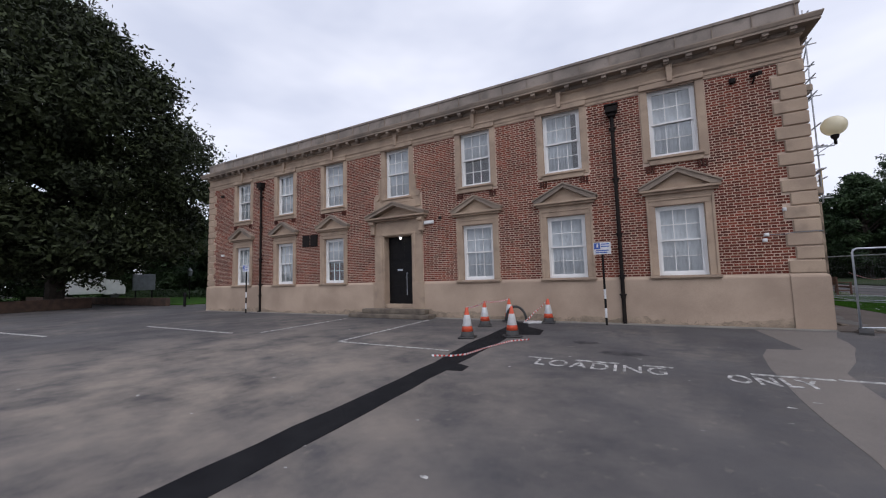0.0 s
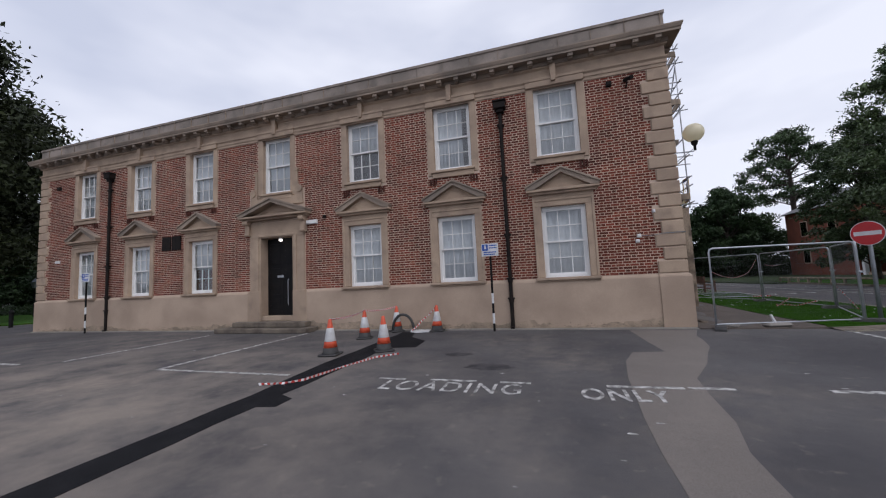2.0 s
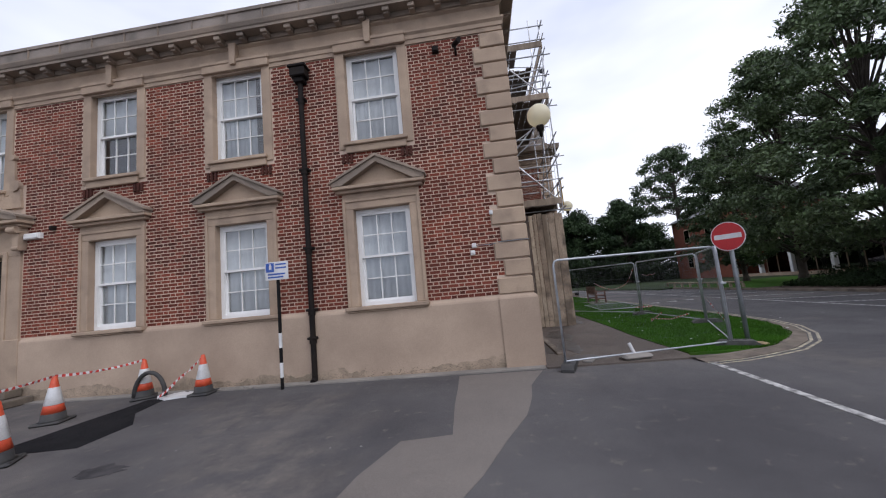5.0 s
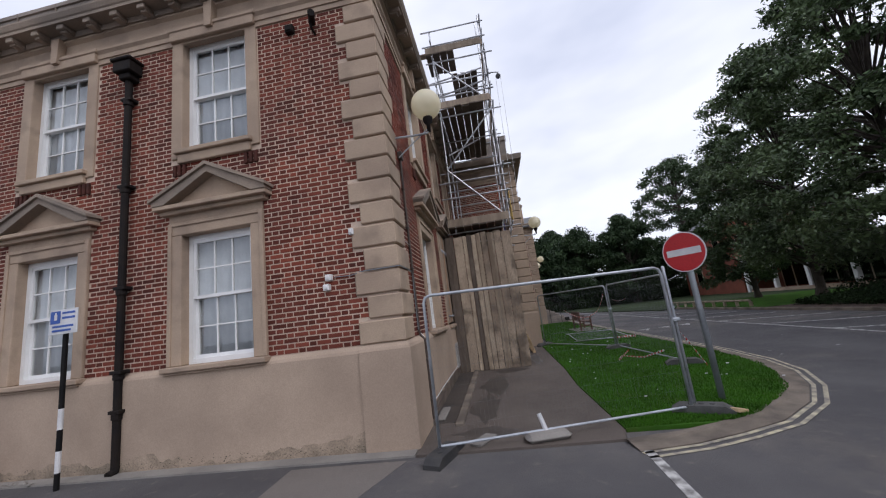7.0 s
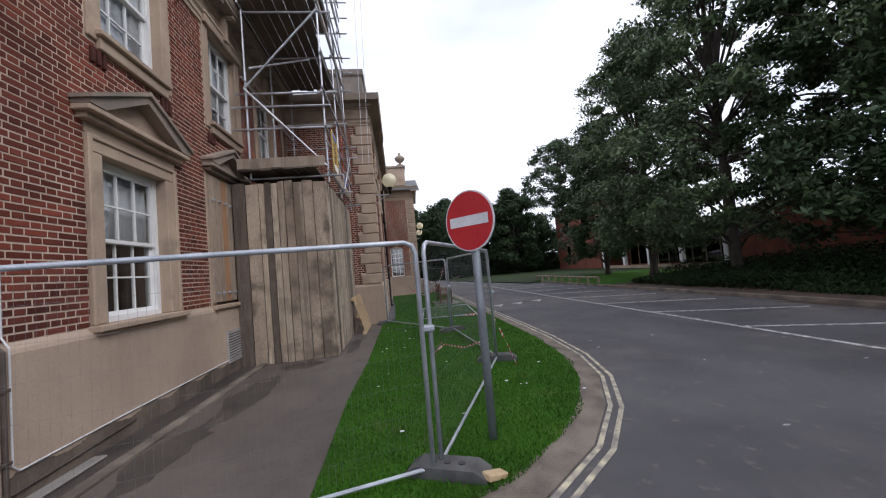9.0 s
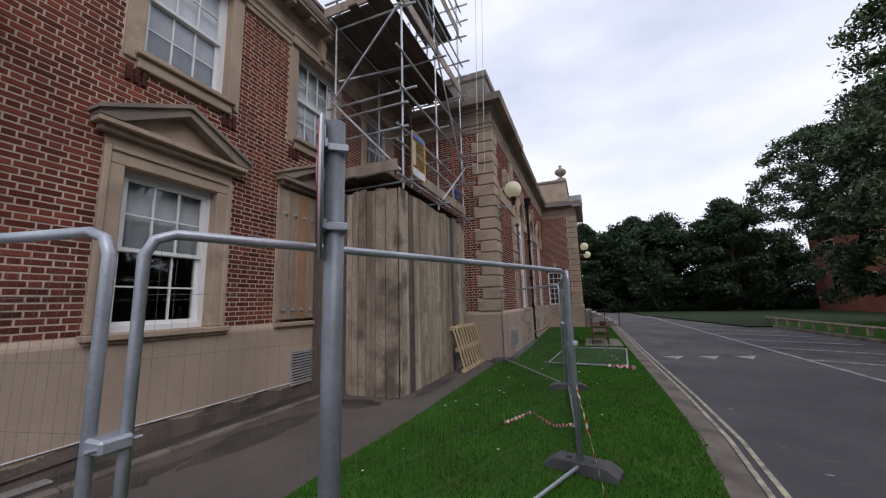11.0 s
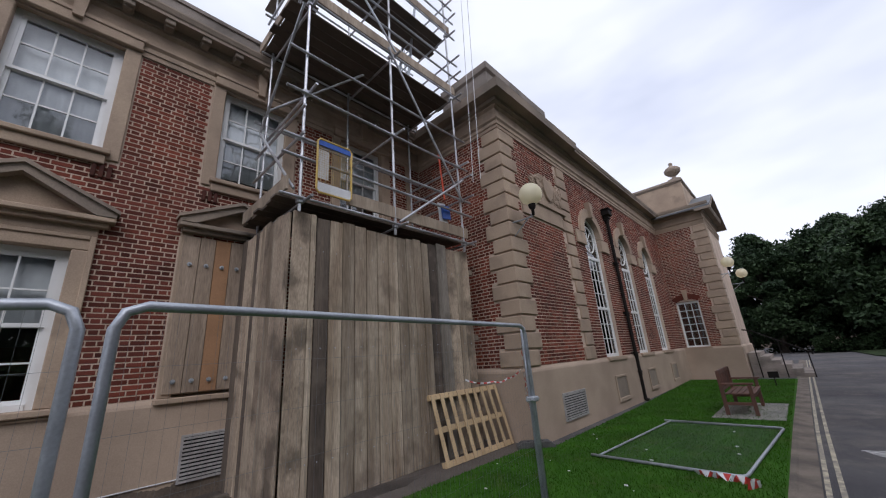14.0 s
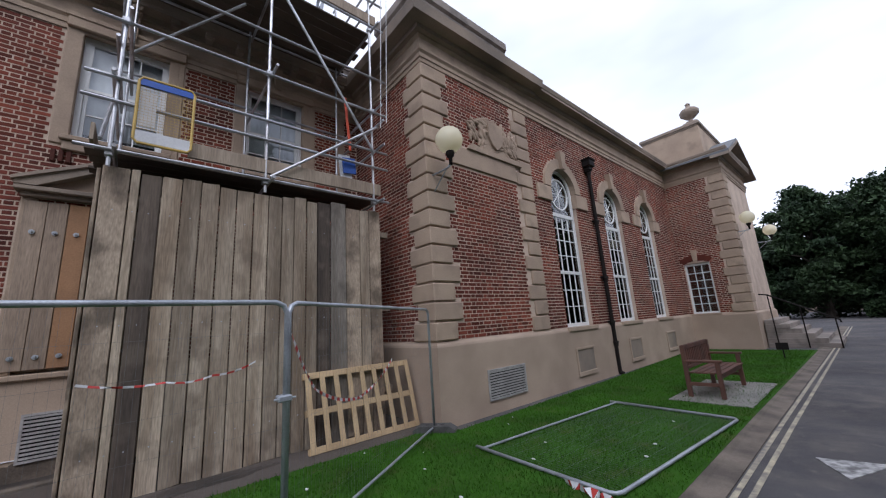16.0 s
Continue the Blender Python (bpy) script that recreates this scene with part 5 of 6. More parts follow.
for z, x0, x1, y0, y1 in ((4.14, 4.3, 6.1, 16.3, 20.4), (7.98, 4.3, 6.1, 16.3, 20.4), (9.98, 5.0, 6.1, 17.6, 20.4), (9.98, 4.3, 5.4, 16.3, 17.4)):
    n = int((x1 - x0) / 0.23)
    for i in range(n):
        part("scaffold_board", boxes(((x0 + i * 0.23 + 0.005, y0 + rng.uniform(-0.08, 0.08), z), (x0 + i * 0.23 + 0.222, y1 + rng.uniform(-0.08, 0.08), z + 0.038)), bevel=0.004), DECK, scaffold)
for z in (4.18, 8.02, 10.02):
    part("toe_board", boxes(((XO - 0.02, 16.4 if z > 5 else 17.3, z), (XO + 0.02, 20.35, z + 0.225)), bevel=0.004), WOOD, scaffold), part("toe_board", boxes(((4.3, 16.32, z), (XO - 0.03, 16.36, z + 0.225)), bevel=0.004), WOOD, scaffold)
part("long_board", boxes(((3.4, 16.6, 10.25), (5.0, 16.82, 10.29))), WOOD, scaffold)
ld = thing("ladder", pose(5.2, 19.4, 8.02, -8, 0, 0), "aluminium ladder between scaffold decks", "ladder")
for sx in (-0.2, 0.2):
    part("stile", boxes(((sx - 0.015, -0.03, 0), (sx + 0.015, 0.03, 3.2))), STEEL, ld)
for i in range(11):
    part("rung", rod(B(), (-0.2, 0, 0.2 + i * 0.28), (0.2, 0, 0.2 + i * 0.28), 0.014, 6), STEEL, ld)
hoist = thing("pulley_hoist", pose(XO + 0.1, 19.9, 11.3), "scaffold arm with a pulley wheel and rope", "hoist")
part("arm", rod(B(), (-0.9, -0.9, -0.25), (0.7, 0.4, 0.35), TR, 8), TUBE, hoist), part("wheel", rod(B(), (0.62, 0.3, 0.12), (0.68, 0.36, 0.12), 0.11, 14), RUBBER, hoist)
for d in (-0.1, 0.1):
    part("rope", rod(B(), (0.65 + d, 0.33, 0.1), (0.5 + d, 0.2, -6.0), 0.008, 5), SIGN_W, hoist)
gate = thing("scaffold_gate", pose(XO + 0.1, 16.72, 4.2, 0, 0, 90), "yellow framed safety gate with a mesh infill", "gate")
part("gate_frame", tube(B(), [(0.0, 0, 0.05), (0, 0, 0.88), (0.04, 0, 0.93), (0.56, 0, 0.93), (0.6, 0, 0.88), (0.6, 0, 0.05), (0.56, 0, 0.0), (0.04, 0, 0.0), (0.0, 0, 0.05)], 0.018), YELLOW, gate)
bm = B()
for i in range(1, 15):
    box(bm, (i * 0.04 - 0.0013, -0.0013, 0.16), (i * 0.04 + 0.0013, 0.0013, 0.8))
for i in range(1, 17):
    box(bm, (0.0, -0.0015, 0.12 + i * 0.04), (0.6, 0.0015, 0.1226 + i * 0.04))
part("mesh", bm, YELLOW, gate)
part("top_band", boxes(((0.01, -0.008, 0.82), (0.59, 0.008, 0.91))), BLUE, gate, "blue top band"), part("kick_plate", boxes(((0.01, -0.008, 0.02), (0.59, 0.008, 0.17))), SIGN_W, gate), part("hinge_plate", boxes(((0.02, 0.012, 0.25), (0.2, 0.02, 0.75))), SIGN_W, gate, "white notice")
tagged(part("safety_sheet", boxes(((0, -0.01, 0), (0.03, 0.22, 0.62)), bevel=0.004), SIGN_W, None, "", pose(6.05, 19.6, 4.25, 6, 0, 0)), "white safety sheet on the scaffold", "sign")
tagged(part("blue_sheet", boxes(((0, -0.01, 0), (0.03, 0.24, 0.3)), bevel=0.004), BLUE, None, "", pose(6.1, 19.62, 4.5, 6, 0, 0)), "blue safety sign on the scaffold", "sign")
tagged(part("orange_strap", boxes(((0, 0, 0), (0.015, 0.05, 1.1)), bevel=0.003), ORANGE, None, "", pose(6.05, 19.75, 5.0, 5, 0, 0)), "orange strap tied to the scaffold", "strap")


# ---- fence panels ----
site_fence = thing("site_fence", pose(0, 0, 0), "galvanised steel mesh site fence on concrete feet", "fence")


def fence_panel(length=3.34):
    f = new("fence_panel")
    f.parent = site_fence
    H0, H1, r = 0.1, 1.95, 0.021
    c = 0.09
    part("frame_tube", tube(B(), [(0.02, 0, 0.0), (0.02, 0, H1 - c), (0.02 + c * 0.3, 0, H1 - c * 0.3), (0.02 + c, 0, H1), (length - 0.02 - c, 0, H1), (length - 0.02 - c * 0.3, 0, H1 - c * 0.3), (length - 0.02, 0, H1 - c), (length - 0.02, 0, 0.0)], r, 10), STEEL, f, "", None, True)
    part("bottom_rail", rod(B(), (0.02, 0, H0 + 0.02), (length - 0.02, 0, H0 + 0.02), 0.016, 8), STEEL, f)
    v, fc = [], []
    def wire(a, b, w):
        k = len(v)
        if abs(a[0] - b[0]) < 1e-6:
            v.extend([(a[0] - w, -w, a[2]), (a[0] + w, -w, a[2]), (a[0], w, a[2]), (b[0] - w, -w, b[2]), (b[0] + w, -w, b[2]), (b[0], w, b[2])])
        else:
            v.extend([(a[0], -w, a[2] - w), (a[0], -w, a[2] + w), (a[0], w, a[2]), (b[0], -w, b[2] - w), (b[0], -w, b[2] + w), (b[0], w, b[2])])
        fc.extend([(k, k + 1, k + 4, k + 3), (k + 1, k + 2, k + 5, k + 4), (k + 2, k, k + 3, k + 5)])
    n = 66
    for i in range(1, n):
        x = 0.02 + (length - 0.04) * i / n
        wire((x, 0, H0 + 0.02), (x, 0, H1), 0.0005)
    for i in range(1, 8):
        z = H0 + (H1 - H0) * i / 8
        wire((0.02, 0, z), (length - 0.02, 0, z), 0.0007)
    part("wire_mesh", mesh_from("wire_mesh", v, fc, STEEL_M), None, f, "fine wire mesh")
    return f


def fence_at(a, b):
    a, b = Vector(a), Vector(b)
    d = b - a
    return pose(a.x, a.y, 0.0, 0, 0, math.degrees(math.atan2(d.y, d.x)))


FENCES = (((4.42, 10.66), (7.71, 11.38)), ((7.73, 11.42), (9.07, 14.5)), ((9.07, 14.54), (8.8, 17.82)), ((8.76, 17.86), (6.98, 20.7)))
first = fence_panel()
first.matrix_basis = fence_at(*FENCES[0])
for a, b in FENCES[1:]:
    copy_thing(first, fence_at(a, b))
flat_fence = thing("fallen_fence", pose(0, 0, 0), "steel mesh fence panel lying flat on the lawn", "fence")
flat = copy_thing(first, pose(8.06, 20.52, 0.075, 90, 0, 85.4))
flat.parent = flat_fence


def foot(x, y, rz, z=0.03):
    f = new("fence_foot")
    f.parent, f.matrix_basis = site_fence, pose(x, y, z, 0, 0, rz)
    bm = prism(B(), [(-0.34, 0.0), (0.34, 0.0), (0.34, 0.05), (0.24, 0.11), (-0.24, 0.11), (-0.34, 0.05)], -0.11, 0.11)
    part("block", bm, RUBBER if z == 0.0 else FOOT, f)
    for xx in (-0.12, 0.0, 0.12):
        part("socket", lathe(B(), [(0.03, 0.108), (0.03, 0.117), (0.022, 0.118)], 10, (xx, 0)), RUBBER, f)


foot(4.5, 10.62, 70, 0.0), foot(7.78, 11.37, -25), foot(9.07, 14.52, -15, 0.04), foot(8.79, 17.84, 10, 0.04), foot(6.98, 20.7, 40)
clips = new("fence_clip")
clips.parent, clips.matrix_basis = site_fence, pose(9.07, 14.52, 1.2)
part("band", boxes(((-0.05, -0.05, 0), (0.05, 0.05, 0.05)), bevel=0.01), STEEL, clips), part("bolt", rod(B(), (0.03, -0.08, 0.025), (0.03, 0.08, 0.025), 0.008, 6), STEEL, clips)
copy_thing(clips, pose(8.79, 17.84, 1.2)), copy_thing(clips, pose(7.72, 11.4, 1.2))
tagged(part("offcut", boxes(((-0.1, -0.05, 0), (0.1, 0.05, 0.05)), bevel=0.008), WOOD_N, None, "", pose(8.12, 11.2, 0.05, 0, 15, 30)), "pale timber offcut by the fence foot", "offcut")
tagged(part("stone_lump", boxes(((-0.28, -0.14, 0), (0.28, 0.14, 0.09)), bevel=0.05), CONCRETE, None, "", pose(5.75, 10.9, 0.03, 0, 0, 12)), "rounded concrete lump under the fence", "rubble")
tagged(part("stub_post", rod(B(), (0, 0, 0), (-0.06, 0.05, 0.2), 0.03, 10), SIGN_W, None, "", pose(5.75, 10.95, 0.1)), "short pale pipe stub at the fence", "pipe stub")
tagged(part("drain_cover", boxes(((-0.2, -0.09, 0), (0.2, 0.09, 0.03)), bevel=0.006), CONCRETE, None, "", pose(4.95, 11.0, 0.03, 0, 0, 60)), "pale slab fragment at the wall's foot", "slab")


# ---- barrier tape, cones, trench things ----
def tape(pts, label, w=0.05, sag=0.0, seed=0, n=8):
    """A twisted red and white ribbon along points."""
    rng = random.Random(seed)
    t = thing("barrier_tape", pose(0, 0, 0), label, "tape", "barrier tapes")
    dense = []
    for a, b in zip(pts, pts[1:]):
        a, b = Vector(a), Vector(b)
        m = max(2, int((b - a).length / 0.045))
        for i in range(m):
            f = i / m
            dense.append(a.lerp(b, f) - Vector((0, 0, sag * 4 * f * (1 - f))))
    dense.append(Vector(pts[-1]))
    up = [Vector((0, 0, 1)).lerp(Vector((rng.uniform(-1, 1), rng.uniform(-1, 1), 0.3)), 0.35 + 0.2 * math.sin(i * 0.22)).normalized() * w / 2 for i in range(len(dense))]
    for odd, mat in ((0, SIGN_W), (1, TAPE_R)):
        bm = B()
        for i in range(len(dense) - 1):
            if i % 2 == odd:
                q = [bm.verts.new(dense[i] - up[i]), bm.verts.new(dense[i + 1] - up[i + 1]), bm.verts.new(dense[i + 1] + up[i + 1]), bm.verts.new(dense[i] + up[i])]
                bm.faces.new(q)
                r = [bm.verts.new(v.co + Vector((0.0012, 0.0012, 0.0006))) for v in q]
                bm.faces.new(r[::-1])
        tagged(part("stripes", bm, mat, t, ("white stripes", "red stripes")[odd]), kind="stuff")
    return t


def cone(x, y, rz=0, tilt=0):
    c = thing("traffic_cone", pose(x, y, 0.0, tilt, 0, rz), "orange traffic cone with a white reflective sleeve", "traffic cone", "traffic cones")
    part("base", box(B(), (-0.21, -0.21, 0.0), (0.21, 0.21, 0.045), 0.02), RUBBER, c, "dark rubber base")
    part("skirt", lathe(B(), [(0.195, 0.045), (0.165, 0.07), (0.15, 0.17)], 22), RUBBER, c, "", None, True)
    part("body", lathe(B(), [(0.15, 0.17), (0.125, 0.29), (0.118, 0.30), (0.068, 0.58), (0.062, 0.60), (0.034, 0.75), (0.02, 0.765)], 22), ORANGE, c, "", None, True)
    part("sleeve", lathe(B(), [(0.122, 0.30), (0.124, 0.305), (0.072, 0.575), (0.070, 0.58)], 22), SLEEVE, c, "white reflective sleeve", None, True)
    return c


cone(-3.95, 7.25, 10), cone(-2.93, 7.75, 35), cone(-4.28, 9.35, 20), cone(-2.6, 10.62, 5), cone(-3.88, 10.6, 40)
tape([(-3.95, 7.25, 0.76), (-4.28, 9.35, 0.76), (-3.88, 10.6, 0.76)], "red and white tape strung between cones", 0.045, 0.05, 1)
tape([(-2.6, 10.62, 0.74), (-3.0, 10.45, 0.35), (-3.3, 10.3, 0.06)], "red and white tape hanging from a cone", 0.05, 0.03, 2)
tape([(-3.75, 5.05, 0.02), (-3.35, 5.15, 0.025), (-3.15, 5.35, 0.03), (-3.0, 6.2, 0.025), (-2.75, 7.0, 0.03), (-2.4, 7.35, 0.03)], "red and white tape lying on the tarmac", 0.038, 0.0, 3)
tape([(9.5, 20.35, 0.06), (9.9, 20.25, 0.08), (10.15, 20.2, 0.07), (10.05, 20.0, 0.09)], "torn red and white tape on the lawn", 0.1, 0.0, 4)
tape([(9.0, 15.2, 0.25), (8.7, 15.7, 0.06), (8.35, 16.2, 0.06), (8.1, 15.6, 0.07), (8.2, 15.1, 0.35)], "loop of red and white tape trailing on the lawn", 0.045, 0.0, 5)
tape([(8.7, 17.9, 1.75), (8.5, 18.2, 1.2), (8.15, 18.8, 1.0), (7.7, 19.5, 1.3)], "tape caught in the fence mesh", 0.03, 0.05, 6)
tape([(9.05, 14.6, 0.9), (9.15, 14.3, 0.5), (9.25, 14.0, 0.08)], "tape hanging from the fence", 0.04, 0.0, 7)
tape([(8.91, 16.7, 1.5), (8.88, 17.1, 1.455), (8.855, 17.35, 1.46), (8.835, 17.62, 1.52)], "red and white tape strung along the fence mesh", 0.014, 0.02, 8)
hose = tagged(part("black_duct", tube(B(), [(-3.95 + 0.34 * (1 - math.cos(a * math.pi / 14)), 10.45, 0.06 + 0.46 * math.sin(a * math.pi / 14)) for a in range(15)], 0.04, 10), RUBBER, None, "", None, True), "black plastic duct looping out of the trench", "duct")
tagged(part("spoil_sheet", slab(B(), ragged([(-3.3, 10.3), (-2.75, 10.45), (-2.8, 10.78), (-3.35, 10.75)], 0.15, 0.05, 2), 0.0, 0.035), SIGN_W), "crumpled white sheet at the trench's end", "sheet")


# ---- sign posts ----
def striped_post(x, y, h=2.12):
    p = thing("sign_post", pose(x, y, 0), "black and white banded post with a parking sign", "sign", "parking signs")
    z, k = 0.0, 0
    for hh in (0.22, 0.28, 0.28, 0.28, h - 1.06):
        part("band", rod(B(), (0, 0, z), (0, 0, z + hh), 0.032, 12), (BLACK, SIGN_W, BLACK, SIGN_W, BLACK)[k], p)
        z += hh
        k += 1
    b = part("sign_plate", boxes(((-0.24, -0.045, h - 0.02), (0.24, -0.03, h + 0.34)), bevel=0.003), SIGN_W, p, "white parking sign plate")
    part("blue_square", boxes(((-0.22, -0.049, h + 0.14), (-0.05, -0.0455, h + 0.32))), BLUE, b, "blue square with a white figure")
    part("symbol", rod(boxes(((-0.15, -0.052, h + 0.19), (-0.10, -0.0495, h + 0.27))), (-0.125, -0.052, h + 0.285), (-0.125, -0.0495, h + 0.285), 0.018, 8), SIGN_W, b)
    for i, (x0, x1, zz) in enumerate(((-0.02, 0.2, 0.27), (-0.02, 0.2, 0.2), (-0.18, 0.18, 0.08), (-0.18, 0.14, 0.02))):
        part("text_bar", boxes(((x0, -0.049, h + zz), (x1, -0.0455, h + zz + 0.03))), BLUE, b)
    return p


striped_post(-0.9, 10.55), striped_post(-17.75, 10.5)
ne = thing("no_entry_sign", pose(8.24, 11.8, 0.0, 0, 0, -50), "round red no-entry sign on a grey steel post", "road sign")
part("post", rod(B(), (0, 0.05, 0.0), (0, 0.05, 2.45), 0.042, 14), SIGN_G, ne, "grey steel post", None, True)
disc = part("disc", rod(B(), (0, -0.012, 2.15), (0, -0.004, 2.15), 0.30, 48), SIGN_W, ne, "white-edged round plate")
part("red_face", rod(B(), (0, -0.0165, 2.15), (0, -0.0122, 2.15), 0.285, 48), RED, disc), part("white_bar", boxes(((-0.235, -0.0205, 2.10), (0.235, -0.0168, 2.20)), bevel=0.001), SIGN_W, disc), part("grey_back", rod(B(), (0, -0.0038, 2.15), (0, 0.004, 2.15), 0.30, 48), SIGN_G, disc, "grey back")
for z in (1.98, 2.32):
    part("clip", boxes(((-0.09, 0.004, z - 0.02), (0.09, 0.02, z + 0.02)), ((-0.055, 0.004, z - 0.016), (-0.044, 0.1, z + 0.016)), ((0.044, 0.004, z - 0.016), (0.055, 0.1, z + 0.016)), ((-0.055, 0.094, z - 0.016), (0.055, 0.104, z + 0.016)), bevel=0.003), STEEL, ne)
part("label", boxes(((-0.14, 0.0042, 2.02), (-0.08, 0.006, 2.14))), SIGN_W, ne)

# ---- pallet, bench, slab ----
pallet = thing("pallet", pose(6.42, 18.92, 0.03, 0, -16, 0) @ pose(0, 0, 0, 0, 0, 90), "pale new timber pallet leaning on the hoarding", "pallet")
for i in range(9):
    part("slat", boxes(((0.015 + i * 0.222, -0.04, 0.0), (0.095 + i * 0.222, -0.022, 1.1)), bevel=0.003), WOOD_N, pallet)
for z in (0.0, 0.5, 1.02):
    part("bearer", boxes(((0.0, -0.02, z), (1.88, 0.06, z + 0.09)), bevel=0.003), WOOD_N, pallet)
tagged(part("paving_slab", boxes(((9.05, 24.6, 0.0), (10.28, 27.0, 0.06)), bevel=0.01), CONCRETE), "concrete slab set in the lawn under a bench", "slab", "", "structure")
bench = thing("garden_bench", pose(9.3, 24.95, 0.06, 0, 0, 90), "reddish-brown wooden garden bench with arms", "bench")
for x in (0.05, 1.6):
    part("front_leg", boxes(((x - 0.035, -0.56, 0), (x + 0.035, -0.49, 0.62)), bevel=0.006), WOOD_B, bench)
    part("back_leg", prism(B(), [(x - 0.035, 0), (x + 0.035, 0), (x + 0.035, 0.92), (x - 0.035, 0.92)], -0.05, 0.02), WOOD_B, bench)
    part("armrest", boxes(((x - 0.045, -0.6, 0.62), (x + 0.045, 0.0, 0.66)), bevel=0.008), WOOD_B, bench)
    part("stretcher", boxes(((x - 0.025, -0.5, 0.2), (x + 0.025, -0.04, 0.26)), bevel=0.004), WOOD_B, bench)
for i in range(5):
    part("seat_slat", boxes(((0.02, -0.58 + i * 0.11, 0.42), (1.63, -0.49 + i * 0.11, 0.445)), bevel=0.004), WOOD_B, bench)
part("top_rail", boxes(((0.05, -0.03, 0.84), (1.6, 0.01, 0.93)), bevel=0.008), WOOD_B, bench), part("lower_rail", boxes(((0.05, -0.03, 0.48), (1.6, 0.01, 0.54)), bevel=0.006), WOOD_B, bench), part("front_rail", boxes(((0.05, -0.55, 0.34), (1.6, -0.52, 0.42)), bevel=0.004), WOOD_B, bench)
for i in range(14):
    part("back_slat", boxes(((0.13 + i * 0.105, -0.022, 0.54), (0.19 + i * 0.105, -0.004, 0.84))), WOOD_B, bench)


# ---- trees and planting ----
def tree_meshes(seed, height, radius, base, leaves, size, mat, trunk_r, clumps, tuft=(0.12, 0.27)):
    """Trunk with limbs, and a crown of folded leaves gathered in clumps with gaps between."""
    r = np.random.RandomState(seed)
    py = random.Random(seed)
    bm = B()
    fork = base + 0.25 * (height - base)
    tube(bm, [(0, 0, 0), (0.1 * trunk_r, 0, base * 0.5), (0.3 * trunk_r, -0.2 * trunk_r, fork)], trunk_r, 10)
    rod(bm, (0, 0, 0), (0, 0, 0.5), trunk_r * 1.5, 10, trunk_r)
    cents = []
    for k in range(clumps):
        a = k * 2.39996 + py.uniform(-0.4, 0.4)
        f = (k + 0.5) / clumps
        z = base + (height - base) * (0.04 + 0.94 * f)
        prof = math.sin(math.pi * min(1, 0.14 + 0.86 * f) ** 0.8) ** 0.65
        rr = radius * prof * py.uniform(0.35, 0.98)
        c = Vector((rr * math.cos(a), rr * math.sin(a), z + py.uniform(-0.4, 0.4)))
        cents.append((c, radius * py.uniform(*tuft)))
        if k % 2 == 0:
            s = Vector((0.2 * trunk_r, 0, min(fork + (c.z - fork) * 0.45, height * 0.75) if c.z > fork else max(base * 0.7, c.z - 1)))
            mid = s.lerp(c, 0.5) + Vector((py.uniform(-0.3, 0.3), py.uniform(-0.3, 0.3), 0.3))
            rod(bm, s, mid, trunk_r * 0.32, 6, trunk_r * 0.2), rod(bm, mid, c, trunk_r * 0.2, 6, trunk_r * 0.06)
    rod(bm, (0.3 * trunk_r, -0.2 * trunk_r, fork), (0, 0, height * 0.9), trunk_r * 0.85, 8, trunk_r * 0.1)
    trunk = finish("trunk", bm, BARK)
    per = leaves // clumps
    pts = []
    for c, cr in cents:
        d = r.normal(size=(per, 3))
        d /= np.linalg.norm(d, axis=1)[:, None] + 1e-9
        rad = cr * r.uniform(0.25, 1.0, (per, 1)) ** 0.55
        lump = 1 + 0.35 * np.sin(d @ np.array([3.1, 1.7, 2.3]) * 3 + seed)[:, None]
        pts.append(np.array(c)[None] + d * rad * lump * np.array([1.15, 1.15, 0.72]))
    pts = np.concatenate(pts)
    n = len(pts)
    u = r.normal(size=(n, 3))
    u /= np.linalg.norm(u, axis=1)[:, None]
    w = np.cross(u, r.normal(size=(n, 3)) + np.array([0, 0, 0.8]))
    w /= np.linalg.norm(w, axis=1)[:, None]
    nn = np.cross(u, w)
    s = size * r.uniform(0.6, 1.3, (n, 1))
    verts = np.stack([pts - u * s, pts + w * s * 0.45 + nn * s * 0.18, pts + u * s, pts - w * s * 0.45 + nn * s * 0.18], 1).reshape(-1, 3)
    idx = np.arange(n)[:, None] * 4
    faces = np.concatenate([idx + [0, 1, 2], idx + [0, 2, 3]], 0)
    me = bpy.data.meshes.new("crown")
    me.vertices.add(len(verts)), me.vertices.foreach_set("co", verts.ravel())
    me.loops.add(len(faces) * 3), me.loops.foreach_set("vertex_index", faces.ravel().astype(np.int32))
    me.polygons.add(len(faces)), me.polygons.foreach_set("loop_start", np.arange(0, len(faces) * 3, 3, dtype=np.int32))
    me.update(calc_edges=True)
    me.materials.append(mat)
    return trunk, me


def tree(meshes, at, label, group, category="tree"):
    t = thing("tree", at, label, category, group)
    part("trunk", meshes[0], None, t), part("crown", meshes[1], None, t, "dense leafy crown")
    return t


ROW = [tree_meshes(11, 15.0, 4.7, 1.5, 50000, 0.122, LEAF, 0.22, 150, (0.065, 0.18)), tree_meshes(12, 13.5, 4.5, 1.2, 52000, 0.125, LEAF_D, 0.2, 140, (0.07, 0.19)), tree_meshes(13, 16.0, 5.0, 1.4, 52000, 0.122, LEAF, 0.22, 150, (0.065, 0.18)), tree_meshes(14, 16.0, 5.1, 1.0, 58000, 0.14, LEAF_D, 0.28, 124, (0.085, 0.21))]
FAR = [tree_meshes(21, 9.0, 4.6, 0.3, 40000, 0.17, LEAF_F, 0.25, 70), tree_meshes(22, 11.0, 4.4, 0.4, 40000, 0.18, LEAF_F, 0.28, 70)]
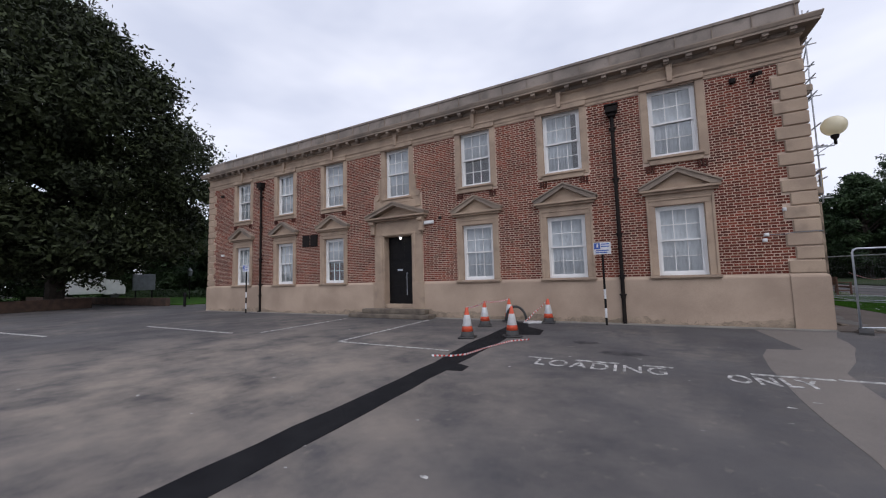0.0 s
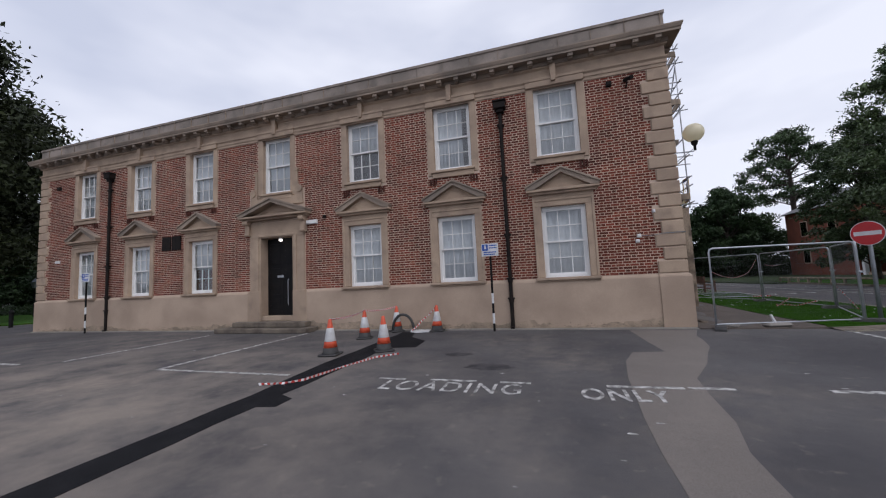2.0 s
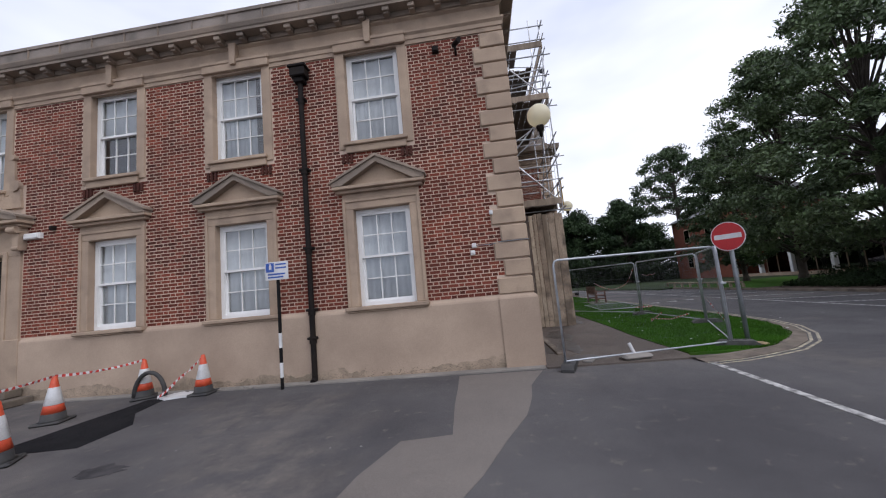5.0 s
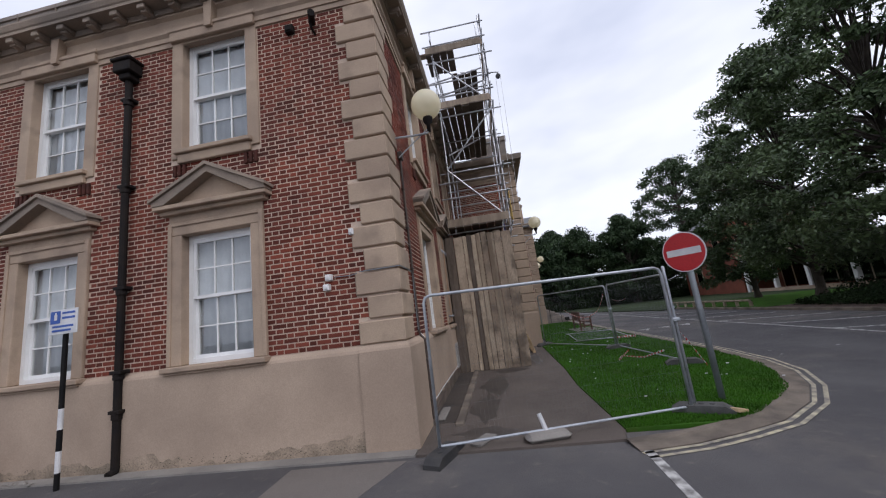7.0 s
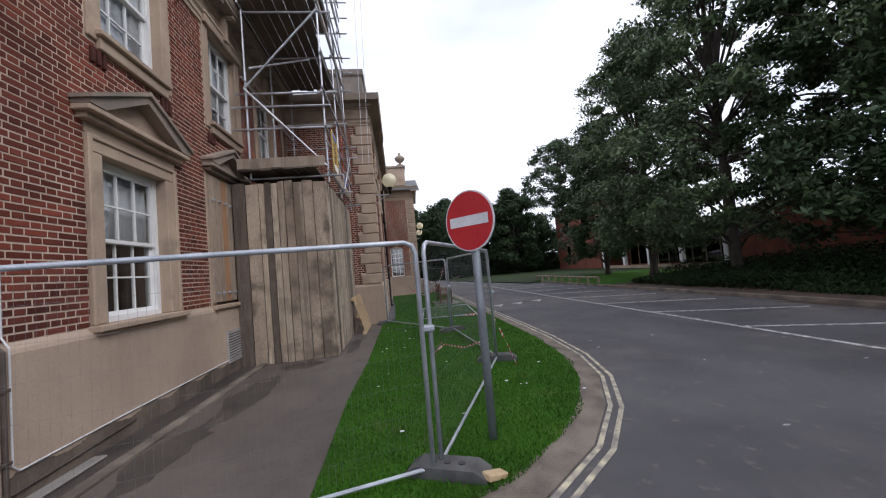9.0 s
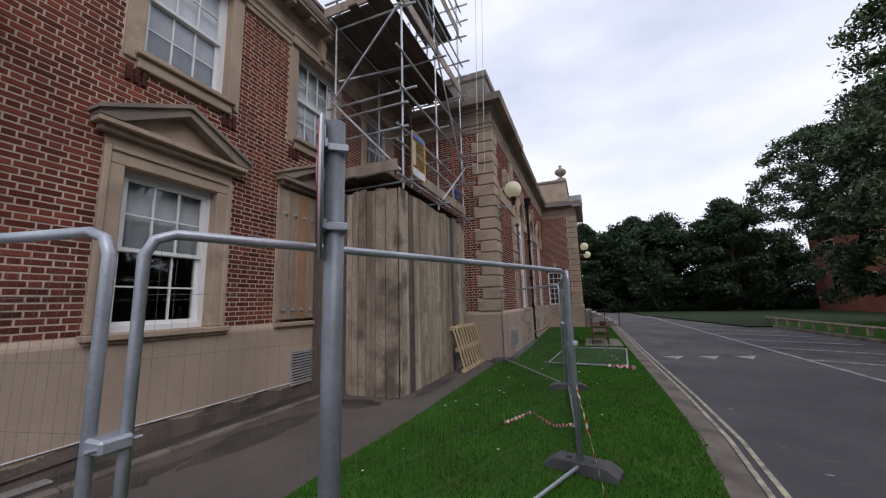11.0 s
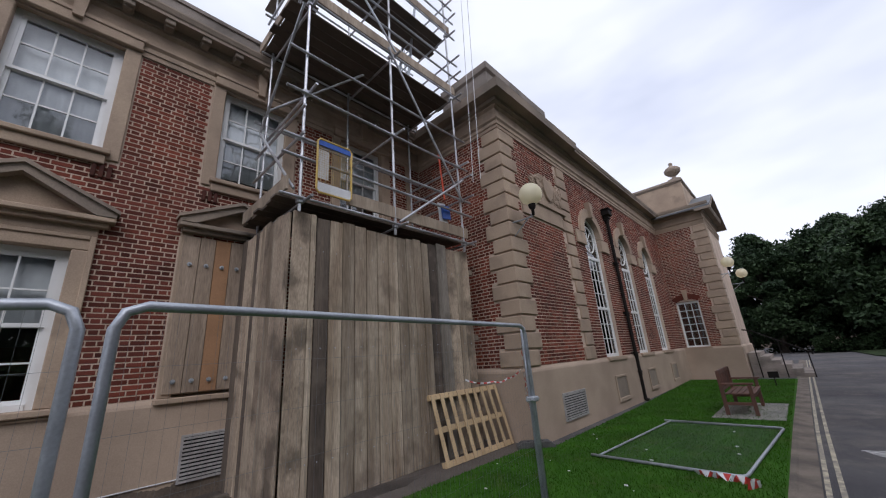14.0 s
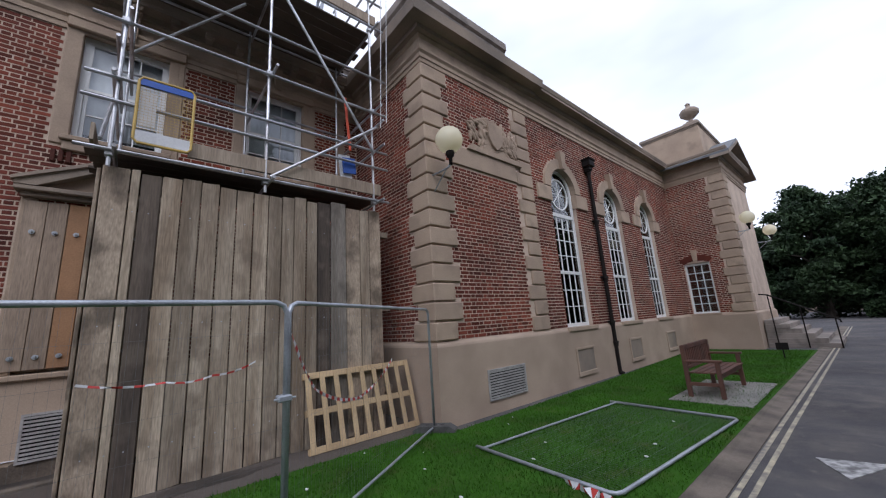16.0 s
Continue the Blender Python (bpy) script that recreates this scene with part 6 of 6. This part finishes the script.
AIRY = tree_meshes(41, 20.5, 5.8, 10.0, 16000, 0.2, LEAF_D, 0.3, 64, (0.10, 0.2))
BEECH = tree_meshes(31, 23.0, 10.5, 2.3, 200000, 0.19, LEAF_B, 0.55, 210, (0.11, 0.26))
for i, (x, y, k, rz, s) in enumerate(((23.4, 34.2, 1, 120, 0.86), (22.5, 28.0, 0, 0, 0.98), (22.0, 22.2, 2, 80, 0.98), (23.5, 17.3, 1, 200, 1.02), (22.2, 12.0, 2, 140, 0.92), (21.8, 6.0, 3, 30, 0.9), (24.5, 0.0, 3, 260, 0.85), (25.0, -7.0, 3, 10, 0.8))):
    tree(ROW[k], pose(x, y, 0.1, 0, 0, rz) @ Matrix.Diagonal((s, s, s, 1)), "tall leafy tree in the bed beside the parking bays", "trees along the drive")
for i, (x, y, k, rz, s) in enumerate(((4.0, 66, 0, 0, 1.13), (9.5, 63, 1, 70, 1.06), (14, 66, 0, 160, 1.26), (18.5, 62, 0, 240, 1.27), (24.3, 58.5, 1, 20, 1.1), (27.5, 66, 0, 90, 0.9), (17, 72, 1, 10, 1.25), (33, 4, 0, 320, 1.1), (35, -5, 1, 45, 1.1), (33, -14, 0, 110, 1.2), (44, 12, 1, 210, 1.3), (31, 64, 0, 210, 0.85))):
    tree(FAR[k], pose(x, y, 0.0, 0, 0, rz) @ Matrix.Diagonal((s, s, s, 1)), "dark green tree at the end of the drive", "distant trees")
tree(AIRY, pose(34.5, 63, 0), "tall thin-crowned tree behind the brick building", "")
tree(BEECH, pose(-38.6, 9.2, 0.0, 0, 0, 40), "huge dark spreading tree beside the car park", "")
for x, y, k, rz, s in ((-49, 27, 0, 0, 1.1), (-63, 5, 1, 50, 1.2), (-50, 28, 1, 100, 1.0), (-60, 30, 0, 210, 1.3), (-44, 34, 0, 310, 0.9), (-36, 40, 1, 20, 1.1), (-70, -2, 0, 60, 1.5), (-71, 7, 1, 130, 1.3), (-69, 15, 0, 10, 1.5), (-70, 23, 1, 250, 1.3), (-70, -11, 1, 80, 1.3), (-66, 32, 0, 170, 1.4)):
    tree(FAR[0], pose(x, y, 0.0, 0, 0, rz) @ Matrix.Diagonal((s, s, s, 1)), "leafy garden tree beyond the car park", "garden trees")


def hedge(name, x0, x1, y0, y1, h, n, mat, label, size=0.09):
    r = np.random.RandomState(int(abs(x0 * 7 + y0 * 3)) + 1)
    p = np.stack([r.uniform(x0, x1, n), r.uniform(y0, y1, n), np.zeros(n)], 1)
    top = h * (0.55 + 0.3 * np.sin(p[:, 0] * 2.1 + p[:, 1] * 1.3) + 0.25 * np.sin(p[:, 1] * 0.7))
    p[:, 2] = 0.05 + np.clip(top, 0.25 * h, 1.3 * h) * r.uniform(0, 1, n) ** 0.6
    u, w = r.normal(size=(n, 3)), r.normal(size=(n, 3))
    u /= np.linalg.norm(u, axis=1)[:, None]
    w = np.cross(u, w)
    w /= np.linalg.norm(w, axis=1)[:, None]
    s = size * r.uniform(0.6, 1.4, (n, 1))
    verts = np.stack([p - u * s, p + w * s * 0.5, p + u * s, p - w * s * 0.5], 1).reshape(-1, 3)
    me = mesh_from(name, verts.tolist(), (np.arange(n)[:, None] * 4 + np.arange(4)).tolist(), mat)
    return tagged(part(name, me, None), label, "shrubs", "", "stuff")


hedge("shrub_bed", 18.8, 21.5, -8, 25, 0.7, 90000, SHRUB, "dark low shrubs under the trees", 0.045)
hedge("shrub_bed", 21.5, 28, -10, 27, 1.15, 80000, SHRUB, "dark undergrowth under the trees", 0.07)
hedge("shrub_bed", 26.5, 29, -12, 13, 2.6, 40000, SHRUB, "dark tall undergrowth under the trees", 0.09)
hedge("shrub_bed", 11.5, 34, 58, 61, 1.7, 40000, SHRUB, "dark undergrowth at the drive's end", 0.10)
tagged(part("planting_bed", slab(B(), [(18.0, -20), (60, -20), (60, 34), (18.0, 34)], 0.0, 0.1), SOIL), "bare soil bed with leaf litter under trees", "soil", "", "structure")
tagged(part("verge", slab(B(), ragged([(18.05, 25.6), (27.5, 26.5), (27.5, 36), (18.05, 36)], 0.4, 0.04, 8), 0.06, 0.115), TURF), "strip of grass behind the knee rail", "grass", "", "structure")
tagged(part("bed_kerb", boxes(((17.85, -20, 0.0), (17.995, 34, 0.12)), bevel=0.01), KERBSTONE), "stone kerb edging the planting bed", "kerb", "", "structure")
tagged(part("leaf_drift", slab(B(), ragged([(17.1, -15), (17.84, -15), (17.84, 17), (17.5, 17), (17.2, 8)], 0.6, 0.15, 6), 0.0005, 0.004), SOIL), "strip of reddish leaf litter along the kerb", "leaf litter", "", "structure")
# far verge: tree shade comes from its darker base colour
tagged(part("verge", slab(B(), [(16.8, 34.02), (60, 34.02), (60, 80), (12.5, 80), (14, 50)], 0.0, 0.08), TURF_SHADED), "rough verge at the drive's end, shade put into its dark green", "verge", "", "structure")
tagged(part("verge", slab(B(), [(-30, 13.5), (-26, 22), (-26, 60), (-90, 60), (-90, 13.5)], 0.0, 0.08), TURF), "grass verge beyond the car park", "grass", "", "structure")

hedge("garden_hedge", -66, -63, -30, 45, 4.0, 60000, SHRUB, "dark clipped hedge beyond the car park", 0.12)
hedge("garden_border", -60, -34, 21, 26, 1.0, 24000, LEAF_D, "leafy border plants beyond the lawn", 0.10)
# grass blades on the lawn
r = np.random.RandomState(5)
n = 130000
gp = np.stack([r.uniform(6.7, 10.35, n), 11.0 + 23.0 * r.uniform(0, 1, n) ** 1.5], 1)
kx = np.interp(gp[:, 1], [y for x, y in KERB[2:]], [x for x, y in KERB[2:]])
lx = np.interp(gp[:, 1], [10.9, 13.5, 15.5, 20.9, 21.0, 26, 34], [6.7, 6.68, 6.78, 6.86, 7.25, 7.2, 6.95])
gp = gp[(gp[:, 0] < kx - 0.01 + 0.05 * np.sin(gp[:, 1] * 5.3) * np.sin(gp[:, 1] * 1.7)) & (gp[:, 0] > lx)]
m = len(gp)
ang, hh = r.uniform(0, math.tau, m), r.uniform(0.015, 0.045, m)
base = np.column_stack([gp, np.full(m, 0.044)])
side = np.column_stack([np.cos(ang), np.sin(ang), np.zeros(m)]) * 0.006
tip = base + np.column_stack([r.normal(0, 0.014, m), r.normal(0, 0.014, m), hh])
gv = np.stack([base - side, base + side, tip], 1).reshape(-1, 3)
tagged(part("grass_blades", mesh_from("grass_blades", gv.tolist(), np.arange(m * 3).reshape(-1, 3).tolist(), BLADE), None), "short mown green grass", "grass", "", "stuff")
lit = B()
for i in range(34):
    x, y = r.uniform(7.0, 10.0), r.uniform(12, 24)
    bmesh.ops.create_icosphere(lit, subdivisions=1, radius=r.uniform(0.01, 0.025), matrix=Matrix.Translation((x, y, 0.075)) @ Matrix.Diagonal((1.3, 0.8, 0.4, 1)))
tagged(part("litter_scraps", lit, SIGN_W), "scattered pale scraps and daisies on the lawn", "litter", "", "stuff")

# ---- far buildings ----
lib = thing("brick_building", pose(30, 0, 0), "low red brick building with glazed link behind trees", "building")
for y0, y1, x0, h in ((46, 56.5, 0, 7.6), (30, 46, 3.0, 3.7), (21.5, 30, 0, 3.7), (17.4, 21.5, 2.4, 3.6), (13, 17.4, 0, 3.7)):
    part("wall", boxes(((x0, y0 + 0.004, 0), (12, y1, h))), BRICK_FAR, lib)
part("roof", prism(B(), [(-0.5, 7.6), (12.5, 7.6), (6, 10.4)], 45.6, 57.0), LEAD, lib, "grey pitched roof")
part("roof", boxes(((-0.3, 12.7, 3.71), (12.3, 30.0, 3.95))), STONE, lib, "pale flat fascia")
part("canopy", boxes(((-0.2, 30.2, 3.3), (12, 45.9, 3.72)), bevel=0.02), STONE, lib, "pale canopy edge")
for y in (30.6, 34.6, 38.4, 42.0, 45.6):
    part("column", boxes(((0.0, y - 0.16, 0), (0.32, y + 0.16, 3.3)), bevel=0.02), WHITE, lib, "white square column")
for i in range(11):
    part("mullion", boxes(((2.9, 31.0 + i * 1.4, 0.1), (2.98, 31.08 + i * 1.4, 3.2))), STONE, lib)
    if i < 10:
        part("pane", boxes(((2.93, 31.09 + i * 1.4, 0.3), (2.95, 32.39 + i * 1.4, 3.1))), GLASS, lib)
part("parapet", boxes(((-0.1, 31, 0), (0.1, 45, 0.35))), STONE, lib)
part("door", boxes(((2.3, 18.9, 0), (2.39, 20.3, 2.6))), BLUE, lib, "blue painted door")
part("door_surround", boxes(((2.28, 18.5, 0), (2.395, 18.88, 3.0)), ((2.28, 20.32, 0), (2.395, 20.7, 3.0)), ((2.28, 18.5, 3.02), (2.395, 20.7, 3.4))), WHITE, lib)
for y, z in ((48.2, 1.4), (52.6, 1.4), (48.2, 4.6), (52.6, 4.6)):
    w = part("window", boxes(((-0.06, y, z), (0.02, y + 1.2, z + 1.8))), STONE, lib)
    part("pane", boxes(((-0.08, y + 0.1, z + 0.1), (-0.062, y + 1.1, z + 1.7))), GLASS, w)
low = tagged(part("garden_wall", boxes(((28.9, 11.5, 0.1), (29.2, 17.2, 0.85)), bevel=0.02), STONE), "low pale wall behind the planting bed", "wall", "", "structure")
rail = thing("knee_rail", pose(0, 0, 0), "low weathered timber knee rail along the verge", "rail")
ra, rb = Vector((18.25, 35.6, 0)), Vector((18.35, 27.0, 0))
part("rail_bar", rod(B(), (ra.x, ra.y, 0.42), (rb.x, rb.y, 0.42), 0.06, 6), WOOD, rail)
for i in range(9):
    p = ra.lerp(rb, i / 8)
    part("post", boxes(((p.x - 0.06, p.y - 0.06, 0.08), (p.x + 0.06, p.y + 0.06, 0.37))), WOOD, rail)
bung = thing("distant_house", pose(13, 84, 0), "low pale house beyond the far trees", "house")
part("wall", boxes(((-7, 0, 0), (7, 8, 3.0))), STONE_D, bung), part("roof", prism(B(), [(-7.6, 3.0), (7.6, 3.0), (0, 5.6)], -0.5, 8.5), LEAD, bung)
part("window", boxes(((-3, -0.05, 1.0), (-1.2, 0.0, 2.2))), WHITE, bung), part("window", boxes(((2, -0.05, 1.0), (3.8, 0.0, 2.2))), WHITE, bung)
terr = thing("terraced_house", pose(-92, -2, 0, 0, 0, 90), "pale terraced house with grey roof across the street", "house")
part("wall", boxes(((-14, 0, 0), (16, 8, 7.0))), STONE, terr), part("roof", prism(B(), [(0, 7.0), (8.6, 7.0), (4.3, 10.2)], -16.3, 14.3), LEAD, terr, "", pose(0, 0, 0, 0, 0, 90) @ Matrix.Diagonal((1, 1, 1, 1)))
for i in range(8):
    for z in (1.2, 4.4):
        w = part("window", boxes(((-12.6 + i * 3.6, -0.06, z), (-11.2 + i * 3.6, 0.02, z + 1.6))), WHITE, terr)
        part("pane", boxes(((-12.5 + i * 3.6, -0.08, z + 0.1), (-11.3 + i * 3.6, -0.062, z + 1.5))), GLASS, w)
tagged(part("boundary_wall", boxes(((-36.3, -25, 0), (-35.9, 10.5, 0.75)), ((-60, 12.8, 0), (-30.5, 13.1, 0.6)), bevel=0.03), SOIL), "low dark brick wall along the car park", "wall", "", "structure")
van = thing("box_van", pose(-57, 16.6, 0, 0, 0, 75), "white box van parked beyond the wall", "van")
part("box_body", box(B(), (-2.6, -1.1, 0.7), (1.8, 1.1, 3.3), 0.06), WHITE, van), part("cab", prism(B(), [(1.82, 0.6), (3.6, 0.6), (3.6, 1.4), (3.1, 2.3), (1.82, 2.4)], -1.0, 1.0), WHITE, van), part("windscreen", prism(B(), [(3.12, 2.2), (3.58, 1.45), (3.62, 1.45), (3.16, 2.22)], -0.9, 0.9), GLASS, van)
for x in (-1.6, 2.7):
    for y in (-1.0, 0.8):
        part("wheel", rod(B(), (x, y, 0.36), (x, y + 0.22, 0.36), 0.36, 16), RUBBER, van)
for k, (x, y, col) in enumerate(((-52, 3.0, WHITE), (-56, -3.5, SIGN_G), (36, 7.0, WHITE))):
    car = thing("parked_car", pose(x, y, 0, 0, 0, 85), "car parked beyond the low wall", "car", "parked cars")
    part("body", prism(B(), [(-2.1, 0.35), (2.1, 0.35), (2.15, 0.75), (1.2, 0.92), (0.6, 1.42), (-1.2, 1.45), (-2.0, 0.95), (-2.15, 0.8)], -0.85, 0.85), col, car)
    part("side_glass", prism(B(), [(-1.7, 0.95), (0.95, 0.95), (0.5, 1.36), (-1.15, 1.38)], -0.86, 0.86), GLASS, car)
    for wx in (-1.35, 1.35):
        for wy in (-0.88, 0.7):
            part("wheel", rod(B(), (wx, wy, 0.32), (wx, wy + 0.18, 0.32), 0.32, 14), RUBBER, car)
board = thing("notice_board", pose(-43.6, 16.9, 0.08, 0, 0, -75), "grey notice board on two posts", "notice board")
part("panel", boxes(((-1.1, -0.05, 1.0), (1.1, 0.05, 2.6)), bevel=0.02), SIGN_G, board)
for x in (-0.8, 0.8):
    part("post", boxes(((x - 0.05, -0.04, 0), (x + 0.05, 0.04, 1.0))), BLACK, board)
boll = tagged(part("bollard", lathe(B(), [(0.09, 0), (0.09, 0.75), (0.11, 0.78), (0.11, 0.84), (0.06, 0.95), (0.02, 0.98)], 14), BLACK, None, "", pose(-27.9, 12.75, 0)), "black iron bollard by the building's corner", "bollard")
lamp = thing("street_lamp", pose(-39.5, 19.0, 0.08), "black lantern on a short post", "street lamp")
part("post", rod(B(), (0, 0, 0), (0, 0, 2.3), 0.05, 10, 0.035), BLACK, lamp), part("lantern", lathe(B(), [(0.14, 2.3), (0.26, 2.75), (0.27, 2.8), (0.05, 3.05), (0.02, 3.15)], 8), SIGN_G, lamp)
glob = thing("street_lamp", pose(-46, 10.6, 0.0), "cream globe lamp on a dark post", "street lamp")
part("post", rod(B(), (0, 0, 0), (0, 0, 2.3), 0.05, 10, 0.04), BLACK, glob), part("globe", lathe(B(), [(0.3 * math.sin(a * math.pi / 10) + 0.002, 2.6 - 0.3 * math.cos(a * math.pi / 10)) for a in range(11)], 16), GLOBE, glob, "", None, True)

# ---- dirt and debris ----
MOSS = material("moss_dirt", (0.16, 0.125, 0.09), 0.95, second=(0.095, 0.08, 0.055), scale=6, grain=60, vary=0.3, island=True, bump=0.3)


def blobs(name, n, place, r0, r1, mat, label, category, flat, seed):
    """Many thin uneven patches on a surface; flat: on the ground, else on a wall facing -y."""
    q = random.Random(seed)
    v, f = [], []
    for _ in range(n):
        cx, cy, cz = place(q)
        rr, k, m = q.uniform(r0, r1), len(v), 9
        sx, sz = q.uniform(0.8, 2.2), q.uniform(0.5, 1.0)
        for a in range(m):
            t = rr * q.uniform(0.55, 1.15)
            c, d = t * sx * math.cos(a * math.tau / m), t * sz * math.sin(a * math.tau / m)
            v.append((cx + c, cy + d, cz) if flat else (cx + c, cy, max(0.03, cz + d)))
        f.append(tuple(range(k, k + m)))
    return tagged(part(name, mesh_from(name, v, f, mat), None), label, category, "", "stuff")


blobs("moss_specks", 2200, lambda q: (q.uniform(-21.8, 3.9), Y_F - 0.0735 - q.random() * 0.002, abs(q.gauss(0.0, 0.07)) + 0.035), 0.003, 0.009, MOSS, "brown specks of moss and dirt at the plinth's foot", "dirt", False, 3)
DAMP = material("damp_stone", (0.37, 0.285, 0.212), 0.92, second=(0.21, 0.168, 0.125), scale=3.5, grain=50, bump=0.3, grain_amt=0.5)
q = random.Random(17)
sv, sf, tops = [], [], [0.07]
for k in range(520):
    tops.append(min(0.42, max(0.04, tops[-1] + q.gauss(0, 0.022) - 0.03 * (tops[-1] - 0.17))))
for k, z in enumerate(tops):
    x = -21.8 + k * (25.75 / 520)
    sv += [(x, Y_F - 0.0725, 0.026), (x, Y_F - 0.0725, z)]
    if k:
        sf.append((2 * k - 2, 2 * k, 2 * k + 1, 2 * k - 1))
tagged(part("damp_stain", mesh_from("damp_stain", sv, sf, DAMP), None), "dark damp stain along the plinth's foot", "stain", "", "stuff")
sv, sf = [], []
for k in range(180):
    y = Y_F + 0.9 + k * 0.0265
    sv += [(X_R + 0.0725, y, 0.03), (X_R + 0.0725, y, 0.27 + 0.03 * math.sin(k * 0.21) + q.uniform(-0.012, 0.012))]
    if k:
        sf.append((2 * k - 2, 2 * k, 2 * k + 1, 2 * k - 1))
DAMP_D = material("wet_stone", (0.17, 0.13, 0.10), 0.75, second=(0.085, 0.067, 0.052), scale=2.5, grain=50, bump=0.3, grain_amt=0.5)
tagged(part("damp_stain", mesh_from("damp_stain", sv, sf, DAMP_D), None), "dark damp band along the side wall's foot", "stain", "", "stuff")
for k, (x, y, rx, ry) in enumerate(((4.95, 12.6, 0.28, 0.9), (5.1, 14.4, 0.35, 1.1), (5.5, 16.0, 0.5, 0.35), (6.3, 17.6, 0.2, 1.0), (5.0, 11.3, 0.5, 0.3))):
    g = random.Random(40 + k)
    marking("wet_patch", [(x + rx * g.uniform(0.6, 1.1) * math.cos(a * math.tau / 24), y + ry * g.uniform(0.6, 1.1) * math.sin(a * math.tau / 24)) for a in range(24)], WET, "dark wet patch on the footpath", 0.0325, "stain")
blobs("paint_specks", 60, lambda q: (q.uniform(-10, 4), q.uniform(-1, 8), 0.0052), 0.008, 0.03, ROADPAINT, "small specks of white paint on tarmac", "specks", True, 6)
blobs("paint_specks", 40, lambda q: (q.uniform(10.8, 17), q.uniform(4, 20), 0.0052), 0.008, 0.03, ROADPAINT, "small pale specks on the drive", "specks", True, 7)
blobs("fallen_leaves", 160, lambda q: (q.uniform(16.9, 17.8), q.uniform(3, 26), 0.006 + q.random() * 0.01), 0.012, 0.035, WOOD_B, "fallen brown leaves along the kerb", "leaves", True, 9)
rub = B()
q = random.Random(3)
for _ in range(60):
    bmesh.ops.create_icosphere(rub, subdivisions=1, radius=q.uniform(0.01, 0.03), matrix=Matrix.Translation((q.uniform(-3.6, -1.6), 10.72 + q.random() * 0.12, 0.035)) @ Matrix.Diagonal((1.4, 1, 0.7, 1)))
tagged(part("rubble_bits", rub, CONCRETE), "small stones and rubble along the wall's foot", "rubble", "", "stuff")

# ---- brickwork, last ----
front_block = [(c - 0.82, c + 0.82, 1.38, 3.86) for c in FX] + [(c - 0.82, c + 0.82, 4.74, 7.2) for c in (*FX, DOOR_X)] + [(DOOR_X - 1.2, DOOR_X + 1.2, 0, 5.0)]
qh = (6.95 - 1.40) / 16
q_r = [(X_R - (0.63 if i % 2 == 0 else 0.47), X_R + 1, 1.40 + i * qh, 1.40 + (i + 1) * qh) for i in range(16)]
q_l = [(X_L - 1, X_L + (0.63 if i % 2 == 0 else 0.47), 1.40 + i * qh, 1.40 + (i + 1) * qh) for i in range(16)]
brick_field(wall_front, brick_spans(X_L, X_R, 1.40, 6.96, front_block + q_r + q_l), (2.05, 3.45, 1.39, 4.2))
side_block = [(c - 0.82, c + 0.82, 1.38, 3.86) for c in SY] + [(c - 0.82, c + 0.82, 4.86, 7.2) for c in SYU] + [(Y_F - 1, Y_F + (0.47 if i % 2 == 0 else 0.63), 1.40 + i * qh, 1.40 + (i + 1) * qh) for i in range(16)]
brick_field(wall_side, brick_spans(Y_F, Y_W, 1.40, 6.96, side_block), (14.5, 15.4, 1.39, 5.0))
brick_field(wall_wing_s, brick_spans(X_R, X_W, 1.40, 6.96, [(X_W - (0.63 if i % 2 == 0 else 0.47), X_W + 1, 1.40 + i * qh, 1.40 + (i + 1) * qh) for i in range(16)]), None)
wing_block = [(Y_W - 1, Y_W + (0.47 if i % 2 == 0 else 0.63), 1.40 + i * qh, 1.40 + (i + 1) * qh) for i in range(16)] + [(23.72, 24.34, 1.3, 7.0), (21.6, 23.73, 4.9, 5.33)] + [(c - 0.63, c + 0.63, 1.3, 5.2) for c in ARCH] + [(c - math.sqrt(max(0, 0.9 ** 2 - (z - 5.12) ** 2)), c + math.sqrt(max(0, 0.9 ** 2 - (z - 5.12) ** 2)), z - 0.02, z + 0.02) for c in ARCH for z in np.arange(5.12, 6.02, 0.04)]
brick_field(wall_wing_e, brick_spans(Y_W, Y_P, 1.40, 6.96, wing_block), (21.65, 22.9, 1.39, 4.3))
brick_field(wall_porch_s, brick_spans(X_W, X_P, 1.40, 6.96, [(SWX - 0.46, SWX + 0.46, 1.3, 3.6), (X_P - 0.55, X_P + 1, 1.3, 7.0)]), None)
